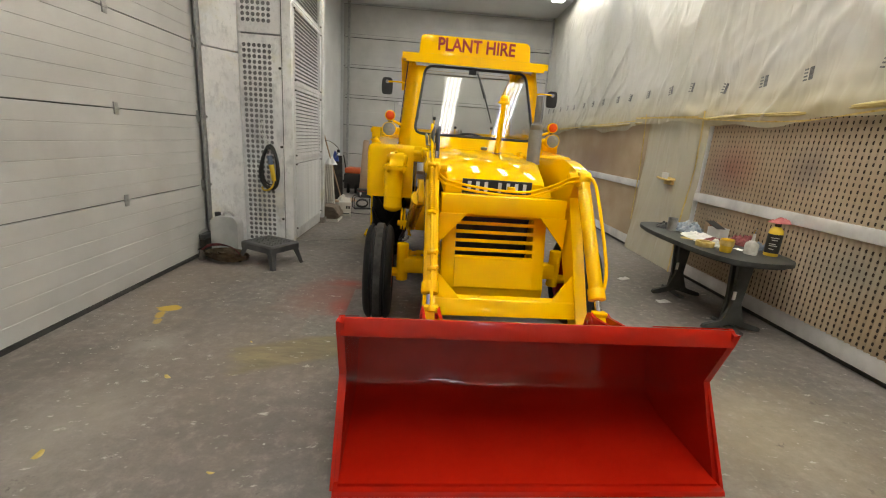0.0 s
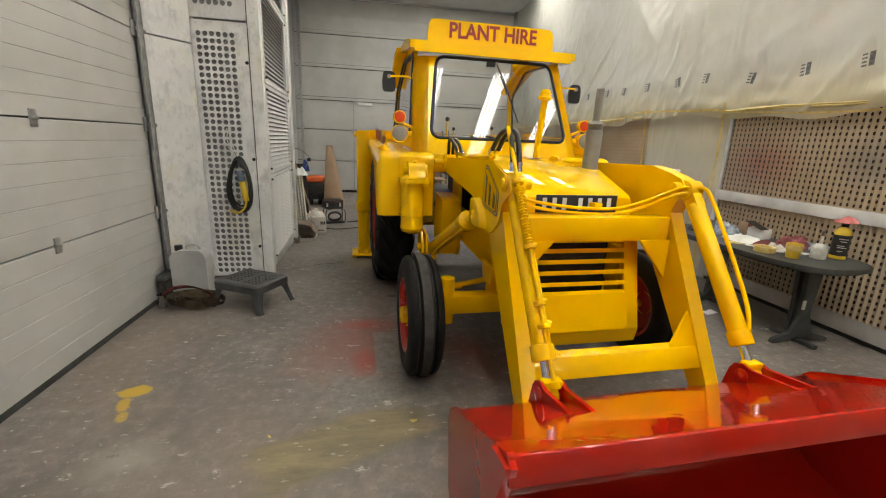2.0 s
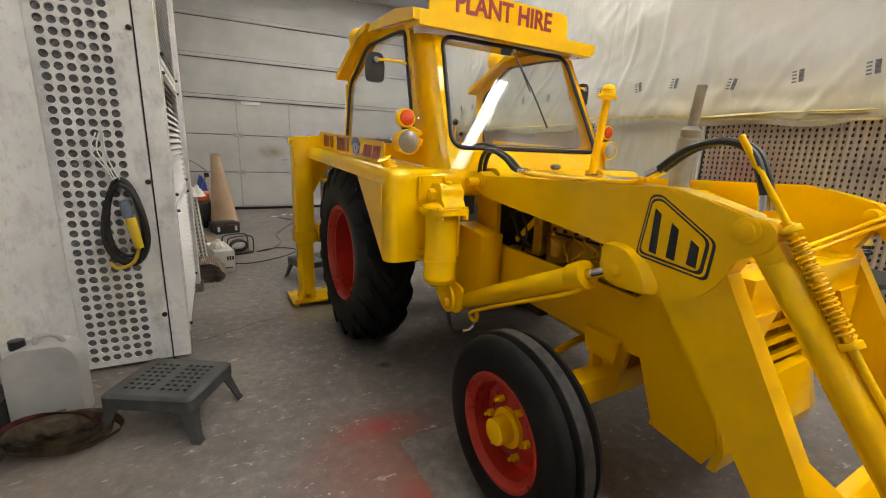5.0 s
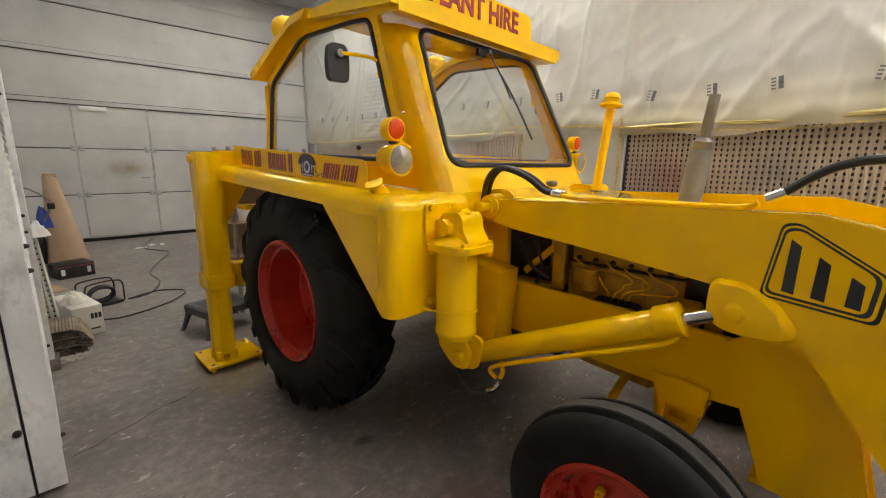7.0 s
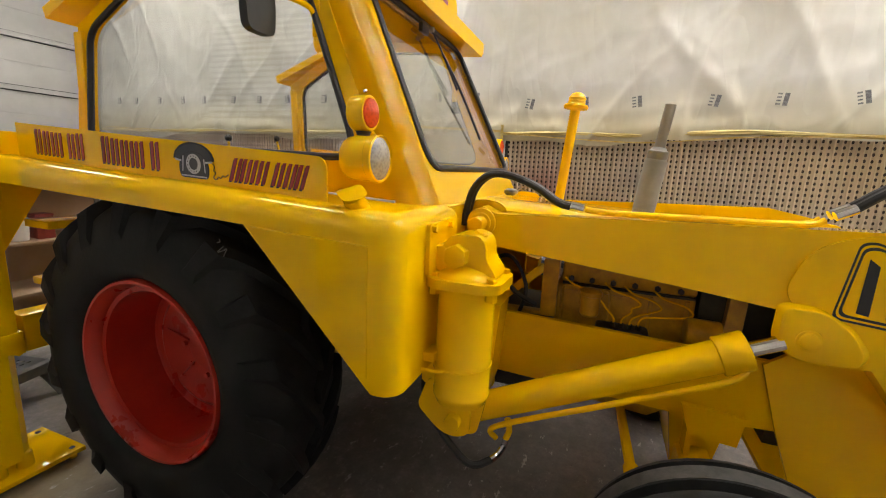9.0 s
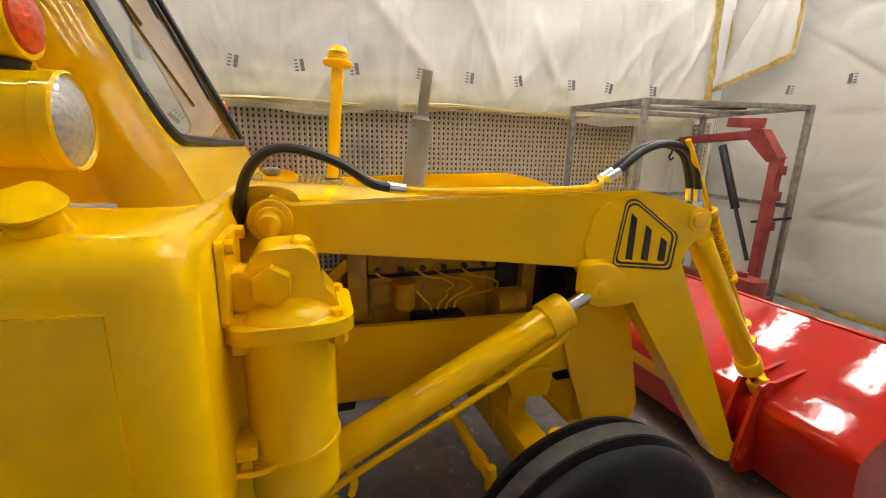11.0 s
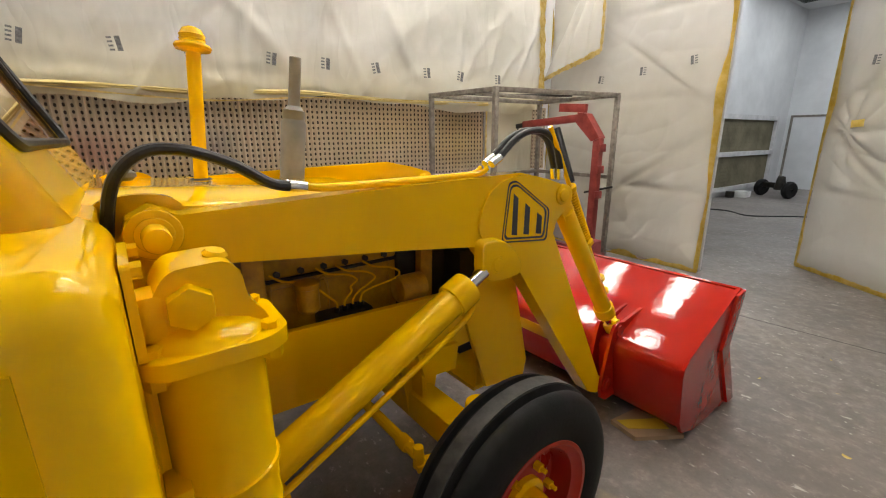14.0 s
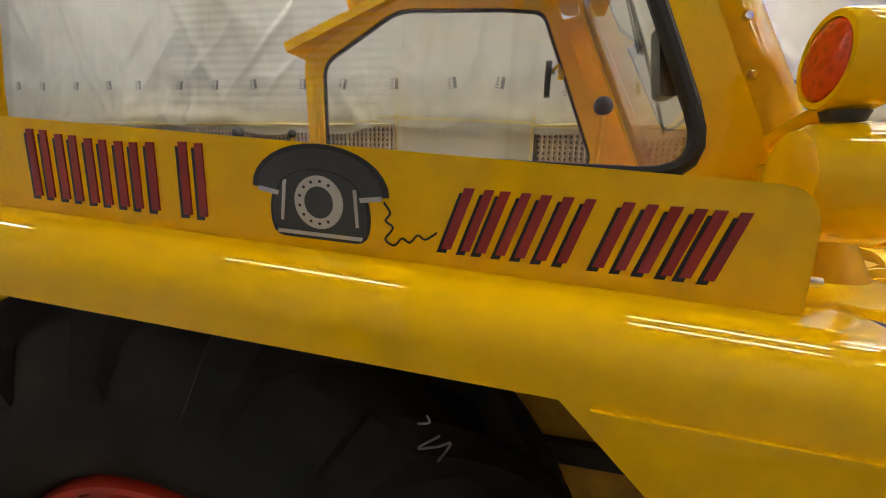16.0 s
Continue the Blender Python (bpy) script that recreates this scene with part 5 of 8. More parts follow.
    for k in range(10):
        a = 1.0 + k * 0.47
        c0 = (0.027 * math.cos(a), -0.008 + 0.027 * math.sin(a))
        part("finger_hole", prism(ph([(c0[0] + 0.0022 * math.cos(t), c0[1] + 0.0022 * math.sin(t)) for t in [math.pi * q / 3 for q in range(6)]]), "x", face, face + d * 2.8), LETTER_BLACK, b)
    part("telephone_foot", prism(ph([(-0.06, -0.052), (0.058, -0.052), (0.06, -0.047), (-0.06, -0.047)]), "x", face, face + d * 2.2), PHONE_LIGHT, b)
    part("telephone_glint", prism(ph([(-0.055, -0.035), (-0.051, -0.035), (-0.045, 0.018), (-0.05, 0.018)]), "x", face, face + d * 2.2), PHONE_LIGHT, b)
    part("telephone_glint", prism(ph([(0.051, -0.035), (0.055, -0.035), (0.052, 0.012), (0.047, 0.012)]), "x", face, face + d * 2.2), PHONE_LIGHT, b)
    cord = [(face + d, pc[0] - x, pc[1] + y - 0.045 * x) for x, y in ((0.088, 0.0), (0.096, -0.012), (0.09, -0.022), (0.1, -0.03), (0.09, -0.045), (0.102, -0.052), (0.112, -0.042), (0.122, -0.046), (0.132, -0.036), (0.142, -0.04), (0.156, -0.03))]
    part("telephone_cord", tube(cord, 0.0014, None, 5, 5), LETTER_BLACK, b)


# head lamps and indicators
def lamps(s):
    c = Vector((s * 0.868, 1.54, 1.585))
    lamp = part("head_lamp", lathe([(0.0, 0.058), (0.045, 0.057), (0.06, 0.052), (0.067, 0.04), (0.069, 0.02), (0.07, -0.036), (0.073, -0.039), (0.073, -0.06), (0.069, -0.064), (0.063, -0.055)], c, (0, 1, 0), None, 40), YELLOW, digger, "yellow head lamp bowl with a clear lens")
    part("lens", lathe([(0.065, -0.058), (0.05, -0.067), (0.027, -0.072), (0.0, -0.074)], c, (0, 1, 0), None, 36), HEADLIGHT, lamp, "ribbed clear glass lens")
    part("lamp_bracket", beam((s * 0.68, 1.56, 1.585), (s * 0.82, 1.55, 1.59), 0.05, 0.04), YELLOW, lamp, bevel=0.008)
    i = Vector((s * 0.864, 1.545, 1.722))
    ind = part("indicator", lathe([(0.045, 0.03), (0.052, 0.03), (0.054, 0.026), (0.054, -0.022), (0.052, -0.026), (0.045, -0.026), (0.045, 0.03)], i, (0, 1, 0), None, 36), YELLOW, digger, "round indicator lamp with an orange lens")
    part("amber_lens", lathe([(0.046, -0.024), (0.042, -0.031), (0.026, -0.037), (0.0, -0.039)], i, (0, 1, 0), None, 32), AMBER, ind, "orange plastic lens")
    part("amber_lens", lathe([(0.046, 0.024), (0.042, 0.03), (0.026, 0.034), (0.0, 0.035)], i, (0, 1, 0), None, 32), AMBER, ind, "orange plastic lens")
    part("indicator_arm", rod(i + Vector((-s * 0.03, 0, -0.05)), i + Vector((-s * 0.13, 0.02, -0.09)), 0.014), YELLOW, ind)
    part("rubber_foot", rod(i - Vector((0, 0, 0.066)), i - Vector((0, 0, 0.055)), 0.02, 0.024), SEAL, ind, "black rubber grommet")
    # mirror
    m = Vector((s * 0.925, 1.84, 2.04))
    head = part("mirror_head", prism(rounded([(s * 0.925 - 0.055, 1.955), (s * 0.925 + 0.055, 1.955), (s * 0.925 + 0.062, 2.05), (s * 0.925 + 0.05, 2.13), (s * 0.925 - 0.05, 2.13), (s * 0.925 - 0.062, 2.05)], 0.03, 4), "y", 1.875, 1.905), BLACK, digger, "black door mirror on a yellow arm", bevel=0.008)
    part("mirror_glass", prism(rounded([(s * 0.925 - 0.048, 1.965), (s * 0.925 + 0.048, 1.965), (s * 0.925 + 0.045, 2.12), (s * 0.925 - 0.045, 2.12)], 0.025, 4), "y", 1.9055, 1.907), MIRROR, head, "mirror glass")
    part("mirror_arm", tube([(s * 0.925, 1.865, 2.085), (s * 0.85, 1.85, 2.088), (s * 0.76, 1.83, 2.085), (s * 0.72, 1.84, 2.07)], 0.009), YELLOW, head)
    part("arm_plate", box(s * 0.712, s * 0.722, 1.815, 1.845, 2.0, 2.12), YELLOW, head, bevel=0.002)
    part("mirror_clamp", rod((s * 0.925, 1.875, 2.085), (s * 0.925, 1.855, 2.085), 0.018), STEEL, head)


mirrored(lamps)

# inner plates of the wheel arches, and the axle casing
for s in (-1, 1):
    part("inner_arch", prism(rounded([(1.42, 0.84), (1.42, 1.42), (3.15, 1.42), (3.15, 0.80), (2.85, 0.80), (2.72, 0.62), (2.10, 0.62), (1.95, 0.72)], 0.04), "x", s * 0.565, s * 0.575), YELLOW_DULL, digger, "dull overspray-covered inner arch plate")

# filler neck on the mudguard
tilt_n = Vector((-0.45, -0.10, 0.88)).normalized()
cap_c = Vector((-1.022, 1.484, 1.488))
neck = part("filler_neck", rod((-0.968, 1.488, 1.425), cap_c - tilt_n * 0.012, 0.036, 0.03, None, 28), YELLOW, digger)
part("neck_ring", lathe([(0.036, 1.442), (0.047, 1.442), (0.047, 1.447), (0.036, 1.447)], (-0.975, 1.488, 0), (0, 0.054, 1), None, 28), DARK_METAL, neck, "dark gap round the neck")
lid = bmesh.new()
rings = []
for k, (r, z) in enumerate(((0.03, 0.0), (0.034, 0.01), (0.058, 0.026), (0.06, 0.034), (0.054, 0.037), (0.0, 0.034))):
    ring = []
    for i in range(32):
        t = 2 * math.pi * i / 32
        c, n = math.cos(t), math.sin(t)
        q = 1.0 / (abs(c) ** 4 + abs(n) ** 4) ** 0.25 if k > 1 else 1.0
        ring.append(lid.verts.new((r * q * c, r * q * n, z + 0.5 * (r * q * c) ** 2 * 4)))
    rings.append(ring)
for a, b in zip(rings, rings[1:]):
    for i in range(32):
        lid.faces.new((a[i], a[(i + 1) % 32], b[(i + 1) % 32], b[i]))
bmesh.ops.remove_doubles(lid, verts=lid.verts, dist=0.0005)
lid.transform(Matrix.Translation(cap_c - tilt_n * 0.026) @ tilt_n.to_track_quat("Z", "Y").to_matrix().to_4x4() @ pose(0, 0, 0, 0, 0, 38) @ Matrix.Scale(0.64, 4))
part("filler_lid", lid, YELLOW, neck, "tilted square yellow filler cap", angle=40)

# wiper
wip = part("wiper_motor", box(-0.06, 0.02, 1.72, 1.745, 2.205, 2.25), BLACK, digger, "black wiper motor cover", bevel=0.006)
part("wiper_arm", tube([(0.03, 1.712, 2.235), (0.06, 1.655, 2.12), (0.105, 1.59, 1.96)], 0.005, None, 6), BLACK, wip)
part("wiper_arm", tube([(0.03, 1.712, 2.235), (0.075, 1.66, 2.12), (0.13, 1.597, 1.97)], 0.0035, None, 6), BLACK, wip)
part("wiper_blade", tube([(0.055, 1.66, 2.13), (0.115, 1.575, 1.96), (0.185, 1.475, 1.72)], 0.0065, None, 6), BLACK, wip)
part("wiper_pivot", rod((0.03, 1.745, 2.24), (0.03, 1.70, 2.235), 0.013), STEEL, wip)

# inside of the cab
col = part("steering_column", rod((0.05, 1.70, 1.36), (0.05, 1.92, 1.50), 0.022), DARK_METAL, digger)
bm = tube([(0.05 + 0.2 * math.cos(a), 1.92 + 0.2 * math.sin(a) * 0.77, 1.505 + 0.2 * math.sin(a) * 0.5) for a in [2 * math.pi * k / 24 for k in range(25)]], 0.012, None, 8, 1, False)
part("steering_wheel", bm, BLACK, col, "thin black steering wheel")
for a in (0.5, 2.6, 4.7):
    part("spoke", rod((0.05, 1.92, 1.50), (0.05 + 0.2 * math.cos(a), 1.92 + 0.2 * math.sin(a) * 0.77, 1.505 + 0.2 * math.sin(a) * 0.5), 0.007, None, None, 8), BLACK, col)
for x, v, z, tx, tv in ((-0.396, 1.754, 1.735, -0.40, 1.78), (-0.031, 3.02, 1.689, -0.03, 3.03), (0.50, 3.13, 1.722, 0.40, 2.9)):
    lev = part("control_lever", rod((tx, tv, 1.25), (x, v, z - 0.02), 0.008, None, None, 8), YELLOW, digger)
    bmk = bmesh.new()
    bmesh.ops.create_uvsphere(bmk, u_segments=14, v_segments=10, radius=0.022, matrix=Matrix.Translation((x, v, z)))
    part("knob", bmk, BLACK, lev, "round black knob")
part("cab_lamp", prism(rounded([(1.66, 1.72), (1.69, 1.72), (1.705, 1.84), (1.68, 1.85)], 0.01), "x", -0.63, -0.57), BLACK, digger, "small black lamp inside the screen", bevel=0.012)
seat = part("seat", prism(rounded([(2.25, 1.18), (2.70, 1.18), (2.70, 1.29), (2.25, 1.30)], 0.04), "x", -0.24, 0.24), BLACK, digger, "black vinyl seat", bevel=0.01)
part("backrest", prism(rounded([(2.66, 1.28), (2.76, 1.30), (2.80, 1.52), (2.72, 1.54)], 0.03), "x", -0.22, 0.22), BLACK, seat, bevel=0.01)
part("seat_stand", box(-0.16, 0.16, 2.3, 2.65, 1.0, 1.18), DARK_METAL, seat)

# hood fittings
ex = part("exhaust_silencer", lathe([(0.062, 0.0), (0.055, 0.02), (0.056, 0.27), (0.048, 0.285), (0.05, 0.29), (0.05, 0.325), (0.04, 0.33), (0.03, 0.345)], (0.425, 0.625, 1.375), (-0.0135, -0.034, 0.32), None, 32), GREY_PAINT, digger, "grey primed exhaust stack")
tip = Vector((0.425, 0.625, 1.375)) + Vector((-0.0135, -0.034, 0.32)).normalized() * 0.34
part("exhaust_pipe", rod(tip, Vector((0.402, 0.565, 1.925)), 0.026, None, None, 24), GREY_PAINT, ex, "plain grey tail pipe")
pc0, pc1 = Vector((0.185, 1.04, 1.42)), Vector((0.20, 1.0, 1.90))
intake = part("air_intake", rod(pc0, pc1, 0.024, None, None, 24), YELLOW, digger, "yellow air intake pipe with a cap")
part("intake_cap", lathe([(0.024, -0.03), (0.056, -0.022), (0.06, -0.012), (0.056, -0.004), (0.042, 0.002), (0.041, 0.01), (0.043, 0.012), (0.041, 0.014), (0.041, 0.024), (0.043, 0.026), (0.040, 0.030), (0.032, 0.046), (0.018, 0.054), (0.0, 0.056)], pc1, pc1 - pc0, None, 28), YELLOW, intake, bevel=0.0)
part("intake_ring", lathe([(0.03, 0.0), (0.04, 0.002), (0.03, 0.008)], pc0 + Vector((0, 0, 0.005)), (0, 0, 1), None, 20), DARK_METAL, intake)
part("radiator_cap", lathe([(0.02, 0.0), (0.034, 0.012), (0.034, 0.026), (0.02, 0.034), (0.0, 0.034)], (0.10, 1.27, 1.444), (0, 0, 1), None, 24), STEEL, digger, "dull metal filler cap", bevel=0.0)

# number plate with plain bars, and its lamp
np_ = part("number_plate", box(-0.252, 0.266, 0.018, 0.026, 1.158, 1.262), LETTER_BLACK, digger, "black number plate with white bars", bevel=0.003)
for k in range(7):
    x = -0.20 + k * 0.062 + (0.04 if k > 2 else 0)
    part("plate_bar", box(x - 0.013, x + 0.013, 0.0155, 0.018, 1.175, 1.245), LETTER_WHITE, np_)
lampb = part("plate_lamp", box(0.08, 0.13, -0.05, 0.015, 1.19, 1.225), YELLOW, digger, bevel=0.006)
part("lamp_glass", box(0.07, 0.14, -0.055, -0.015, 1.168, 1.188), BLACK, lampb)

# badges on the arms: dark outline, dark bars instead of letters
for s in (-1, 1):
    def bd(pts, x0, x1, mat, name, parent, k=1.0):
        c = (0.06, 1.29)
        return part(name, prism(rounded([(c[0] + (p[0] - c[0]) * k, c[1] + (p[1] - c[1]) * k) for p in pts], 0.022, 4), "x", CX + s * x0, CX + s * x1), mat, parent)
    tri = [(0.165, 1.182), (0.135, 1.412), (0.095, 1.418), (-0.115, 1.285), (-0.105, 1.152)]
    badge = bd(tri, 0.556, 0.5572, LETTER_BLACK, "badge", digger)
    badge["label"] = "black and yellow badge plate with dark bars"
    bd(tri, 0.5572, 0.5578, YELLOW, "badge_field", badge, 0.94)
    bd(tri, 0.5578, 0.5584, LETTER_BLACK, "badge_line", badge, 0.89)
    bd(tri, 0.5584, 0.559, YELLOW, "badge_field", badge, 0.82)
    for v0, v1, z1 in ((0.112, 0.082, 1.368), (0.044, 0.012, 1.325), (-0.03, -0.064, 1.28)):
        part("badge_bar", prism([(v0, 1.208 - 0.1 * (0.112 - v0)), (v1, 1.205 - 0.1 * (0.112 - v1)), (v1, z1 - 0.02), (v0 - 0.004, z1)], "x", CX + s * 0.559, CX + s * 0.56), LETTER_BLACK, badge, bevel=0.0)

# oil filter canister on the mudguard's front
C = Vector((-0.79, 1.202, 0))
can = part("oil_filter_canister", lathe([(0.0, 0.775), (0.05, 0.785), (0.084, 0.805), (0.092, 0.825), (0.095, 0.83), (0.095, 0.842), (0.092, 0.847), (0.092, 1.21), (0.0, 1.21)], C, (0, 0, 1), None, 44), YELLOW, digger, "large yellow oil filter canister")
fl = rounded([(-0.898, 1.12), (-0.862, 1.075), (-0.70, 1.07), (-0.665, 1.11), (-0.665, 1.28), (-0.70, 1.32), (-0.86, 1.322), (-0.898, 1.28)], 0.02, 3)
part("filter_flange", prism(fl, "z", 1.205, 1.235), YELLOW, can, bevel=0.005)
head = lathe([(0.104, 1.235), (0.098, 1.244), (0.08, 1.256), (0.045, 1.27), (0.0, 1.272)], C, (0, 0, 1), None, 32)
part("filter_dome", head, YELLOW, can)
part("filter_port", rod((-0.80, 1.222, 1.302), (-0.67, 1.19, 1.30), 0.05, None, None, 28), YELLOW, can, bevel=0.012)
part("bracket_web", box(-0.835, -0.76, 1.26, 1.30, 1.245, 1.33), YELLOW, can, bevel=0.01)
part("head_boss", lathe([(0.0, 0.0), (0.02, 0.0), (0.022, 0.006), (0.016, 0.014), (0.0, 0.016)], (-0.775, 1.17, 1.365), (-0.2, -0.2, 1), None, 20), YELLOW, can)
part("filter_housing", prism(rounded([(1.285, 1.235), (1.278, 1.325), (1.25, 1.366), (1.16, 1.37), (1.138, 1.345), (1.134, 1.295), (1.105, 1.258), (1.098, 1.235)], 0.02, 4), "x", -0.832, -0.70), YELLOW, can, bevel=0.02, segs=4)
part("hexagon_plug", rod((-0.862, 1.226, 1.302), (-0.81, 1.222, 1.302), 0.039, None, None, 6), YELLOW, can, bevel=0.003)
for x, v in ((-0.852, 1.106), (-0.70, 1.10), (-0.70, 1.29), (-0.85, 1.29)):
    part("bolt_head", bolt((x, v, 1.235), (0, 0, 1), 0.016, 0.013), YELLOW, can)
    part("bolt_nut", bolt((x, v, 1.205), (0, 0, -1), 0.019, 0.028), YELLOW, can)
part("filter_strap", lathe([(0.091, -0.006), (0.0985, -0.004), (0.0985, 0.004), (0.091, 0.006)], C + Vector((0, 0, 0.93)), (0.05, 0.09, 1), None, 40), YELLOW, can)
part("strap_rod", tube([(-0.86, 1.21, 0.935), (-0.885, 1.26, 0.93), (-0.885, 1.31, 0.93)], 0.006), YELLOW, can)
part("filter_bracket", prism(rounded([(-0.89, 1.24), (-0.70, 1.24), (-0.70, 1.40), (-0.89, 1.40)], 0.012), "y", 1.295, 1.308), YELLOW, can, bevel=0.002)
for x in (-0.865, -0.725):
    part("bolt_head", bolt((x, 1.295, 1.385), (0, -1, 0), 0.014, 0.014), YELLOW, can)
part("support_block", box(-0.88, -0.80, 1.27, 1.31, 0.955, 0.985), YELLOW, can, bevel=0.004)
part("drain_pipe", tube([(-0.61, 1.07, 0.655), (-0.61, 1.06, 0.61), (-0.615, 1.07, 0.575)], 0.012), YELLOW, digger)
part("hose_end", tube([(-0.615, 1.07, 0.575), (-0.62, 1.075, 0.545), (-0.64, 1.09, 0.52), (-0.67, 1.11, 0.51)], 0.013), CHROME, digger, "bright metal hose elbow")
part("trailing_hose", tube([(-0.67, 1.11, 0.51), (-0.70, 1.2, 0.5), (-0.6, 1.4, 0.62), (-0.4, 1.5, 0.7)], 0.014), HOSE, digger, "black hydraulic hose")

# hydraulic lines
for dx in (0.0, 0.035):
    x = -0.452 - dx
    hose = part("hydraulic_hose", tube([(x + 0.02, 1.33, 1.35), (x + 0.01, 1.30, 1.48), (x, 1.24, 1.545), (x - 0.005, 1.16, 1.55), (x, 1.06, 1.515), (x, 0.98, 1.465), (x, 0.93, 1.452)], 0.0135), HOSE, digger, "black hydraulic hose with bright ends")
    part("hose_end", tube([(x, 0.93, 1.453), (x, 0.885, 1.446)], 0.0155, None, 12, 1, False), CHROME, hose, "bright crimped ferrule")
    part("steel_line", tube([(x, 0.88, 1.445), (x, 0.80, 1.438), (x, 0.55, 1.44), (x, 0.27, 1.445), (x, 0.21, 1.465)], 0.0095), YELLOW, hose, "yellow painted pipe")
    hose = part("hydraulic_hose", tube([(x, 0.15, 1.50), (x, 0.05, 1.575), (x, -0.06, 1.60), (x - 0.01, -0.15, 1.565), (x - 0.012, -0.20, 1.46), (x - 0.012, -0.205, 1.43)], 0.0135), HOSE, digger, "black hydraulic hose with bright ends")
    part("hose_end", tube([(x, 0.19, 1.478), (x, 0.145, 1.503)], 0.0155, None, 12, 1, False), CHROME, hose, "bright crimped ferrule")
    part("hose_end", tube([(x - 0.012, -0.204, 1.445), (x - 0.012, -0.21, 1.40)], 0.0155, None, 12, 1, False), CHROME, hose, "bright crimped ferrule")
# level rod with its spring, beside the tipping ram
p0, p1 = Vector((-0.505, -0.115, 1.615)), Vector((-0.475, -0.80, 0.575))
dr = (p1 - p0).normalized()
rodp = part("level_rod", rod(p0, p1, 0.010, None, None, 14), YELLOW, digger, "yellow bucket level rod with a spring")
part("rod_spring", spring(p0 + dr * 0.33, p0 + dr * 0.62, 0.019, 0.0045, 20), YELLOW, rodp)
for t in (0.31, 0.64, 0.90, 1.0):
    q = p0 + dr * t
    part("rod_collar", rod(q - dr * 0.01, q + dr * 0.01, 0.028, None, None, 20), YELLOW, rodp, bevel=0.003)
    part("collar_lug", beam(q, q + Vector((0.035, 0.02, 0.01)), 0.03, 0.02), YELLOW, rodp, bevel=0.004)
part("rod_foot", rod(p1 - dr * 0.02, p1 + dr * 0.012, 0.024, None, None, 18), YELLOW, rodp, bevel=0.004)
part("ram_pipe", tube([(-0.47, -0.25, 1.37), (-0.475, -0.315, 1.28), (-0.475, -0.53, 0.98), (-0.475, -0.655, 0.80), (-0.48, -0.68, 0.74)], 0.009), YELLOW, rodp)
# pipes across to the other arm
for dz in (0.0, 0.03):
    part("cross_pipe", tube([(-0.44, -0.21, 1.30 - dz), (-0.36, -0.13, 1.25 - dz), (-0.1, -0.10, 1.21 - dz), (0.2, -0.075, 1.20 - dz), (0.36, -0.14, 1.26 - dz), (0.46, -0.22, 1.33 - dz), (0.53, -0.25, 1.345 - dz)], 0.009), YELLOW, digger)
part("ram_pipe", tube([(0.53, -0.25, 1.345), (0.585, -0.29, 1.33), (0.61, -0.37, 1.2), (0.612, -0.60, 0.86), (0.59, -0.68, 0.72), (0.565, -0.69, 0.68)], 0.011), YELLOW, digger)

# stabiliser legs and the rear frame
for s in (-1, 1):
    leg = part("stabiliser_leg", box(s * 1.03, s * 1.20, 3.27, 3.45, 0.66, 1.63), YELLOW, digger, "yellow stabiliser leg with a foot plate", bevel=0.012)
    part("inner_leg", prism([(s * 1.04, 3.32), (s * 1.075, 3.285), (s * 1.155, 3.285), (s * 1.19, 3.32), (s * 1.19, 3.40), (s * 1.155, 3.435), (s * 1.075, 3.435), (s * 1.04, 3.40)], "z", 0.10, 0.70), YELLOW, leg, bevel=0.008)
    for dx, dv in ((-0.05, -0.05), (0.05, -0.05), (0.05, 0.05), (-0.05, 0.05)):
        part("foot_web", rod((s * 1.115 + dx, 3.36 + dv, 0.05), (s * 1.115 + dx, 3.36 + dv, 0.13), 0.034, 0.028, None, 14), YELLOW, leg, bevel=0.006)
    for face in (3.26, 3.45):
        part("leg_collar", holed([(s * 1.02, 0.74), (s * 1.21, 0.74), (s * 1.21, 0.64), (s * 1.185, 0.625), (s * 1.15, 0.645), (s * 1.115, 0.625), (s * 1.08, 0.645), (s * 1.045, 0.625), (s * 1.02, 0.64)], [], lambda x, z: (x, face, z), (0, 0.01, 0)), YELLOW, leg, bevel=0.002)
    for face in (1.02, 1.20):
        part("leg_collar", holed([(3.26, 0.74), (3.46, 0.74), (3.46, 0.635), (3.42, 0.625), (3.39, 0.645), (3.36, 0.625), (3.33, 0.645), (3.30, 0.625), (3.26, 0.635)], [], lambda v, z: (s * face, v, z), (s * 0.01, 0, 0)), YELLOW, leg, bevel=0.002)
    foot = part("foot_plate", box(s * 0.86, s * 1.27, 3.22, 3.60, 0.03, 0.055), YELLOW, leg, bevel=0.004)
    for x in (0.90, 1.23):
        for v in (3.26, 3.56):
            part("foot_stud", rod((s * x, v, 0.0), (s * x, v, 0.03), 0.016, None, None, 12), YELLOW, leg)
            part("plate_hole", lathe([(0.0, 0.0), (0.013, 0.0), (0.013, 0.0015), (0.0, 0.0015)], (s * x, v, 0.0545), (0, 0, 1), None, 16), DARK_METAL, leg, "dark hole in the foot plate")
    part("leg_arm", prism([(s * 0.30, 1.50), (s * 1.04, 1.50), (s * 1.04, 1.64), (s * 0.30, 1.64)], "y", 3.28, 3.44), YELLOW, leg, bevel=0.008)
    part("arm_gusset", prism([(s * 1.03, 1.10), (s * 1.03, 1.51), (s * 0.78, 1.51)], "y", 3.30, 3.33), YELLOW, leg, bevel=0.003)
    part("leg_pin", rod((s * 1.20, 3.36, 1.58), (s * 1.225, 3.36, 1.58), 0.03), YELLOW, leg, bevel=0.004)
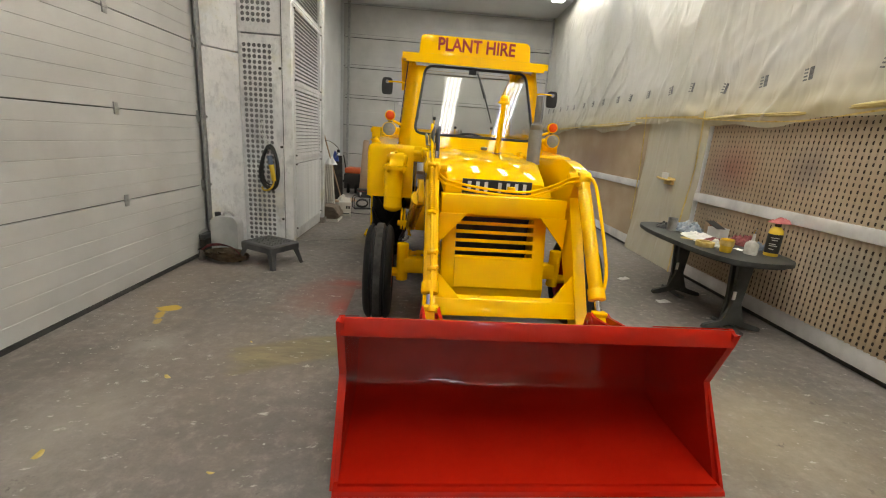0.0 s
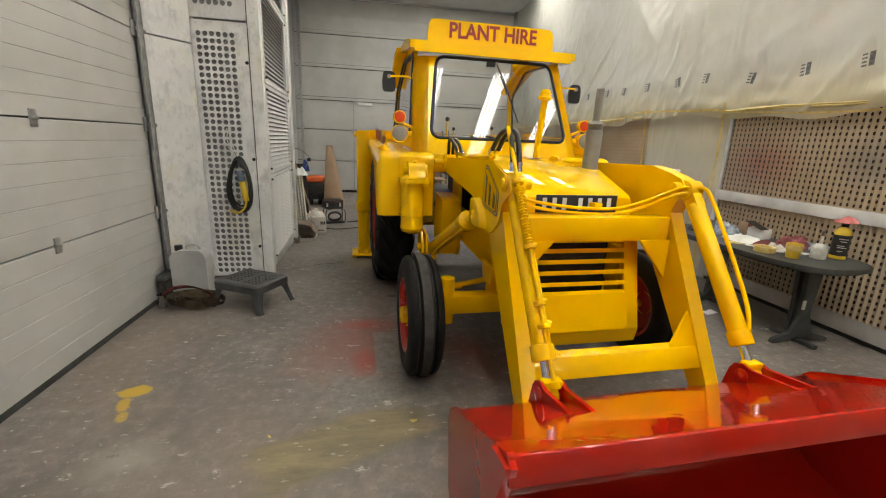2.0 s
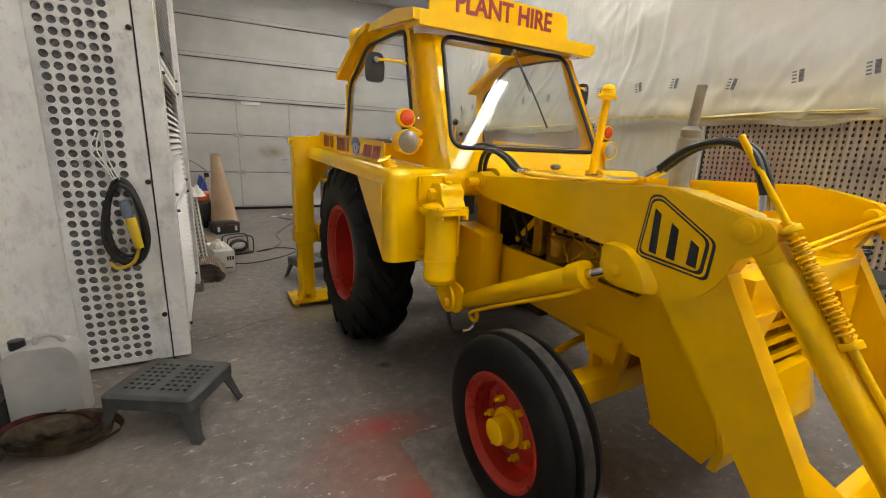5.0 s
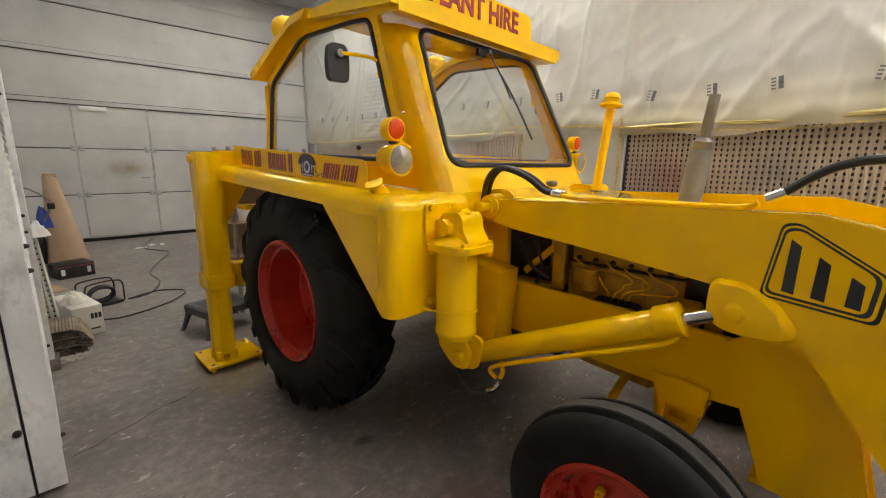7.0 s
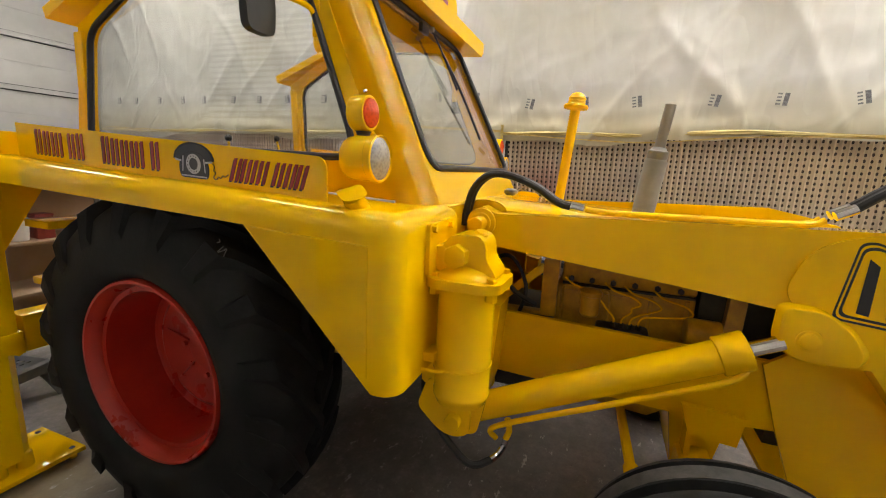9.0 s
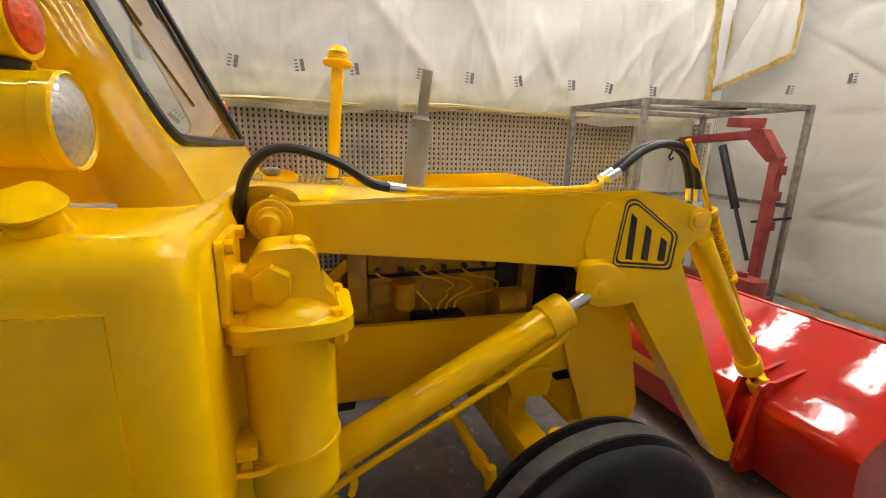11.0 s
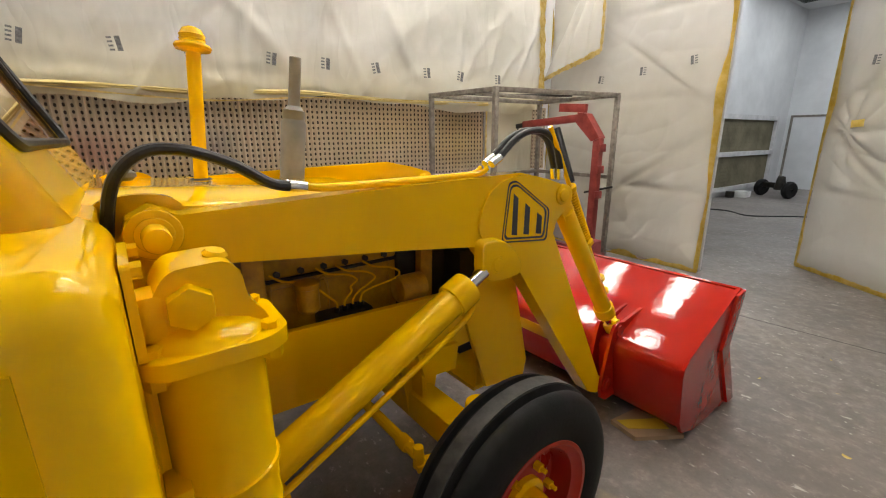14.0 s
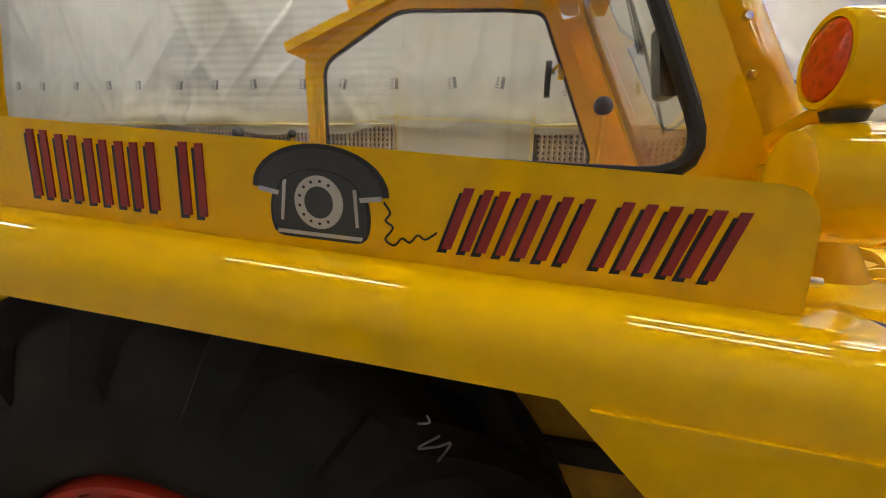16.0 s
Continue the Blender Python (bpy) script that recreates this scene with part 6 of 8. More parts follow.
part("rear_frame", box(-1.0, 1.0, 3.30, 3.42, 0.62, 0.80), YELLOW, digger, bevel=0.008)
for s in (-1, 1):
    part("frame_rail", box(s * 0.25, s * 0.40, 2.6, 3.42, 0.62, 0.82), YELLOW, digger, bevel=0.006)
    part("cab_step", box(s * 0.62, s * 0.95, 3.10, 3.28, 0.95, 0.985), YELLOW, digger, bevel=0.004)
    part("cab_step", box(s * 0.62, s * 0.95, 3.10, 3.28, 1.22, 1.255), YELLOW, digger, bevel=0.004)


# ---------------- ceiling lights ----------------
def strip_light(m):
    light = thing("strip_light", "white ceiling light tray with four lit tubes", "strip light", m, "ceiling strip lights")
    part("tray", prism([(-0.16, -0.075), (-0.15, -0.075), (-0.12, 0.0), (0.12, 0.0), (0.15, -0.075), (0.16, -0.075), (0.13, 0.02), (-0.13, 0.02)], "y", -0.96, 0.96), WHITE_PLASTIC, light)
    for y in (-0.96, 0.95):
        part("end_plate", box(-0.15, 0.15, y, y + 0.01, -0.075, 0.0), WHITE_PLASTIC, light)
    for x in (-0.105, -0.035, 0.035, 0.105):
        part("tube", rod((x, -0.93, -0.045), (x, 0.93, -0.045), 0.019, None, None, 14), TUBE, light, "lit fluorescent tube")
    return light


first = None
for x in (0.98, 2.14, 3.27, 4.42):
    for y in (1.25, 3.6, 7.7, 11.9):
        m = pose(x, y, TOP - 0.02)
        if first is None:
            first = strip_light(m)
        else:
            copy_thing(first, m)


# ---------------- extract grilles on the right wall ----------------
def pleated_grille(y0, y1, z0, z1, x=4.93, pitch=0.052, row=0.054, paper=None):
    """Pleated paper filter behind a frame: upright ridges with rows of dark openings in the valleys."""
    g = thing("extract_grille", "pleated brown paper extract filter with rows of dark holes", "extract grille")
    n = int((y1 - y0) / pitch)
    prof = []
    for i in range(n):
        a = y0 + i * pitch
        prof += [(x, a), (x - 0.016, a + pitch * 0.22), (x - 0.02, a + pitch * 0.34), (x - 0.016, a + pitch * 0.46), (x, a + pitch * 0.68)]
    prof += [(x, y0 + n * pitch), (x + 0.03, y0 + n * pitch), (x + 0.03, y0)]
    part("pleats", prism(prof, "z", z0, z1), paper or FILTER_PAPER, g, "pleated brown paper", angle=50)
    bm = bmesh.new()
    rows = int((z1 - z0) / row)
    for i in range(n):
        a = y0 + (i + 0.84) * pitch
        for k in range(rows):
            z = z0 + (k + 0.5 + 0.06 * ((i * 7 + k * 3) % 5 - 2) * 0.5) * row
            vs = [bm.verts.new((x - 0.0015, a + 0.0125 * math.cos(t) * (1.0 if k % 2 else 0.9), z + 0.017 * math.sin(t))) for t in (0.5, 1.57, 2.64, 3.7, 4.71, 5.73)]
            bm.faces.new(vs)
    ob = part("hole", bm, HOLE, g, "rows of dark openings")
    ob["kind"] = "stuff"
    return g


HOLE = surface("dark_opening", (0.02, 0.014, 0.01), (0.05, 0.035, 0.025), 30.0, 0.9)


def filter_paper():
    m, nt, b = nodes_of("pleated_filter_paper_sprayed")
    big = noise_tex(nt, 0.7, 4.0, 0.6)
    fine = noise_tex(nt, 30.0, 4.0, 0.6)
    base = ramp_between(nt, big, (0.36, 0.27, 0.175), (0.50, 0.41, 0.30), 0.35, 0.65)
    tc = nt.nodes.new("ShaderNodeTexCoord")
    for cy, cz, ry, rz, col, amount in ((6.0, 1.45, 0.5, 0.32, (0.30, 0.06, 0.05), 0.6), (5.0, 1.5, 0.3, 0.25, (0.10, 0.10, 0.12), 0.55), (4.35, 0.75, 0.5, 0.3, (0.16, 0.2, 0.2), 0.5), (6.2, 1.2, 0.5, 0.8, (0.2, 0.19, 0.18), 0.45), (3.0, 1.7, 1.2, 0.5, (0.5, 0.36, 0.12), 0.35), (10.0, 1.4, 1.6, 0.6, (0.22, 0.14, 0.11), 0.6), (2.1, 1.5, 0.6, 0.5, (0.45, 0.33, 0.08), 0.5)):
        mp = nt.nodes.new("ShaderNodeMapping")
        mp.vector_type = "TEXTURE"
        mp.inputs["Location"].default_value = (0, cy, cz)
        mp.inputs["Scale"].default_value = (1e3, ry, rz)
        nt.links.new(tc.outputs["Object"], mp.inputs[0])
        gr = nt.nodes.new("ShaderNodeTexGradient")
        gr.gradient_type = "SPHERICAL"
        nt.links.new(mp.outputs[0], gr.inputs[0])
        mul = nt.nodes.new("ShaderNodeMath")
        mul.operation = "MULTIPLY"
        nt.links.new(gr.outputs["Fac"], mul.inputs[0])
        mul.inputs[1].default_value = amount
        base = mix_colour(nt, mul.outputs[0], base, col)
    nt.links.new(base, b.inputs["Base Color"])
    b.inputs["Roughness"].default_value = 0.9
    bump(nt, b, fine, 0.2, 0.004)
    return m


FILTER_PAPER = filter_paper()
for y0, y1 in ((1.72, 6.48), (8.0, 14.3), (0.5, 0.78)):
    pleated_grille(y0, y1, 1.11, 1.99)
    if y0 > 1:
        pleated_grille(y0, y1, 0.2, 1.0)
for y0, y1 in ((1.68, 6.50), (7.98, 14.3)):
    bm = box(4.895, 4.96, y0, y1, 1.0, 1.11)
    structure("grille_rail", bm, WHITE_PANEL, "white painted rail between the filters", bevel=0.004)
    structure("grille_skirting", box(4.93, 5.05, y0, y1, 0.05, 0.2), WHITE_PANEL, "white painted steel skirting", bevel=0.004)
    structure("grille_gap", box(4.97, 5.05, y0, y1, 0.0, 0.05), DOOR_JOINT)
    structure("grille_backing", box(4.97, 5.06, y0, y1, 0.2, 2.1), DOOR_JOINT)
structure("pier", box(4.95, 5.06, 6.5, 7.98, 0, 2.15), WHITE_WALL)
structure("pier_front", box(4.95, 5.06, 0.78, 1.68, 0, 2.15), WHITE_WALL)


def hung_sheet(name, label, y0, y1, z0, z1, x, seed, fold=0.02):
    """A taut sheet taped over a doorway, with slanting creases."""
    def place(s, t):
        y, z = y0 + (y1 - y0) * s, z0 + (z1 - z0) * t
        w = noise.noise((y * 2.0, z * 1.2, seed)) + 0.6 * noise.noise((y * 6 + z * 2, z * 2.5, seed + 5))
        flare = 0.22 * (1 - t) ** 3
        return (x - fold * w - 0.01 - flare * 0.3, y, z)
    ob = part(name, sheet(40, 60, place), PLASTIC, None, label, angle=180)
    return tagged(ob, label, "plastic sheet")


hung_sheet("door_sheet", "yellowed polythene sheet taped over a side door", 6.5, 7.96, 0.02, 2.16, 4.92, 2.0)
hung_sheet("door_sheet", "yellowed polythene sheet taped over a side door", 0.8, 1.7, 0.02, 2.1, 4.92, 5.0)
handle = thing("side_door_handle", "taped-over door handle with yellow tape", "door handle")
part("lever", tube([(4.87, 6.95, 1.22), (4.84, 7.1, 1.2), (4.84, 7.35, 1.22)], 0.015), TAPE_YELLOW, handle)
part("plate", box(4.86, 4.9, 7.0, 7.2, 1.14, 1.24), TAPE_YELLOW, handle, bevel=0.01)
part("torn_sheet", box(4.855, 4.88, 7.12, 7.28, 1.2, 1.3), WHITE_PLASTIC, handle, bevel=0.01)


def tape_line(points, w, name="masking_tape", label="strip of yellow masking tape along the sheet edge", normal=(-1, 0, 0), wobble=0.01, seed=1):
    rnd = random.Random(seed)
    bm = bmesh.new()
    path = smooth_path(points, 10)
    nrm = Vector(normal)
    prev = None
    for i, p in enumerate(path):
        d = (path[min(i + 1, len(path) - 1)] - path[max(i - 1, 0)]).normalized()
        s = d.cross(nrm).normalized()
        k = w * (0.5 + rnd.uniform(-0.12, 0.25))
        o = nrm * rnd.uniform(0, wobble * 0.5)
        a, b = bm.verts.new(p + s * k + o), bm.verts.new(p - s * k + o)
        if prev:
            bm.faces.new((prev[0], a, b, prev[1]))
        prev = (a, b)
    bmesh.ops.solidify(bm, geom=bm.faces[:], thickness=0.002)
    ob = part(name, bm, TAPE_YELLOW, None, label)
    return tagged(ob, label, "masking tape")


tape_line([(4.80, 6.50, 2.08), (4.84, 6.52, 1.4), (4.82, 6.55, 0.8), (4.74, 6.45, 0.06)], 0.026, seed=2)
tape_line([(4.80, 7.94, 2.12), (4.84, 7.93, 1.4), (4.84, 7.9, 0.5)], 0.026, seed=3)
tape_line([(4.72, 8.1, 2.06), (4.72, 7.2, 2.03), (4.73, 6.5, 2.0)], 0.02, seed=4)
tape_line([(4.72, 6.5, 1.99), (4.72, 5.9, 1.94), (4.72, 5.0, 1.9), (4.73, 4.2, 1.96), (4.73, 3.2, 1.98), (4.74, 1.8, 2.0)], 0.012, seed=5)
tape_line([(4.72, 14.3, 2.05), (4.72, 12.0, 1.98), (4.72, 10.0, 2.0), (4.72, 8.1, 2.02)], 0.012, seed=9)
tape_line([(4.79, 0.8, 4.9), (4.79, 0.82, 3.4), (4.77, 0.8, 2.6), (4.78, 0.78, 2.0)], 0.09, seed=6)
tape_line([(4.86, 1.72, 2.05), (4.87, 1.72, 1.2), (4.87, 1.72, 0.3)], 0.03, seed=7)


INK = surface("worn_grey_ink", (0.06, 0.06, 0.065), (0.17, 0.17, 0.17), 60.0, 0.6)


def printed_mark(m):
    """A printed mark on the sheet: a striped block and a column of short bars."""
    mark = thing("tape_print", "black printed mark on the polythene sheet", "printed mark", m, "printed marks on the sheet")
    part("stripe_block", box(-0.005, 0.0, -0.048, -0.012, -0.055, 0.055), INK, mark)
    for k in range(4):
        z = -0.045 + k * 0.03
        part("print_bar", box(-0.005, 0.0, 0.006, 0.04, z - 0.0065, z + 0.0065), INK, mark)
    return mark


mark = None
marks = [(4.855 - 0.05, 1.62 + 0.575 * k, 2.3 + 0.009 * k * (k > 8), 0) for k in range(22)]
for i, (x, y, z, r) in enumerate(marks):
    y += 0.05 * math.sin(i * 2.3)
    tilt = (12 * math.sin(i * 1.7), 0, 0)
    m = pose(4.775, y, z, tilt[0], 4, 0)
    if mark is None:
        mark = printed_mark(m)
    else:
        copy_thing(mark, m)

# ---------------- front doors wrapped in sheet ----------------


def leaf(m, width, height, seed, label, swags=0.0, bare=()):
    """A door leaf: white boards, a brace frame, and a loose sheet taped over all of it. Its hinge is at the origin.
    swags: how deep the sheet hangs in bowed folds; bare: (height, width) steps where the sheet leaves the hinge side bare."""
    d = thing("sheeted_door", label, "sheeted door", m)
    part("board", box(0, width, -0.07, -0.03, 0.02, height), WHITE_WALL, d)
    for z in (0.10, 0.95, 2.03, 3.0, 4.0, height - 0.1):
        part("cross_bar", box(0.03, width - 0.03, -0.03, -0.002, z - 0.014, z + 0.014), FRAME_STEEL, d)
    for z0, z1 in ((1.86, 3.55), (1.66, 0.06)):
        part("brace", beam((width - 0.04, -0.018, z0), (0.08, -0.018, z1), 0.034, 0.032, None, (0, 1, 0)), FRAME_STEEL, d)
    braces = [((width - 0.04, 1.86), (0.08, 3.55)), ((width - 0.04, 1.66), (0.08, 0.06)), ((0.0, 2.03), (width, 2.03)), ((0.0, 0.95), (width, 0.95)), ((0.0, 3.0), (width, 3.0))]
    rnd = random.Random(seed)

    def start(z):
        """Where the sheet begins, measured from the hinge."""
        for (za, xa), (zb, xb) in zip(bare, bare[1:]):
            if za <= z <= zb:
                return xa + (xb - xa) * (z - za) / (zb - za)
        return 0.0

    def ridge(q):
        """Rounded folds with narrow valleys."""
        return abs(math.sin(q)) ** 0.7 - 0.6

    def place(s, t):
        z = 0.03 + (height - 0.05) * t
        x0 = start(z) + (0.02 * noise.noise((z * 3, 0.0, seed)) if bare else 0.0)
        x = x0 + (width - x0) * s
        n1 = noise.noise((x * 0.9, z * 0.7, seed))
        n2 = noise.noise((x * 2.3 + z, z * 1.9 - x, seed + 3))
        u = x / width
        bow = z + 0.42 * (1 - (2 * u - 1) ** 2) + 0.16 * n1
        hang = math.exp(-((z - 1.35) / 0.42) ** 2) * swags
        lift = hang * 0.05 * ridge(bow * 11.0 + 1.3 * n2) * (0.6 + 0.7 * n1)
        # folds that fan out from the taped patch near the free edge
        dx, dz = x - (width - 0.32), z - 1.62
        far, turn = math.hypot(dx, dz), math.atan2(dz, dx)
        lift += max(0.0, swags - 0.4) * 0.05 * ridge(turn * 4.5 + n1 * 3.5 + far * 2) * math.exp(-((far - 0.28) / 0.34) ** 2)
        # slanting drags between the braces
        lift += 0.018 * ridge(3.2 * (x * 0.75 + z) + 2.6 * n1) * (0.4 + 0.6 * abs(n2)) + 0.011 * ridge(5.1 * (x * 0.9 - z) + 3.0 * n2) * (0.5 + n1)
        lift += 0.03 * n1 + 0.012 * n2 + 0.004 * noise.noise((x * 7, z * 7, seed + 9))
        # drawn tight over the braces and bars
        near = 9.0
        for (xa, za), (xb, zb) in braces:
            run = math.hypot(xb - xa, zb - za)
            near = min(near, abs((xb - xa) * (z - za) - (zb - za) * (x - xa)) / run)
        tight = math.exp(-(near / 0.05) ** 2)
        edge = min(1.0, 9 * min(s, 1 - s, t * 2))
        return (x, 0.004 + edge * (max(0.0, 0.026 + lift) * (1 - 0.7 * tight) + 0.010 * tight), z)
    part("sheet", sheet(int(width * 60), 330, place), PLASTIC_THIN, d, "creased milky polythene", angle=180)
    # torn yellow tape along both uprights and the foot
    for side in ("hinge", "free", "foot"):
        bm, prev = bmesh.new(), None
        for i in range(61):
            t = i / 60
            k = max(0.12, 0.5 + 0.75 * noise.noise((t * 9, seed, 2.0)) + 0.2 * rnd.random())
            z = 0.02 + (height - 0.02) * t
            if side == "hinge":
                pts = [(start(z) - 0.006, 0.03, z), (start(z) + 0.055 * k, 0.037, z)]
            elif side == "free":
                k += 0.8 * math.exp(-((z - 2.0) / 0.45) ** 2)
                pts = [(width + 0.008, 0.03, z), (width - 0.055 * k, 0.037, z)]
            else:
                pts = [(width * t, 0.03, 0.0), (width * t, 0.037, 0.09 * k)]
            row = [bm.verts.new(p) for p in pts]
            if prev:
                bm.faces.new((prev[0], prev[1], row[1], row[0]))
            prev = row
        bmesh.ops.solidify(bm, geom=bm.faces[:], thickness=0.003)
        part("edge_tape", bm, TAPE_BRIGHT, d, "torn yellow masking tape")
    return d


H = 4.95
a = leaf(pose(5.0, 0.36, 0, 0, 0, 180) @ Matrix.Diagonal((1, -1, 1, 1)), 2.46, H, 11, "tall door leaf wrapped in creased milky polythene, standing closed", 0.35)
ang = math.degrees(math.atan2(-0.93 - 0.34, 1.96 - 0.12))
b = leaf(pose(0.12, 0.34, 0, 0, 0, ang), 2.24, H, 23, "tall door leaf wrapped in creased milky polythene, standing open", 1.0, ((0.0, 0.0), (1.5, 0.05), (1.7, 0.11), (2.1, 0.29), (2.9, 0.53), (4.95, 0.75)))
part("tape_patch", beam((1.75, 0.06, 1.70), (1.89, 0.06, 1.69), 0.006, 0.075, None, (0, 0, 1)), TAPE_BRIGHT, b, "patch of yellow tape", bevel=0.002)
hang = tape_line([(0.46, 0.06, 3.0), (0.55, 0.075, 2.75), (0.60, 0.085, 2.5), (0.53, 0.075, 2.32), (0.49, 0.07, 2.17)], 0.045, "hanging_tape", "loose strip of yellow tape", (0, 1, 0), 0.01, 41)
hang.parent = b
del hang["category"]
for x, z in ((4.05, 2.30), (3.47, 2.34), (2.88, 2.39)):
    copy_thing(mark, pose(x, 0.43, z, 0, 0, 90) @ pose(0, 0, 0, 10 * math.sin(x * 9), 0, 0) @ Matrix.Scale(0.85, 4))
for k, z in ((0.37, 1.96), (0.69, 2.09), (1.24, 2.20), (1.78, 2.31)):
    p = Vector((0.12, 0.34, 0)) + Vector((math.cos(radians(ang)), math.sin(radians(ang)), 0)) * k + Vector((-math.sin(radians(ang)), math.cos(radians(ang)), 0)) * 0.055
    copy_thing(mark, pose(p.x, p.y, z, 0, 0, 90 + ang) @ pose(0, 0, 0, 14 * math.sin(k * 9), 0, 0) @ Matrix.Scale(0.85, 4))
# loose corner of sheet that hangs between wall and door
def corner_sheet(s, t):
    """A corner of sheet gathered upwards to a point, with its hem slanting."""
    hem = 2.38 + 0.24 * s + 0.02 * math.sin(14 * s)
    fold = 0.035 * (abs(math.sin(9 * s + 1.5 * t)) - 0.5) * (1 - 0.5 * t) + 0.02 * noise.noise((s * 4, t * 4, 1.0))
    return (4.96 - (0.99 - 1.0 * (1 - s) * (1 - 0.88 * t)), 0.56 + fold, hem + (3.75 - hem) * t)


bm = sheet(48, 30, corner_sheet)
loose = tagged(part("loose_sheet", bm, PLASTIC, None, "loose yellowed corner of polythene sheet", angle=180), "loose yellowed corner of polythene hanging by the door", "plastic sheet")
edge = tape_line([(4.95, 0.59, 2.37), (4.6, 0.60, 2.47), (4.3, 0.60, 2.54), (3.98, 0.60, 2.63)], 0.055, seed=31, normal=(0, 1, 0))
edge.parent = loose
del edge["category"]
tape_line([(3.97, 0.60, 2.62), (3.97, 0.60, 3.0), (3.99, 0.60, 3.7)], 0.035, seed=32, normal=(0, 1, 0))
structure("wall_front_right", box(4.98, 5.06, FRONT - 0.15, 0.55, 0, TOP), WHITE_WALL)
structure("wall_front_left", box(LEFT - 0.2, -0.02, FRONT - 0.1, FRONT + 0.05, 0, TOP), WHITE_WALL)
structure("door_post", box(-0.02, 0.08, FRONT - 0.1, FRONT + 0.12, 0, TOP), WHITE_PANEL, "white steel door post", bevel=0.006)
structure("door_gap", box(0.082, 0.112, FRONT - 0.06, FRONT - 0.03, 0, TOP), DOOR_JOINT)

# ---------------- the booth beyond ----------------
structure("wall_beyond_right", box(5.35, 5.5, -10.7, 0.3, 0, 5.2), WHITE_WALL)
structure("wall_beyond_far", box(-2.5, 5.5, -10.8, -10.65, 0, 5.2), WHITE_WALL)
structure("wall_beyond_left", box(-2.5, -2.35, -10.7, 0.3, 0, 5.2), WHITE_WALL)
structure("ceiling_beyond", box(-2.5, 5.5, -10.8, 0.2, 5.05, 5.2), CEILING_M, "white panelled ceiling")
structure("lintel", box(-1.3, 5.3, 0.1, 0.3, 4.96, 5.3), WHITE_WALL)
OLIVE_PAPER = surface("used_olive_filter_paper", (0.13, 0.115, 0.07), (0.22, 0.195, 0.13), 2.0, 0.9, 0, 60.0, 0.2)
pleated_grille(-9.6, -3.0, 0.25, 1.05, 5.33, 0.09, 0.09, OLIVE_PAPER)
pleated_grille(-9.6, -3.0, 1.17, 2.0, 5.33, 0.09, 0.09, OLIVE_PAPER)
fr = thing("grille_frame", "white steel frame round the far filters", "filter frame")
for z in (0.2, 1.11, 2.05):
    part("rail", box(5.26, 5.34, -9.7, -2.9, z - 0.06, z + 0.06), WHITE_PANEL, fr)
part("post", box(5.26, 5.34, -9.78, -9.64, 0, 2.11), WHITE_PANEL, fr)
for x, y in ((3.6, -4.2), (4.7, -5.6), (2.2, -5.0), (1.0, -7.0), (3.6, -8.6)):
    lamp = thing("panel_light", "bright square ceiling panel light", "ceiling light", pose(x, y, 5.05), "panel lights beyond the doors")
    part("frame", box(-0.32, 0.32, -0.65, 0.65, -0.03, 0.0), WHITE_PLASTIC, lamp, bevel=0.004)
    part("diffuser", box(-0.28, 0.28, -0.6, 0.6, -0.036, -0.03), PANEL_GLOW, lamp, "lit diffuser")
for x, y in ((4.5, -8.2), (4.9, -9.4)):
    v = thing("ceiling_vent", "grey slatted vent in the ceiling", "ceiling vent", pose(x, y, 5.05))
    part("frame", box(-0.3, 0.3, -0.3, 0.3, -0.02, 0.0), RAIL, v)
    for k in range(5):
        part("slat", beam((-0.26, -0.22 + 0.11 * k, -0.03), (0.26, -0.22 + 0.11 * k, -0.03), 0.06, 0.006), DARK_METAL, v)
far = thing("back_door", "white door leaf with a grey frame in the far wall", "door")
part("leaf", box(4.3, 5.2, -10.66, -10.62, 0, 2.1), WHITE_WALL, far)
for x in (4.28, 5.22):
    part("jamb", box(x - 0.03, x + 0.03, -10.66, -10.6, 0, 2.13), FRAME_STEEL, far)
part("head", box(4.25, 5.25, -10.66, -10.6, 2.1, 2.16), FRAME_STEEL, far)
trolley = thing("axle_trolley", "dark axle assembly on small wheels standing on the floor", "axle")
part("beam", beam((4.1, -7.9, 0.3), (4.9, -8.2, 0.3), 0.14, 0.14), DARK_METAL, trolley, bevel=0.02)
for p in ((4.15, -7.85), (4.85, -8.15)):
    part("wheel", lathe([(0.05, -0.06), (0.19, -0.07), (0.22, -0.03), (0.22, 0.03), (0.19, 0.07), (0.05, 0.06)], (p[0], p[1], 0.22), (0.9, -0.35, 0), None, 24), RUBBER, trolley)
part("gear_case", rod((4.4, -8.0, 0.2), (4.4, -8.0, 0.55), 0.14, 0.08, None, 16), DARK_METAL, trolley, bevel=0.02)
bin_ = thing("small_carton", "white carton and dark tin on the floor", "carton")
part("carton", box(4.85, 5.15, -7.5, -7.2, 0, 0.16), WHITE_PLASTIC, bin_, bevel=0.008)
tin = thing("paint_tin", "small dark tin on the floor", "tin")
part("body", rod((5.15, -7.0, 0), (5.15, -7.0, 0.16), 0.1, None, None, 20), DARK_METAL, tin, bevel=0.006)
cab_ = thing("floor_cable", "dark air hose lying on the floor", "hose")
part("hose", tube([(5.2, -4.2, 0.012), (4.3, -4.6, 0.012), (3.7, -4.3, 0.012), (3.0, -5.0, 0.012), (2.6, -4.4, 0.012)], 0.014), HOSE, cab_)


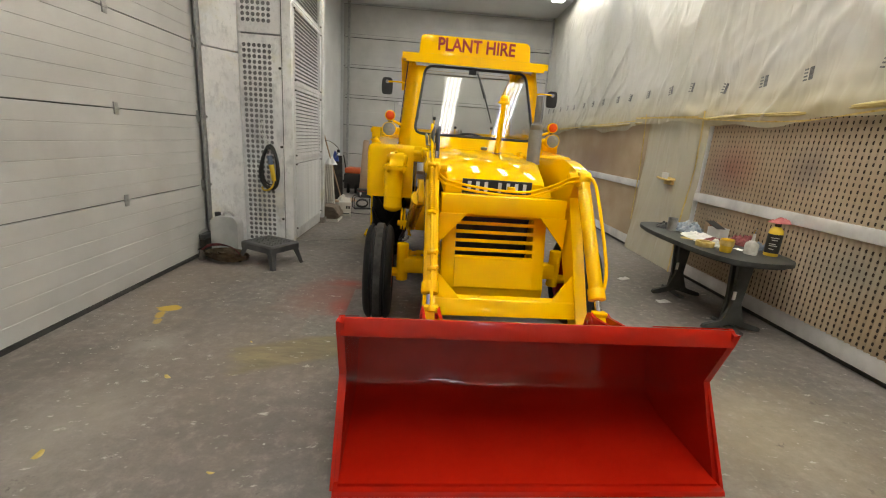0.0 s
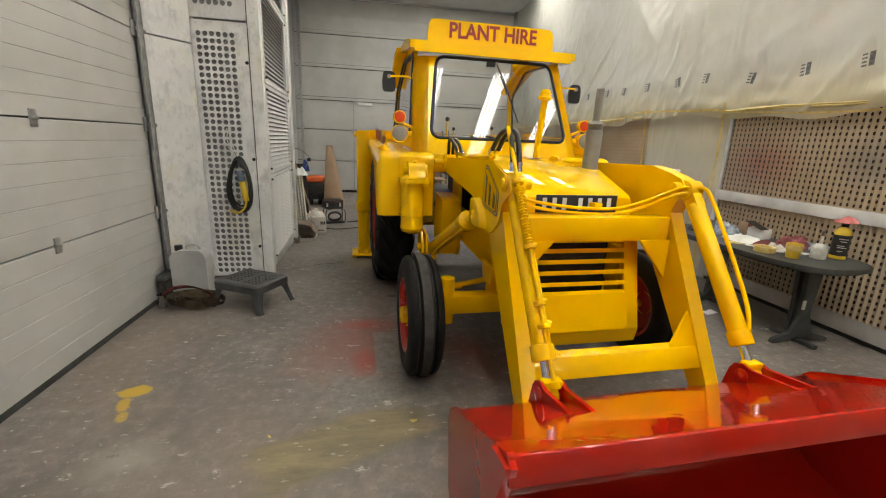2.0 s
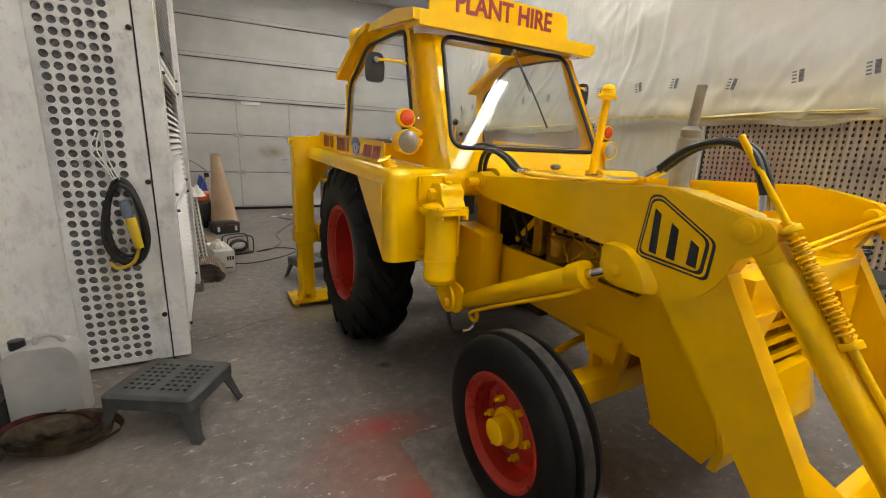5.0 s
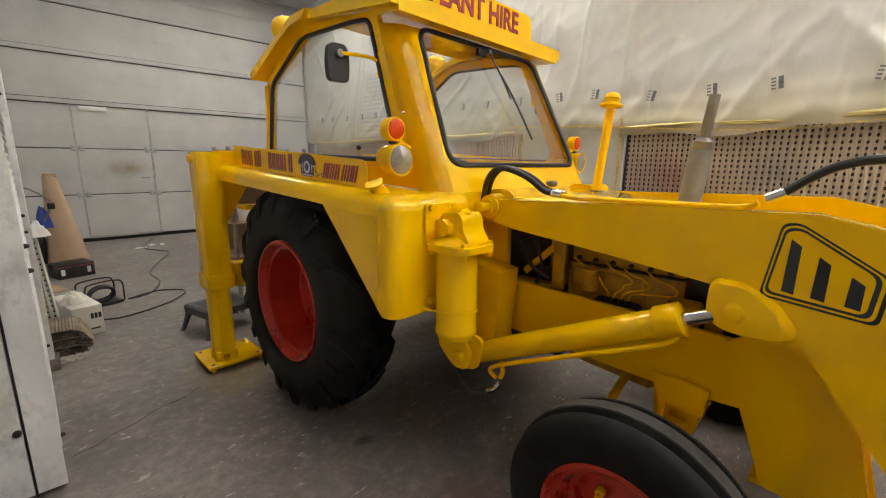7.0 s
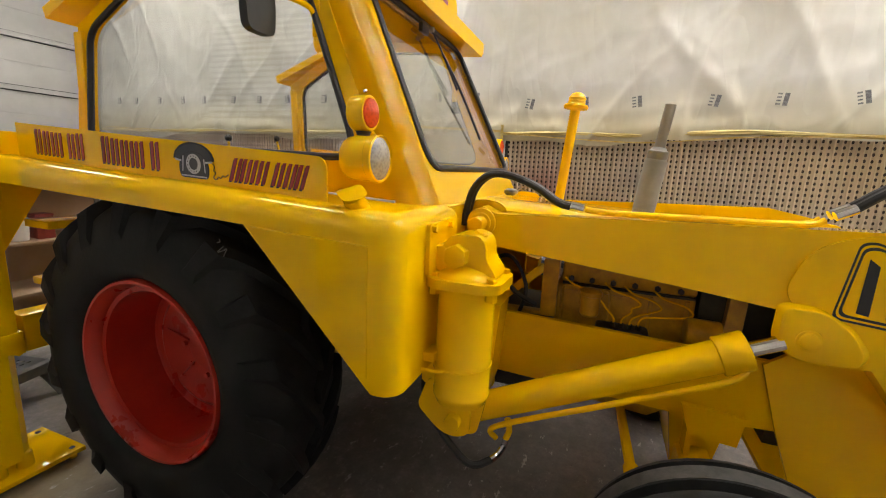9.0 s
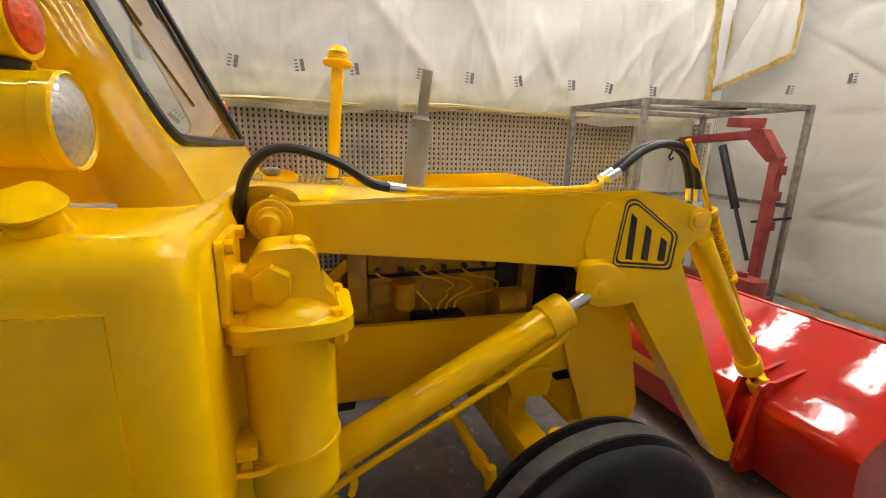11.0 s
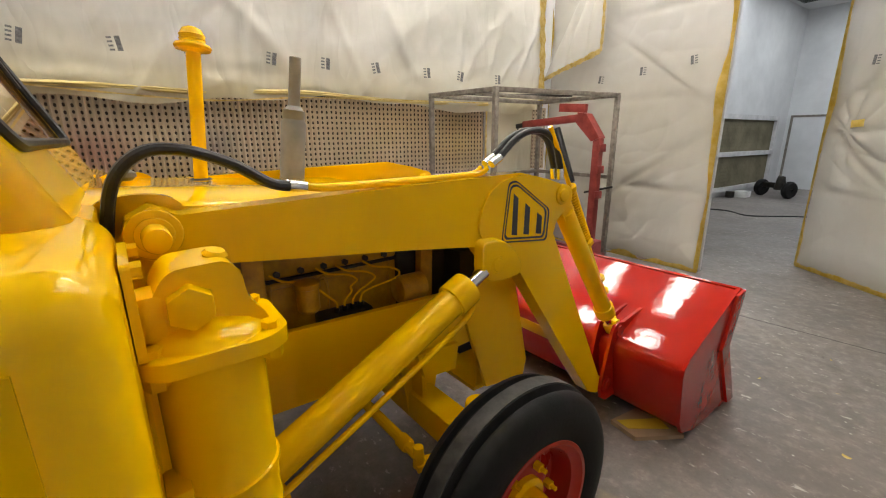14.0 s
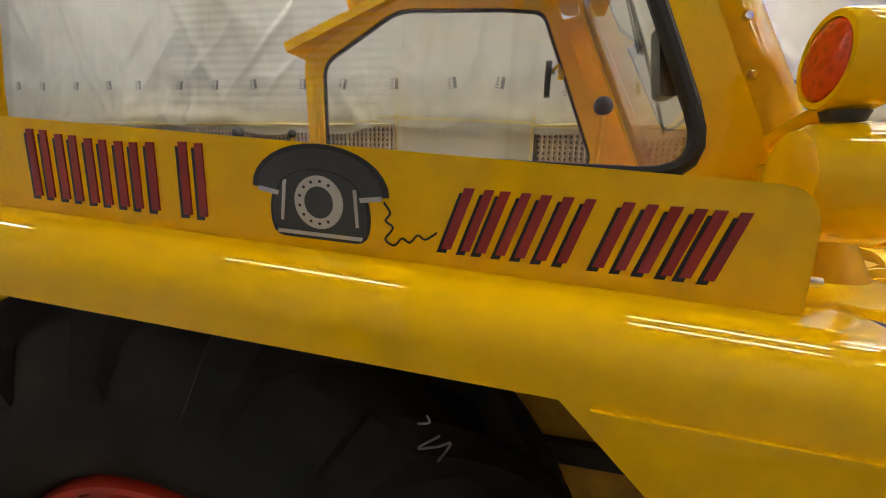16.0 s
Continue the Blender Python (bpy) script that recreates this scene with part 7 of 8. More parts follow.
# ---------------- helpers for the loose things ----------------
def perforated(nx, ny, px, py, rx, ry, depth, to3d, skip=None, segs=16, bm=None):
    """A plate of nx by ny cells with a round or slotted hole in each; to3d(a, b, c) sets it in space, c is its depth."""
    bm = bm or bmesh.new()
    for i in range(nx):
        for j in range(ny):
            cx, cy = (i + 0.5) * px, (j + 0.5) * py
            ring, inner, rim = [], [], []
            for k in range(segs):
                t = 2 * math.pi * k / segs
                c, s = math.cos(t), math.sin(t)
                q = 1.0 / max(abs(c), abs(s))
                ring.append(bm.verts.new(to3d(cx + c * q * px / 2, cy + s * q * py / 2, 0)))
                inner.append(bm.verts.new(to3d(cx + rx * math.copysign(abs(c) ** 0.6, c), cy + ry * math.copysign(abs(s) ** 0.6, s), 0)) if rx != ry else bm.verts.new(to3d(cx + rx * c, cy + ry * s, 0)))
            if skip and skip(i, j):
                bm.faces.new(ring)
                for v in inner:
                    bm.verts.remove(v)
                continue
            rim = [bm.verts.new(v.co + (Vector(to3d(cx, cy, depth)) - Vector(to3d(cx, cy, 0)))) for v in inner]
            for k in range(segs):
                n = (k + 1) % segs
                bm.faces.new((ring[k], ring[n], inner[n], inner[k]))
                bm.faces.new((inner[k], inner[n], rim[n], rim[k]))
    bmesh.ops.remove_doubles(bm, verts=bm.verts, dist=0.0004)
    return bm


def scuffed_paint():
    """White paint on steel, rubbed through to grey zinc in smears, with a little yellow overspray low down."""
    m, nt, b = nodes_of("scuffed_white_steel")
    big = noise_tex(nt, 1.6, 6.0, 0.65)
    smear = noise_tex(nt, 7.0, 8.0, 0.72, (1, 1, 0.6))
    fine = noise_tex(nt, 70.0, 4.0, 0.6)
    base = ramp_between(nt, big, (0.64, 0.64, 0.655), (0.80, 0.80, 0.80), 0.35, 0.65)
    base = mix_colour(nt, ramp_between(nt, smear, (0, 0, 0), (0.8, 0.8, 0.8), 0.50, 0.66), base, (0.48, 0.48, 0.495))
    base = mix_colour(nt, ramp_between(nt, noise_tex(nt, 18.0, 8.0, 0.75, (1, 1, 0.7)), (0, 0, 0), (0.5, 0.5, 0.5), 0.55, 0.64), base, (0.42, 0.42, 0.43))
    base = mix_colour(nt, ramp_between(nt, noise_tex(nt, 2.3, 5.0, 0.6), (0, 0, 0), (0.5, 0.5, 0.5), 0.56, 0.75), base, (0.58, 0.52, 0.28))
    nt.links.new(base, b.inputs["Base Color"])
    b.inputs["Roughness"].default_value = 0.48
    bump(nt, b, fine, 0.12, 0.003)
    return m


SCUFFED = scuffed_paint()
FILTER_GREY = surface("grey_filter_mesh", (0.16, 0.16, 0.165), (0.27, 0.27, 0.275), 60.0, 0.8, 0, 200.0, 0.5)
GAP = surface("dark_gap", (0.02, 0.02, 0.02), (0.035, 0.035, 0.035), 10.0, 0.8)
CANISTER = surface("cloudy_white_polythene", (0.36, 0.36, 0.365), (0.46, 0.46, 0.455), 5.0, 0.35)
CLEAR = surface("cloudy_clear_plastic", (0.45, 0.44, 0.40), (0.62, 0.61, 0.57), 14.0, 0.25)
KRAFT = surface("brown_masking_paper", (0.40, 0.27, 0.17), (0.47, 0.33, 0.22), 3.0, 0.8, 0, 40.0, 0.1)
CORRUGATED = surface("grey_brown_corrugated_card", (0.13, 0.10, 0.075), (0.25, 0.20, 0.15), 9.0, 0.85, 0, 90.0, 0.2)
PALE_FILTER = surface("pale_pleated_card", (0.52, 0.50, 0.45), (0.62, 0.60, 0.55), 5.0, 0.85, 0, 60.0, 0.15)
CABLE_YELLOW = surface("yellow_cable", (0.62, 0.42, 0.02), (0.70, 0.48, 0.03), 9.0, 0.45)


def knob(p, axis, parent, r=0.016):
    part("knob", lathe([(0.0, 0.02), (r * 0.7, 0.018), (r, 0.01), (r, 0.0), (0.0, 0.0)], p, axis, None, 14), DARK_METAL, parent, "dark screw knob")


def louvres(parent, y0, y1, z0, z1, xa, xb, pitch=0.046):
    """A framed louvre panel in a wall that runs from xa at y0 to xb at y1; each slat is a part of its own."""
    ln = math.hypot(y1 - y0, xb - xa)
    m = Matrix(((-(y1 - y0) / ln, (xb - xa) / ln, 0, xa), ((xb - xa) / ln, (y1 - y0) / ln, 0, y0), (0, 0, 1, 0), (0, 0, 0, 1)))
    # local: -x out of the face, y along it
    fr = part("louvre_frame", holed([(0, z0), (ln, z0), (ln, z1), (0, z1)], [[(0.05, z0 + 0.035), (ln - 0.05, z0 + 0.035), (ln - 0.05, z1 - 0.035), (0.05, z1 - 0.035)]], lambda a, b: m @ Vector((-0.006, a, b)), m.to_3x3() @ Vector((0.02, 0, 0))), SCUFFED, parent, bevel=0.0)
    part("louvre_backing", box(0.03, 0.034, 0.03, ln - 0.03, z0 + 0.02, z1 - 0.02), FILTER_GREY, parent).matrix_world = m
    bm = prism([(-0.008, 0.0), (-0.005, -0.003), (0.022, pitch * 0.72), (0.019, pitch * 0.75)], "y", 0.05, ln - 0.05)
    first = part("slat", bm, SCUFFED, parent)
    n = int((z1 - z0 - 0.07) / pitch)
    for k in range(n):
        ob = first if k == 0 else new("slat", first.data)
        ob.parent = parent
        ob.matrix_world = m @ Matrix.Translation((0, 0, z0 + 0.037 + k * pitch))
    for y in (0.025, ln - 0.025):
        for z in (z0 + 0.05, z1 - 0.05):
            knob(m @ Vector((-0.006, y, z)), m.to_3x3() @ Vector((-1, 0, 0)), parent, 0.011)
    return fr


# ---------------- extraction cabinet behind the overhead door ----------------
cabinet = thing("extraction_cabinet", "tall scuffed white steel extraction cabinet with perforated doors and louvres", "cabinet")
part("body", box(-1.06, -0.29, 6.79, 8.46, 0.02, TOP), SCUFFED, cabinet)
part("filter_mesh", box(-0.79, -0.33, 6.772, 6.785, 0.05, TOP - 0.05), FILTER_GREY, cabinet, "grey filter mesh behind the holes")
part("corner_strip", prism([(-0.305, 6.75), (-0.2, 6.75), (-0.205, 6.86), (-0.285, 6.86), (-0.285, 6.79), (-0.305, 6.79)], "z", 0.03, TOP), SCUFFED, cabinet, "rubbed steel corner strip", bevel=0.004)
part("corner_gap", box(-0.315, -0.303, 6.762, 6.79, 0.0, TOP), GAP, cabinet)
for z0, z1, h0, n in ((0.03, 2.555, 0.06, 39), (2.575, 5.08, 2.68, 38)):
    px, py = 0.06, 0.0618
    d = part("perforated_door", perforated(6, n, px, py, 0.0238, 0.0238, 0.012, lambda a, b, c: (-0.783 + a, 6.75 + c, h0 + b)), SCUFFED, cabinet, "white steel door with rows of round holes", angle=50)
    part("door_plate", box(-0.812, -0.783, 6.75, 6.765, z0, z1), SCUFFED, d)
    part("door_plate", box(-0.423, -0.317, 6.75, 6.765, z0, z1), SCUFFED, d)
    part("door_plate", box(-0.783, -0.423, 6.75, 6.765, z0, h0), SCUFFED, d)
    part("door_plate", box(-0.783, -0.423, 6.75, 6.765, h0 + n * py, z1), SCUFFED, d)
for z in (0.36, 1.28, 2.2, 3.0):
    knob((-0.332, 6.75, z), (0, -1, 0), cabinet)
part("infill_panel", prism([(-1.09, 6.345), (-1.08, 6.33), (-0.80, 6.70), (-0.815, 6.745), (-0.83, 6.745)], "z", 0.03, 2.325), SCUFFED, cabinet, bevel=0.003)
part("infill_panel", prism([(-1.09, 6.345), (-1.08, 6.33), (-0.80, 6.70), (-0.815, 6.745), (-0.83, 6.745)], "z", 2.338, TOP), SCUFFED, cabinet, bevel=0.003)
part("side_strip", box(-0.30, -0.272, 6.86, 8.46, 0.02, 0.17), SCUFFED, cabinet, bevel=0.003)
for z0, z1 in ((0.165, 1.115), (1.13, 2.03), (2.045, 2.96), (2.975, 3.9), (3.915, 4.85)):
    louvres(cabinet, 6.87, 8.34, z0, z1, -0.208, -0.262)
part("rear_post", box(-0.30, -0.225, 8.345, 8.47, 0.0, TOP), SCUFFED, cabinet, "rubbed steel corner post", bevel=0.004)
part("cabinet_foot", box(-0.3, -0.2, 8.33, 8.5, 0.0, 0.09), FRAME_STEEL, cabinet, bevel=0.006)

cable = thing("hanging_cable", "looped black cable with yellow plug leads hung on the cabinet", "cable")
part("hook", tube([(-0.48, 6.75, 1.29), (-0.48, 6.72, 1.27), (-0.48, 6.705, 1.31)], 0.005), STEEL, cable)
for k, (w, h, y, z) in enumerate(((0.105, 0.28, 6.725, 1.02), (0.095, 0.265, 6.71, 1.03), (0.112, 0.255, 6.698, 1.01), (0.085, 0.24, 6.715, 1.04))):
    pts = [(-0.475 + w * math.sin(2 * math.pi * i / 16) * (1.0 - 0.25 * math.cos(2 * math.pi * i / 16)), y + 0.008 * math.sin(i), z + h * math.cos(2 * math.pi * i / 16)) for i in range(17)]
    part("loop", tube(pts, 0.015 if k < 3 else 0.01, None, 8, 4), HOSE, cable, "black cable loop")
part("yellow_lead", tube([(-0.47, 6.69, 1.1), (-0.43, 6.69, 0.95), (-0.42, 6.69, 0.85), (-0.46, 6.69, 0.76), (-0.54, 6.69, 0.73), (-0.58, 6.7, 0.77)], 0.011, None, 8, 6), CABLE_YELLOW, cable, "yellow lead")
part("yellow_plug", rod((-0.44, 6.67, 1.06), (-0.41, 6.67, 0.86), 0.032, 0.026, None, 14), CABLE_YELLOW, cable, "yellow plug", bevel=0.004)
part("blue_plug", rod((-0.46, 6.67, 1.17), (-0.445, 6.67, 1.06), 0.03, None, None, 14), surface("grey_blue_plug", (0.10, 0.14, 0.22), (0.16, 0.2, 0.28), 8.0, 0.45), cable, "grey-blue plug", bevel=0.004)
for dx in (0.0, 0.02, -0.015):
    part("wire", tube([(-0.47 + dx, 6.715, 1.24), (-0.52 + dx, 6.72, 1.36), (-0.57 + dx * 2, 6.735, 1.47), (-0.55 + dx, 6.742, 1.58)], 0.0045, None, 6, 6), WHITE_PLASTIC, cable, "pale wire")

# second cabinet by the open door
cab2 = thing("extraction_cabinet", "scuffed white steel louvred cabinet beside the open door", "cabinet")
part("body", box(-0.95, -0.17, 0.48, 2.16, 0.02, TOP), SCUFFED, cab2)
for z0, z1 in ((0.165, 1.115), (1.13, 2.03), (2.045, 2.96), (2.975, 3.9), (3.915, 4.85)):
    louvres(cab2, 0.55, 2.05, z0, z1, -0.13, -0.06)
part("front_post", box(-0.17, -0.04, 2.055, 2.18, 0.1, TOP), SCUFFED, cab2, bevel=0.004)
part("rear_post", box(-0.2, -0.125, 0.46, 0.545, 0.0, TOP), SCUFFED, cab2, bevel=0.004)
part("cabinet_foot", box(-0.12, 0.03, 2.0, 2.16, 0.0, 0.10), FRAME_STEEL, cab2, "grey steel corner foot", bevel=0.008)
part("side_strip", box(-0.17, -0.11, 0.55, 2.055, 0.02, 0.16), SCUFFED, cab2, bevel=0.003)


# ---------------- step stools ----------------
def step_stool(m):
    s = thing("step_stool", "low grey moulded plastic step stool with a slotted top", "step stool", m, "step stools")
    nx, ny, px, py = 11, 9, 0.040, 0.0415
    ox, oy = -nx * px / 2, -ny * py / 2
    gap = lambda i, j: i in (0, 10) or j in (0, 8) or i == 5
    part("top", perforated(nx, ny, px, py, 0.0125, 0.0085, -0.012, lambda a, b, c: (ox + a, oy + b, 0.25 + c), gap, 16), GREY_PLASTIC, s, "slotted top", angle=40)
    hx, hy = nx * px / 2, ny * py / 2
    rim = bmesh.new()
    out, low = rounded([(-hx - 0.012, -hy - 0.012), (hx + 0.012, -hy - 0.012), (hx + 0.012, hy + 0.012), (-hx - 0.012, hy + 0.012)], 0.03), rounded([(-hx - 0.025, -hy - 0.025), (hx + 0.025, -hy - 0.025), (hx + 0.025, hy + 0.025), (-hx - 0.025, hy + 0.025)], 0.04)
    inn = rounded([(-hx + 0.001, -hy + 0.001), (hx - 0.001, -hy + 0.001), (hx - 0.001, hy - 0.001), (-hx + 0.001, hy - 0.001)], 0.001)
    rings = [[rim.verts.new((*p, z)) for p in pts] for pts, z in ((inn, 0.2503), (out, 0.249), (low, 0.236), (low, 0.175), ([(0.97 * a, 0.97 * b) for a, b in low], 0.175), ([(0.96 * a, 0.96 * b) for a, b in low], 0.236))]
    n = len(out)
    for a, b in zip(rings, rings[1:]):
        for i in range(n):
            rim.faces.new((a[i], a[(i + 1) % n], b[(i + 1) % n], b[i]))
    part("apron", rim, GREY_PLASTIC, s, angle=45)
    for sx in (-1, 1):
        for sy in (-1, 1):
            bm = bmesh.new()
            quads = []
            for k, (z, spread, w) in enumerate(((0.19, 0.006, 0.075), (0.1, 0.028, 0.052), (0.02, 0.05, 0.042), (0.0, 0.062, 0.05))):
                cx, cy = sx * (hx + spread), sy * (hy + spread * 0.7)
                quads.append([bm.verts.new((cx, cy, z)), bm.verts.new((cx - sx * w, cy, z)), bm.verts.new((cx - sx * w, cy - sy * 0.012, z)), bm.verts.new((cx - sx * 0.012, cy - sy * 0.012, z)), bm.verts.new((cx - sx * 0.012, cy - sy * w, z)), bm.verts.new((cx, cy - sy * w, z))])
            for a, b in zip(quads, quads[1:]):
                for i in range(6):
                    bm.faces.new((a[i], a[(i + 1) % 6], b[(i + 1) % 6], b[i]))
            bm.faces.new(quads[0])
            bm.faces.new(quads[-1])
            part("leg", bm, GREY_PLASTIC, s, bevel=0.003)
    return s


stool = step_stool(pose(-0.23, 6.005, 0, 0, 0, -28))
copy_thing(stool, pose(0.97, 8.47, 0, 0, 0, 16))

# ---------------- things by the rail of the overhead door ----------------
tub = thing("plastic_canister", "cloudy white plastic canister with a black cap beside the cabinet", "canister")
part("body", prism(rounded([(-0.965, 0.0), (-0.66, 0.0), (-0.655, 0.40), (-0.70, 0.47), (-0.90, 0.47), (-0.965, 0.43)], 0.04), "y", 6.13, 6.29), CANISTER, tub, bevel=0.02, segs=3)
part("handle", tube([(-0.84, 6.21, 0.465), (-0.83, 6.21, 0.505), (-0.76, 6.21, 0.51), (-0.72, 6.21, 0.465)], 0.013), CANISTER, tub)
part("cap", rod((-0.91, 6.21, 0.455), (-0.91, 6.21, 0.505), 0.034, None, None, 20), BLACK, tub, "black screw cap", bevel=0.004)
dark = thing("grey_case", "small dark grey case on the floor", "case")
part("body", box(-1.045, -0.975, 6.02, 6.22, 0.0, 0.21), DARK_METAL, dark, bevel=0.012)
part("lid", box(-1.048, -0.972, 6.015, 6.225, 0.212, 0.27), GREY_PLASTIC, dark, bevel=0.012)
cup = thing("metal_cup", "steel spray gun cup standing on the floor", "cup")
part("body", lathe([(0.0, 0.0), (0.038, 0.0), (0.04, 0.005), (0.04, 0.12), (0.043, 0.125), (0.037, 0.125), (0.036, 0.01), (0.0, 0.01)], (-0.975, 5.93, 0), (0, 0, 1), None, 28), CHROME, cup)


def webbing(name, pts, w, mat, label, twist=0.0, seed=0):
    """A ribbon of webbing that lies in loose coils, on edge or flat."""
    bm, prev = bmesh.new(), None
    path = smooth_path(pts, 7)
    for i, p in enumerate(path):
        d = (path[min(i + 1, len(path) - 1)] - path[max(i - 1, 0)]).normalized()
        side = d.cross(Vector((0, 0, 1))).normalized()
        up = Matrix.Rotation(twist * math.sin(i * 0.31 + seed), 3, d) @ (side * 0.45 + Vector((0, 0, 0.9))).normalized()
        a, b = p + up * w / 2, p - up * w / 2
        a.z, b.z = max(a.z, 0.005), max(b.z, 0.003)
        a, b = bm.verts.new(a), bm.verts.new(b)
        if prev:
            bm.faces.new((prev[0], a, b, prev[1]))
        prev = (a, b)
    bmesh.ops.solidify(bm, geom=bm.faces[:], thickness=0.004)
    return tagged(part(name, bm, mat, None, label, angle=60), label, "strap")


rnd = random.Random(8)
for k in range(9):
    rx, ry = 0.06 + 0.021 * k, 0.045 + 0.013 * k
    cx, cy = -0.72 + 0.012 * (k % 3), 5.95
    pts = [(cx + rx * math.cos(0.7 * i + k) * (1 + rnd.uniform(-0.08, 0.08)), cy + ry * math.sin(0.7 * i + k) * (1 + rnd.uniform(-0.1, 0.1)), 0.035 + 0.045 * (0.5 + 0.5 * math.sin(0.35 * i + k)) + rnd.uniform(0, 0.012)) for i in range(11)]
    webbing("lifting_strap", pts, 0.055, STRAP, "coil of dirty brown lifting webbing on the floor", 0.25, k)
webbing("red_strap", [(-0.98, 5.9, 0.10), (-0.90, 5.93, 0.17), (-0.78, 5.97, 0.18), (-0.66, 5.98, 0.15), (-0.58, 5.96, 0.10), (-0.52, 5.92, 0.04)], 0.035, CLOTH_RED, "red ratchet strap lying over the webbing", 0.3, 2)

# ---------------- table and what lies on it ----------------
table = thing("garden_table", "dusty dark green plastic table with rounded ends", "table")
ring = [(4.44 + 0.41 * math.copysign(abs(math.cos(a)) ** 0.62, math.cos(a)), 5.45 + 0.9 * math.copysign(abs(math.sin(a)) ** 0.62, math.sin(a))) for a in [2 * math.pi * i / 56 for i in range(56)]]
part("tabletop", prism(ring, "z", 0.685, 0.72), TABLE_M, table, "grey paint-dusted top", bevel=0.008, segs=3)
part("table_apron", prism([(4.44 + 0.9 * (x - 4.44), 5.45 + 0.95 * (y - 5.45)) for x, y in ring], "z", 0.66, 0.69), TABLE_M, table)
for y in (4.86, 5.78):
    leg = part("pedestal", prism(rounded([(4.36, 0.67), (4.395, 0.26), (4.33, 0.09), (4.17, 0.04), (4.165, 0.0), (4.22, 0.0), (4.37, 0.04), (4.43, 0.06), (4.49, 0.04), (4.66, 0.0), (4.72, 0.0), (4.715, 0.035), (4.54, 0.085), (4.475, 0.26), (4.51, 0.67)], 0.03), "y", y - 0.055, y - 0.022), TABLE_M, table, bevel=0.008)
    part("pedestal", prism(rounded([(4.36, 0.67), (4.395, 0.24), (4.385, 0.06), (4.48, 0.06), (4.475, 0.24), (4.51, 0.67)], 0.02), "y", y + 0.022, y + 0.055), TABLE_M, table, bevel=0.008)
    part("pedestal_web", box(4.415, 4.455, y - 0.022, y + 0.022, 0.12, 0.67), TABLE_M, table)
    part("leg_clip", box(4.37, 4.40, y - 0.065, y - 0.055, 0.3, 0.38), WHITE_PLASTIC, table, "pale plastic clip", bevel=0.003)
    part("cross_foot", beam((4.43, y - 0.2, 0.022), (4.43, y + 0.2, 0.022), 0.05, 0.04), TABLE_M, table, bevel=0.012)
Z = 0.722


def pot(name, label, category, x, y, profile, mat):
    t = thing(name, label, category)
    part("body", lathe(profile, (x, y, Z), (0, 0, 1), None, 30), mat, t)
    return t


tin = pot("paint_tin", "plain grey tin on the table", "tin", 4.29, 5.83, [(0.0, 0.0), (0.05, 0.0), (0.052, 0.004), (0.05, 0.008), (0.05, 0.135), (0.053, 0.14), (0.046, 0.14), (0.044, 0.12), (0.0, 0.12)], surface("dull_tinplate", (0.2, 0.2, 0.2), (0.3, 0.3, 0.3), 14.0, 0.4, 0.5))
roll = pot("tape_roll", "roll of yellow masking tape on the table", "tape roll", 4.2, 5.09, [(0.055, 0.0), (0.078, 0.0), (0.08, 0.003), (0.08, 0.045), (0.078, 0.048), (0.055, 0.048), (0.055, 0.0)], TAPE_YELLOW)
mug = pot("mixing_cup", "yellow paint mixing cup with a splashed rim", "cup", 4.27, 4.9, [(0.0, 0.0), (0.045, 0.0), (0.047, 0.004), (0.053, 0.115), (0.057, 0.118), (0.051, 0.12), (0.046, 0.06), (0.0, 0.06)], CABLE_YELLOW)
part("paint_band", lathe([(0.0535, 0.06), (0.0565, 0.062), (0.059, 0.105), (0.0555, 0.108)], (4.27, 4.9, Z), (0, 0, 1), None, 30), TAPE_YELLOW, mug)
jar = pot("spray_jar", "cloudy clear plastic jar with a narrow spout", "jar", 4.48, 4.87, [(0.0, 0.0), (0.05, 0.0), (0.054, 0.004), (0.054, 0.085), (0.05, 0.1), (0.03, 0.118), (0.014, 0.125), (0.011, 0.17), (0.009, 0.2), (0.0, 0.2)], CLEAR)
part("spout", rod((4.48, 4.87, Z + 0.19), (4.48, 4.87, Z + 0.23), 0.012, 0.009, None, 14), CHROME, jar, "metal spout")
bottle = pot("cleaner_bottle", "black bottle with a yellow shoulder and cap", "bottle", 4.67, 4.87, [(0.0, 0.0), (0.052, 0.0), (0.056, 0.005), (0.056, 0.03), (0.0, 0.03)], CABLE_YELLOW)
part("label", lathe([(0.0, 0.03), (0.057, 0.03), (0.057, 0.2), (0.0, 0.2)], (4.67, 4.87, Z), (0, 0, 1), None, 30), BLACK, bottle, "black wrapped label with pale print")
part("shoulder", lathe([(0.0, 0.2), (0.056, 0.2), (0.052, 0.235), (0.03, 0.26), (0.022, 0.265), (0.0, 0.265)], (4.67, 4.87, Z), (0, 0, 1), None, 30), CABLE_YELLOW, bottle)
part("cap", lathe([(0.0, 0.265), (0.024, 0.265), (0.024, 0.3), (0.012, 0.31), (0.0, 0.31)], (4.67, 4.87, Z), (0, 0, 1), None, 20), BLACK, bottle, "dark cap")
for k, (z, a0, a1) in enumerate(((0.165, 3.5, 4.7), (0.145, 3.7, 4.5), (0.11, 3.5, 4.3), (0.095, 3.5, 4.6), (0.065, 3.6, 4.2))):
    bm = sheet(8, 1, lambda s, t: (4.67 + 0.0575 * math.cos(a0 + (a1 - a0) * s), 4.87 + 0.0575 * math.sin(a0 + (a1 - a0) * s), Z + z + 0.006 * t))
    part("print_bar", bm, PHONE_LIGHT, bottle, "pale print line")


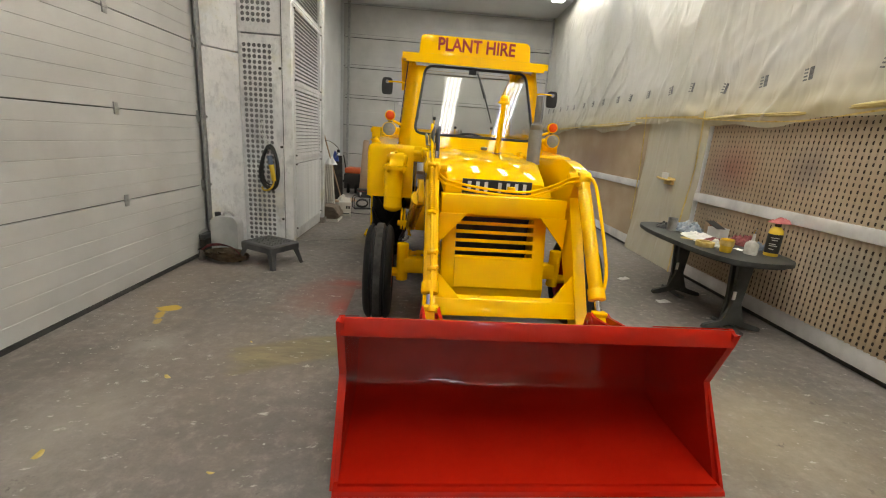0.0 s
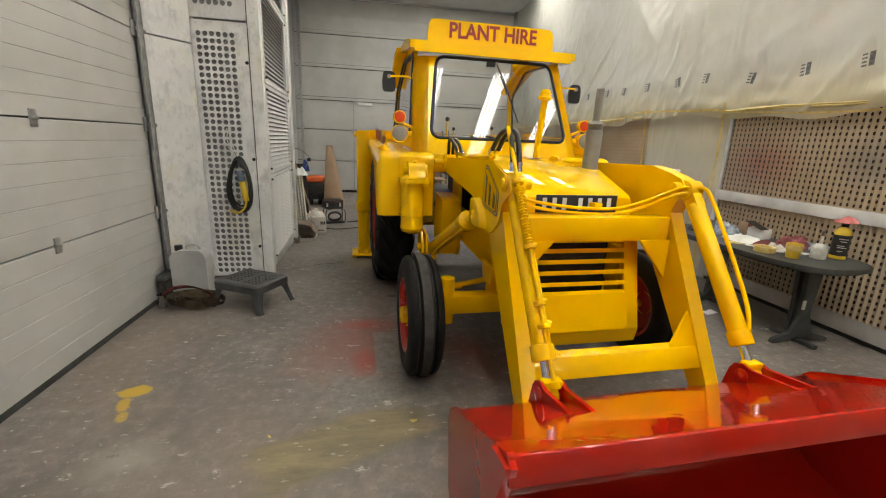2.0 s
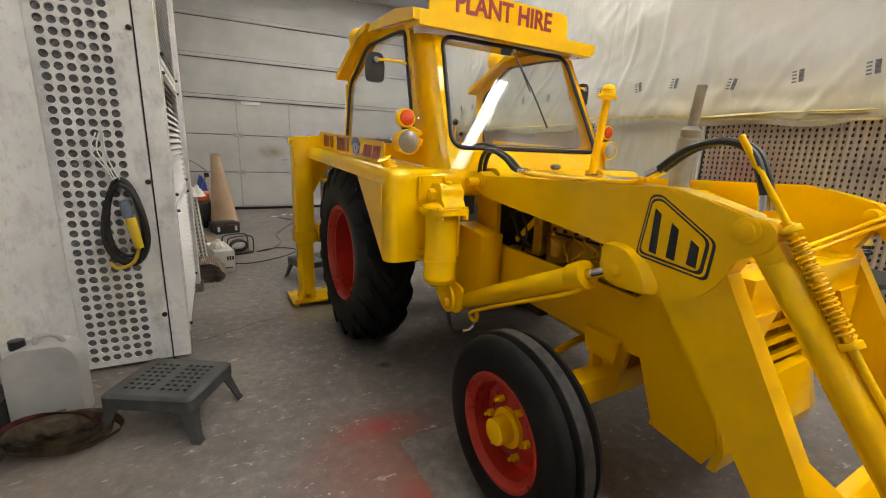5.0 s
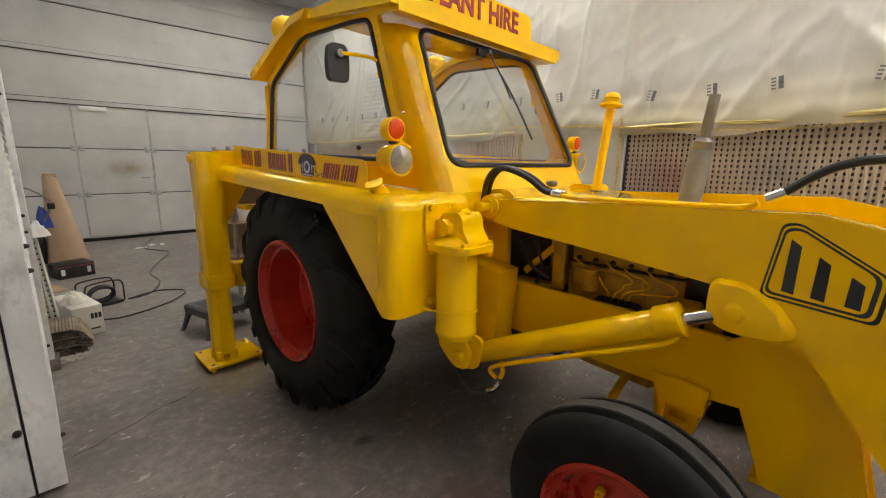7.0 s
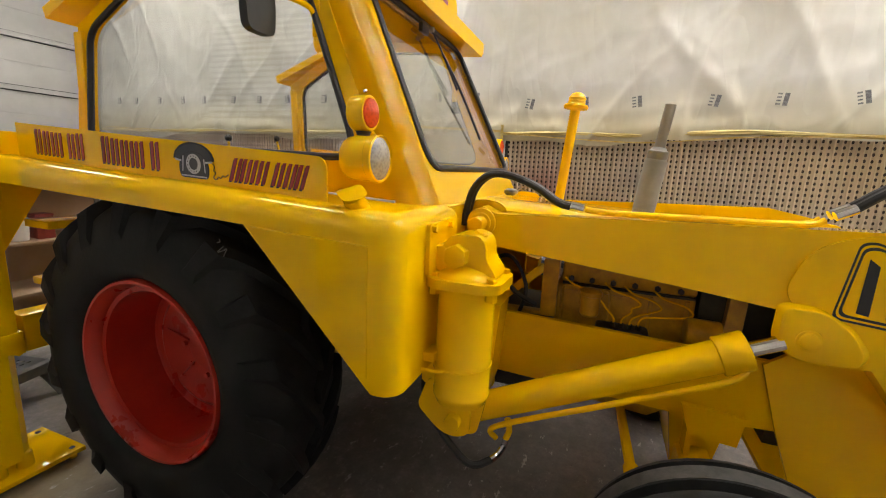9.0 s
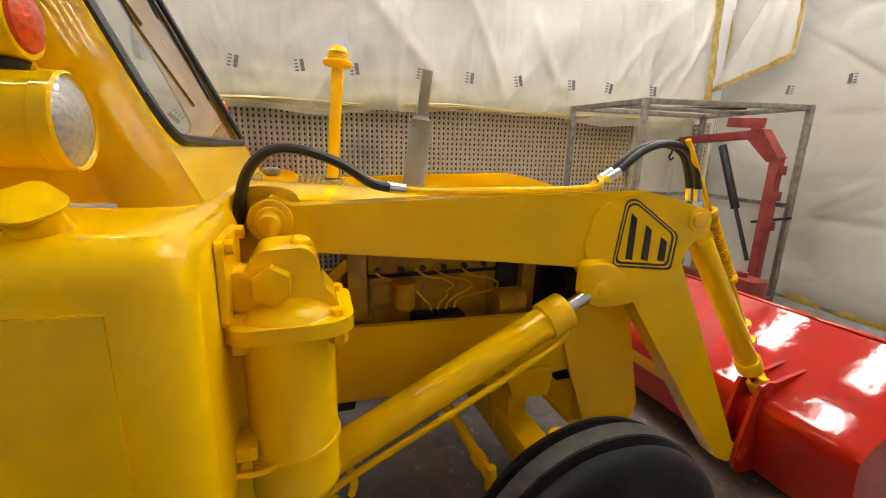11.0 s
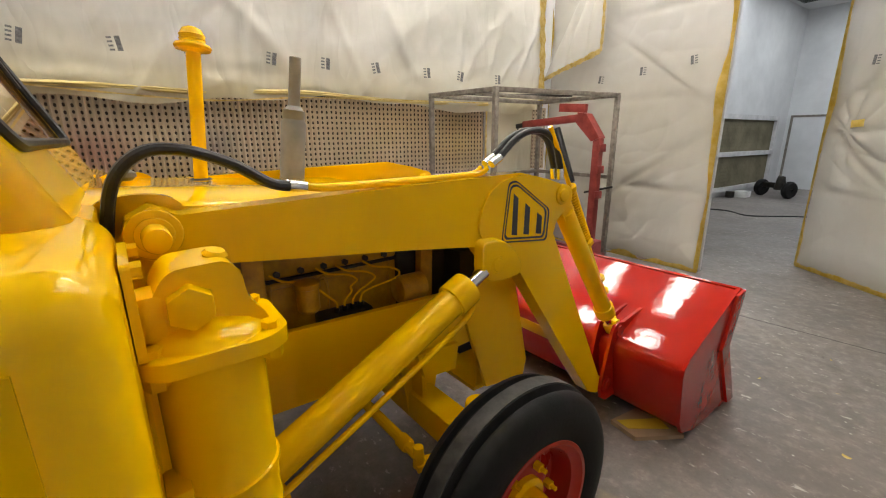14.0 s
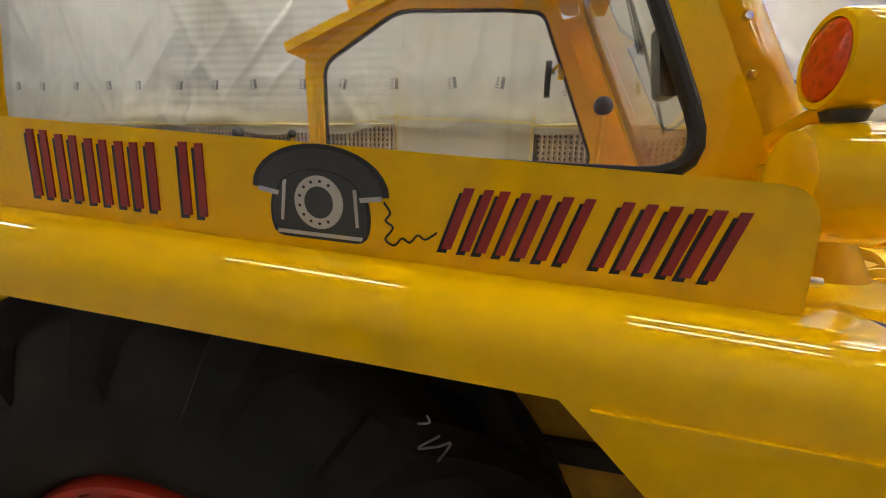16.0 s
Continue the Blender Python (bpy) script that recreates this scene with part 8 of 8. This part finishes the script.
def rag(name, label, x, y, rx, ry, h, mat, seed, z=Z):
    """A crumpled cloth: a lump of folds with an uneven edge."""
    def place(s, t):
        a, r = 2 * math.pi * s, t
        e = 1.0 + 0.28 * noise.noise((math.cos(a) * 1.7, math.sin(a) * 1.7, seed))
        px, py = rx * r * e * math.cos(a), ry * r * e * math.sin(a)
        f = 0.5 + 0.75 * noise.noise((px * 16, py * 16, seed + 2)) + 0.5 * abs(noise.noise((px * 34, py * 34, seed + 6)))
        return (x + px, y + py, z + 0.003 + h * max(0.02, f) * (1 - r ** 3) )
    bm = sheet(48, 16, place)
    bmesh.ops.remove_doubles(bm, verts=bm.verts, dist=0.0005)
    return tagged(part(name, bm, mat, None, label, angle=80), label, "cloth")


rag("cleaning_rag", "crumpled pale blue and white rag on the table", 4.5, 5.86, 0.17, 0.16, 0.10, CLOTH_BLUE, 1.0)
rag("cleaning_rag", "crumpled blue rag on the table", 4.62, 6.05, 0.14, 0.13, 0.09, CLOTH_BLUE, 7.0)
rag("cleaning_rag", "dark red crumpled rag on the table", 4.72, 5.28, 0.12, 0.15, 0.10, CLOTH_RED, 3.0)
rag("cleaning_rag", "crumpled blue-grey rag on the table", 4.76, 5.12, 0.07, 0.12, 0.10, CLOTH_BLUE, 13.0)
rag("cleaning_rag", "dusky red rag lying on the table", 4.45, 5.3, 0.13, 0.12, 0.05, CLOTH_RED, 21.0)
rag("paper_wipe", "crumpled white paper wipe on the table", 4.4, 5.5, 0.16, 0.18, 0.06, WHITE_PLASTIC, 5.0)
rag("paper_wipe", "crumpled clear wrapping on the table", 4.36, 5.14, 0.10, 0.10, 0.06, CLEAR, 9.0)
rag("black_rag", "black crumpled cloth at the table edge", 4.28, 5.98, 0.08, 0.08, 0.07, BLACK, 15.0)
rag("pink_cloth", "pink dusting cloth draped over the bottle top", 4.69, 4.89, 0.09, 0.08, 0.055, PINK, 4.0, Z + 0.295)
for x, y, r, mat in ((4.3, 5.3, 20, WHITE_PLASTIC), (4.22, 5.4, -30, TAPE_YELLOW), (4.52, 5.02, 10, WHITE_PLASTIC)):
    t = thing("paper_scrap", "flat scrap of paper on the table", "paper", pose(x, y, Z, 0, 0, r))
    part("sheet", sheet(6, 6, lambda s, v: (0.12 * s - 0.06, 0.09 * v - 0.045, 0.003 + 0.006 * math.sin(5 * s) * v)), mat, t)
carton = thing("open_carton", "small open white and brown carton on the table", "carton", pose(4.68, 5.62, Z, 0, 0, 12))
part("body", box(-0.06, 0.06, -0.08, 0.08, 0, 0.10), WHITE_PLASTIC, carton, bevel=0.003)
part("flap", beam((-0.06, -0.085, 0.1), (-0.06, 0.075, 0.16), 0.11, 0.004), BLACK, carton, "black inner flap")
carton = thing("brown_carton", "small brown carton with a red end on the table", "carton", pose(4.74, 5.8, Z, 0, 0, -8))
part("body", box(-0.06, 0.06, -0.06, 0.06, 0, 0.13), CARD, carton, bevel=0.003)
part("red_end", box(-0.063, -0.02, -0.062, -0.058, 0.005, 0.125), CLOTH_RED, carton)

# ---------------- steel cage and engine crane ----------------
cage = thing("steel_cage_frame", "open cage frame of grimy square steel tube", "steel frame")
P = {"a": (4.6, 2.77), "b": (3.68, 2.61), "c": (3.42, 0.97), "d": (4.66, 0.92)}
for p in P.values():
    part("post", box(p[0] - 0.025, p[0] + 0.025, p[1] - 0.025, p[1] + 0.025, 0, 2.06), FRAME_STEEL, cage, bevel=0.003)
for i, j in (("a", "b"), ("b", "c"), ("c", "d"), ("d", "a")):
    p, q = Vector((*P[i], 0)), Vector((*P[j], 0))
    e = (q - p).normalized() * 0.026
    part("top_rail", beam(p + e + Vector((0, 0, 2.035)), q - e + Vector((0, 0, 2.035)), 0.048, 0.048), FRAME_STEEL, cage, bevel=0.003)
    if (i, j) != ("b", "c"):
        part("mid_rail", beam(p + e + Vector((0, 0, 1.1)), q - e + Vector((0, 0, 1.1)), 0.045, 0.045), FRAME_STEEL, cage, bevel=0.003)
part("top_rail", beam((4.13, 0.95, 2.035), (4.13, 2.69, 2.035), 0.04, 0.04), FRAME_STEEL, cage, bevel=0.003)
pipe = thing("short_pipe", "short dark pipe lying on the cage", "pipe")
part("pipe", tube([(4.5, 1.6, 2.085), (4.3, 1.3, 2.085), (4.05, 1.0, 2.085)], 0.022, None, 10, 4), DARK_METAL, pipe)

crane = thing("engine_crane", "worn red folding engine crane with a black boom extension", "engine crane")
Y = 1.15
part("mast", beam((3.5, Y, 0.12), (3.5, Y, 1.58), 0.09, 0.09), RED_OLD, crane, bevel=0.006)
part("mast_knee", prism([(3.45, 1.56), (3.56, 1.52), (3.80, 1.74), (3.78, 1.86), (3.66, 1.84)], "y", Y - 0.06, Y + 0.06), RED_OLD, crane, bevel=0.006)
part("boom", beam((3.68, Y, 1.80), (4.72, Y, 1.74), 0.075, 0.09), RED_OLD, crane, bevel=0.006)
part("boom_top_plate", beam((3.7, Y, 1.90), (4.1, Y, 1.93), 0.05, 0.10), RED_OLD, crane, bevel=0.004)
part("boom_extension", beam((4.6, Y, 1.745), (4.86, Y, 1.72), 0.055, 0.06), BLACK, crane, "black boom extension", bevel=0.004)
part("hook", tube([(4.84, Y, 1.70), (4.84, Y, 1.6), (4.87, Y, 1.55), (4.84, Y, 1.51), (4.80, Y, 1.54)], 0.012), DARK_METAL, crane)
part("ram", rod((3.84, Y, 1.02), (4.13, Y, 1.68), 0.042, None, None, 20), BLACK, crane, "black hydraulic ram", bevel=0.004)
part("ram_rod", rod((3.60, Y, 0.5), (3.85, Y, 1.05), 0.02, None, None, 16), DARK_METAL, crane, "dark ram rod")
part("pump_handle", rod((3.68, Y - 0.06, 0.9), (3.3, Y - 0.06, 1.0), 0.014, None, None, 12), BLACK, crane)
for z in (0.85, 1.15, 1.4):
    part("mast_bracket", box(3.43, 3.45, Y - 0.06, Y + 0.06, z, z + 0.09), RED_OLD, crane, bevel=0.003)
for s in (-1, 1):
    part("base_leg", beam((3.48, Y + s * 0.08, 0.12), (4.6, Y + s * 0.22, 0.12), 0.06, 0.07), RED_OLD, crane, bevel=0.004)
    for x, yy in ((3.5, 0.1), (4.55, 0.22)):
        part("caster", lathe([(0.0, -0.018), (0.045, -0.018), (0.05, -0.01), (0.05, 0.01), (0.045, 0.018), (0.0, 0.018)], (x, Y + s * yy, 0.05), (0, 1, 0), None, 20), BLACK, crane, "black caster wheel")
part("base_plate", box(3.38, 3.62, Y - 0.16, Y + 0.16, 0.105, 0.155), RED_OLD, crane, bevel=0.004)
gas = thing("red_fuel_can", "worn red metal can standing by the crane", "can", pose(3.3, 1.5, 0))
part("body", prism(rounded([(-0.15, -0.11), (0.15, -0.11), (0.15, 0.11), (-0.15, 0.11)], 0.05), "z", 0, 0.42), RED_OLD, gas, bevel=0.015)
part("cap", rod((0.05, 0, 0.42), (0.05, 0, 0.47), 0.05, None, None, 18), RED_OLD, gas, bevel=0.004)

# ---------------- odds and ends on the floor ----------------
plank = thing("dunnage_board", "flat board splashed with yellow paint under the bucket", "board")
part("board", prism([(1.5, 3.61), (1.34, 3.63), (1.2, 3.40), (1.47, 3.28)], "z", 0.0, 0.025), CARD, plank, bevel=0.003)
part("paint_splash", prism([(1.48, 3.59), (1.40, 3.60), (1.27, 3.42), (1.35, 3.38)], "z", 0.026, 0.028), CABLE_YELLOW, plank, "dried yellow paint")

stack = thing("filter_sheet_stack", "stack of grey-brown corrugated filter sheets on the floor", "filter stack")
for k in range(13):
    z = 0.045 + 0.017 * k
    x1 = -0.01 + 0.035 * math.sin(k * 0.35) - 0.010 * max(0, 6 - k)
    prof = []
    for i in range(25):
        x = -0.29 + (x1 + 0.29) * i / 24
        prof.append((x, z - 0.04 * max(0, (i - 14) / 10) ** 2 + (0.004 if i % 2 else -0.003)))
    prof += [(x, zz + 0.006) for x, zz in reversed(prof)]
    part("corrugated_sheet", prism(prof, "y", 8.48 + 0.012 * ((k * 5) % 4), 8.87 - 0.015 * ((k * 3) % 4)), CORRUGATED, stack)
part("bottom_sheet", perforated(5, 1, 0.05, 0.05, 0.014, 0.01, 0.02, lambda a, b, c: (-0.26 + a, 8.46 + c, 0.0 + b), None, 12), PALE_FILTER, stack, "pale perforated edge")
part("base_board", box(-0.28, 0.0, 8.482, 8.86, 0.0, 0.038), PALE_FILTER, stack)

roll = thing("pleated_filter_roll", "pale pleated filter pack standing on end", "filter pack", pose(-0.235, 8.97, 0.0, 0, -4, 0))
part("pleats", prism([(-0.1, 0.0), (-0.085, -0.02), (-0.065, 0.0), (-0.045, -0.02), (-0.025, 0.0), (-0.005, -0.02), (0.015, 0.0), (0.035, -0.02), (0.055, 0.0), (0.07, -0.02), (0.08, 0.0), (0.08, 0.06), (-0.1, 0.06)], "z", 0.0, 0.95), PALE_FILTER, roll)
bm = bmesh.new()
for i in range(4):
    for k in range(19):
        rod((-0.062 + 0.04 * i, -0.003, 0.06 + 0.046 * k), (-0.062 + 0.04 * i, -0.0075, 0.06 + 0.046 * k), 0.009, None, bm, 8)
part("pleat_holes", bm, HOLE, roll, "rows of dark holes")["kind"] = "stuff"
box_w = thing("white_carton", "white carton with dark print standing on the floor", "carton", pose(-0.05, 9.3, 0, 0, 0, 12))
part("body", box(-0.11, 0.11, -0.3, 0.3, 0, 0.27), PALE_FILTER, box_w, bevel=0.004)
for k in range(3):
    part("print_bar", box(0.02 + 0.028 * k, 0.04 + 0.028 * k, -0.303, -0.3, 0.15, 0.2), LETTER_BLACK, box_w)
part("print_bar", box(-0.08, 0.08, -0.303, -0.3, 0.05, 0.065), PHONE_GREY, box_w)
rag("paper_bag", "white crumpled paper bag on the carton", -0.08, 9.22, 0.09, 0.11, 0.12, PALE_FILTER, 33.0, 0.272)
rag("plastic_bag", "white and blue bag on top of the filter pack", -0.24, 8.98, 0.11, 0.09, 0.12, WHITE_PLASTIC, 35.0, 0.94)
bluebag = rag("blue_glove", "blue rubber glove on top of the filter pack", -0.16, 9.0, 0.06, 0.05, 0.2, BLUE, 37.0, 1.0)
broom = thing("broom_handle", "wooden stick leaning against the wall", "broom handle")
part("stick", rod((-0.15, 9.75, 0.0), (-0.62, 9.45, 1.95), 0.013, None, None, 10), CARD, broom)
wand = thing("bent_wire", "bent steel wire with a dark clip on the bag", "wire")
part("wire", tube([(-0.35, 8.9, 1.35), (-0.24, 8.93, 1.34), (-0.14, 8.95, 1.27), (-0.1, 8.95, 1.2), (-0.18, 8.97, 1.02)], 0.007), STEEL, wand)
part("clip", box(-0.125, -0.075, 8.93, 8.97, 1.16, 1.21), BLACK, wand, bevel=0.006)

reel = thing("cable_reel", "black extension cable wound on a wire stand", "cable reel", pose(0.16, 10.0, 0, 0, 0, 20))
part("base", box(-0.17, 0.17, -0.12, 0.12, 0.0, 0.03), BLACK, reel, bevel=0.01)
for k in range(4):
    part("cable_turn", tube([(0.115 * math.cos(a) + 0.008 * k, -0.05 + 0.03 * k, 0.115 + 0.075 * math.sin(a)) for a in [2 * math.pi * i / 14 for i in range(15)]], 0.015, None, 8, 3), HOSE, reel)
for s in (-1, 1):
    part("stand", tube([(-0.17, s * 0.1, 0.02), (-0.17, s * 0.1, 0.2), (-0.12, s * 0.1, 0.26), (0.12, s * 0.1, 0.26), (0.18, s * 0.1, 0.2), (0.18, s * 0.1, 0.02)], 0.008), BLACK, reel)
lead = thing("floor_cable", "black extension cable snaking over the floor", "cable")
part("cable", tube([(0.0, 9.45, 0.008), (0.3, 9.35, 0.008), (0.75, 9.6, 0.008), (0.95, 9.95, 0.008), (0.7, 10.15, 0.008), (0.4, 10.0, 0.008), (0.62, 10.1, 0.008), (0.8, 10.6, 0.008), (0.78, 11.2, 0.008), (1.05, 12.0, 0.008), (1.25, 12.6, 0.008), (1.0, 13.2, 0.008), (1.15, 13.9, 0.008), (1.3, 14.3, 0.008)], 0.007, None, 8, 8), HOSE, lead)
case = thing("black_tool_case", "black tool case with pale labels on the floor", "tool case", pose(-0.02, 11.7, 0, 0, 0, 18))
part("body", box(-0.2, 0.2, -0.16, 0.16, 0, 0.19), BLACK, case, bevel=0.012)
part("lid_edge", box(-0.203, 0.203, -0.163, 0.163, 0.15, 0.165), CLOTH_RED, case)
for x in (-0.15, 0.13):
    part("label", box(x - 0.02, x + 0.02, -0.164, -0.16, 0.05, 0.13), PHONE_LIGHT, case)
cone = thing("masking_paper_cone", "tall cone of brown masking paper standing on its wide end", "paper roll", pose(-0.02, 12.05, 0, 0, -3, 0))
bm = sheet(40, 14, lambda s, t: ((0.24 - 0.17 * t) * (1 + 0.05 * math.sin(7 * s * 6.28 + 3 * t)) * math.cos(2 * math.pi * s), (0.2 - 0.14 * t) * math.sin(2 * math.pi * s), 0.19 * 0 + (1.33 + 0.02 * math.sin(12 * s)) * t))
part("paper", bm, KRAFT, cone, angle=60)
part("core", rod((0, 0, 1.0), (0, 0, 1.36), 0.06, None, None, 20), CARD, cone)
mach = thing("orange_machine", "orange-topped machine with a black chassis", "machine", pose(-0.45, 12.4, 0))
part("hood", box(-0.2, 0.2, -0.2, 0.35, 0.5, 0.64), ORANGE, mach, "orange plastic hood", bevel=0.04, segs=3)
part("chassis", box(-0.2, 0.22, -0.28, 0.3, 0.12, 0.5), BLACK, mach, bevel=0.02)
for s in (-1, 1):
    part("wheel", lathe([(0.0, -0.04), (0.12, -0.04), (0.14, -0.02), (0.14, 0.02), (0.12, 0.04), (0.0, 0.04)], (0.1 * s, -0.2, 0.14), (1, 0.2, 0), None, 22), RUBBER, mach)
part("handle", tube([(-0.25, 0.3, 0.5), (-0.28, 0.1, 0.9), (-0.25, -0.1, 0.92)], 0.015), BLACK, mach)
board = thing("standing_board", "narrow dark board standing against the wall", "board")
part("board", prism([(-0.62, 0.0), (-0.42, 0.0), (-0.45, 1.0), (-0.64, 1.0)], "y", 10.9, 10.96), DARK_METAL, board)
flat = thing("flat_carton", "flattened brown carton on the floor", "carton")
part("board", prism([(-0.6, 10.5), (-0.1, 10.9), (-0.25, 11.3), (-0.75, 11.1)], "z", 0.0, 0.02), CARD, flat)
for i, (x, y, r) in enumerate(((0.95, 13.3, 10), (1.15, 13.5, 50), (1.3, 13.45, 80), (4.05, 6.2, 30), (4.15, 5.46, 15))):
    t = thing("paper_scrap", "white scrap of paper on the floor", "paper", pose(x, y, 0, 0, 0, r))
    part("sheet", sheet(6, 6, lambda s, v: (0.16 * s - 0.08, 0.07 * v - 0.035, 0.003 + 0.012 * abs(math.sin(5 * s + i)) * v)), WHITE_PLASTIC, t)
rnd = random.Random(17)
spots = [(-0.14, 2.93), (0.66, 2.87), (0.04, 3.59), (0.34, 4.08), (1.1, 4.13), (4.3, 5.2), (0.42, 7.3), (0.55, 6.6), (0.5, 1.9), (0.85, 2.2), (1.0, 1.7), (0.3, 2.3), (0.75, 1.4), (1.2, 2.4), (0.2, 7.7)]
for x, y in spots:
    t = thing("paint_flake", "curled flake of dried yellow paint on the floor", "paint flake", pose(x, y, 0, 0, 0, rnd.uniform(0, 180)), "paint flakes on the floor")
    k = rnd.uniform(0.35, 1.0) * (0.45 if y < 2.5 or y > 5 else 1.0)
    part("flake", sheet(6, 4, lambda s, v: (k * 0.07 * (s - 0.5), k * 0.035 * (v - 0.5) * math.sin(math.pi * (0.15 + 0.7 * s)), 0.002 + k * 0.03 * (s - 0.5) ** 2 + 0.004 * v)), TAPE_YELLOW, t)

# joint and crack in the slab
structure("floor_joint", beam((-0.1, 1.155, 0.0), (5.0, 1.68, 0.0), 0.007, 0.002), GAP, "dark saw-cut joint in the slab")
crack = bmesh.new()
pts = [(-0.18, 7.03), (-0.08, 7.06), (0.02, 7.13), (0.12, 7.16), (0.2, 7.23), (0.27, 7.26), (0.4, 7.29), (0.52, 7.38)]
for p, q in zip(pts, pts[1:]):
    beam((*p, 0.0), (*q, 0.0), 0.005, 0.002, crack)
structure("floor_crack", crack, GAP, "hairline crack in the slab")

# rack behind the machine, glimpsed past the rear tyre
rack = thing("storage_rack", "grey steel rack with wooden shelves behind the machine", "shelf rack", pose(1.62, 8.95, 0, 0, 0, 3))
for x in (-0.4, 0.4):
    for y in (-0.2, 0.2):
        part("upright", box(x - 0.015, x + 0.015, y - 0.015, y + 0.015, 0, 1.7), FRAME_STEEL, rack)
for z in (0.3, 0.6, 0.95, 1.32):
    part("shelf", box(-0.42, 0.42, -0.22, 0.22, z - 0.02, z), CARD, rack, "brown board shelf", bevel=0.003)
part("back_board", box(-0.4, 0.4, 0.205, 0.212, 0.3, 1.68), KRAFT, rack)
tubby = thing("white_tub", "white plastic tub with a blue side on the rack", "tub", pose(1.36, 8.83, 0.952))
part("body", rod((0, 0, 0), (0, 0, 0.14), 0.055, 0.065, None, 24), WHITE_PLASTIC, tubby, bevel=0.004)
part("lid", rod((0, 0, 0.14), (0, 0, 0.152), 0.068, None, None, 24), surface("pale_blue_plastic", (0.25, 0.32, 0.5), (0.3, 0.38, 0.56), 8.0, 0.4), tubby, "pale blue lid", bevel=0.003)
tubby = thing("red_box", "small red box on the rack", "box", pose(1.5, 8.85, 0.952))
part("body", box(-0.05, 0.05, -0.06, 0.06, 0, 0.16), RED_OLD, tubby, bevel=0.004)
part("lid", box(-0.052, 0.052, -0.062, 0.062, 0.16, 0.175), RED_OLD, tubby, bevel=0.004)
tubby = thing("red_box", "long red tray on the rack", "tray", pose(1.45, 8.85, 1.322))
part("body", box(-0.18, 0.15, -0.1, 0.1, 0, 0.07), RED_OLD, tubby, bevel=0.008)
part("yellow_rim", box(-0.185, 0.155, -0.105, 0.105, 0.07, 0.082), CABLE_YELLOW, tubby, bevel=0.004)
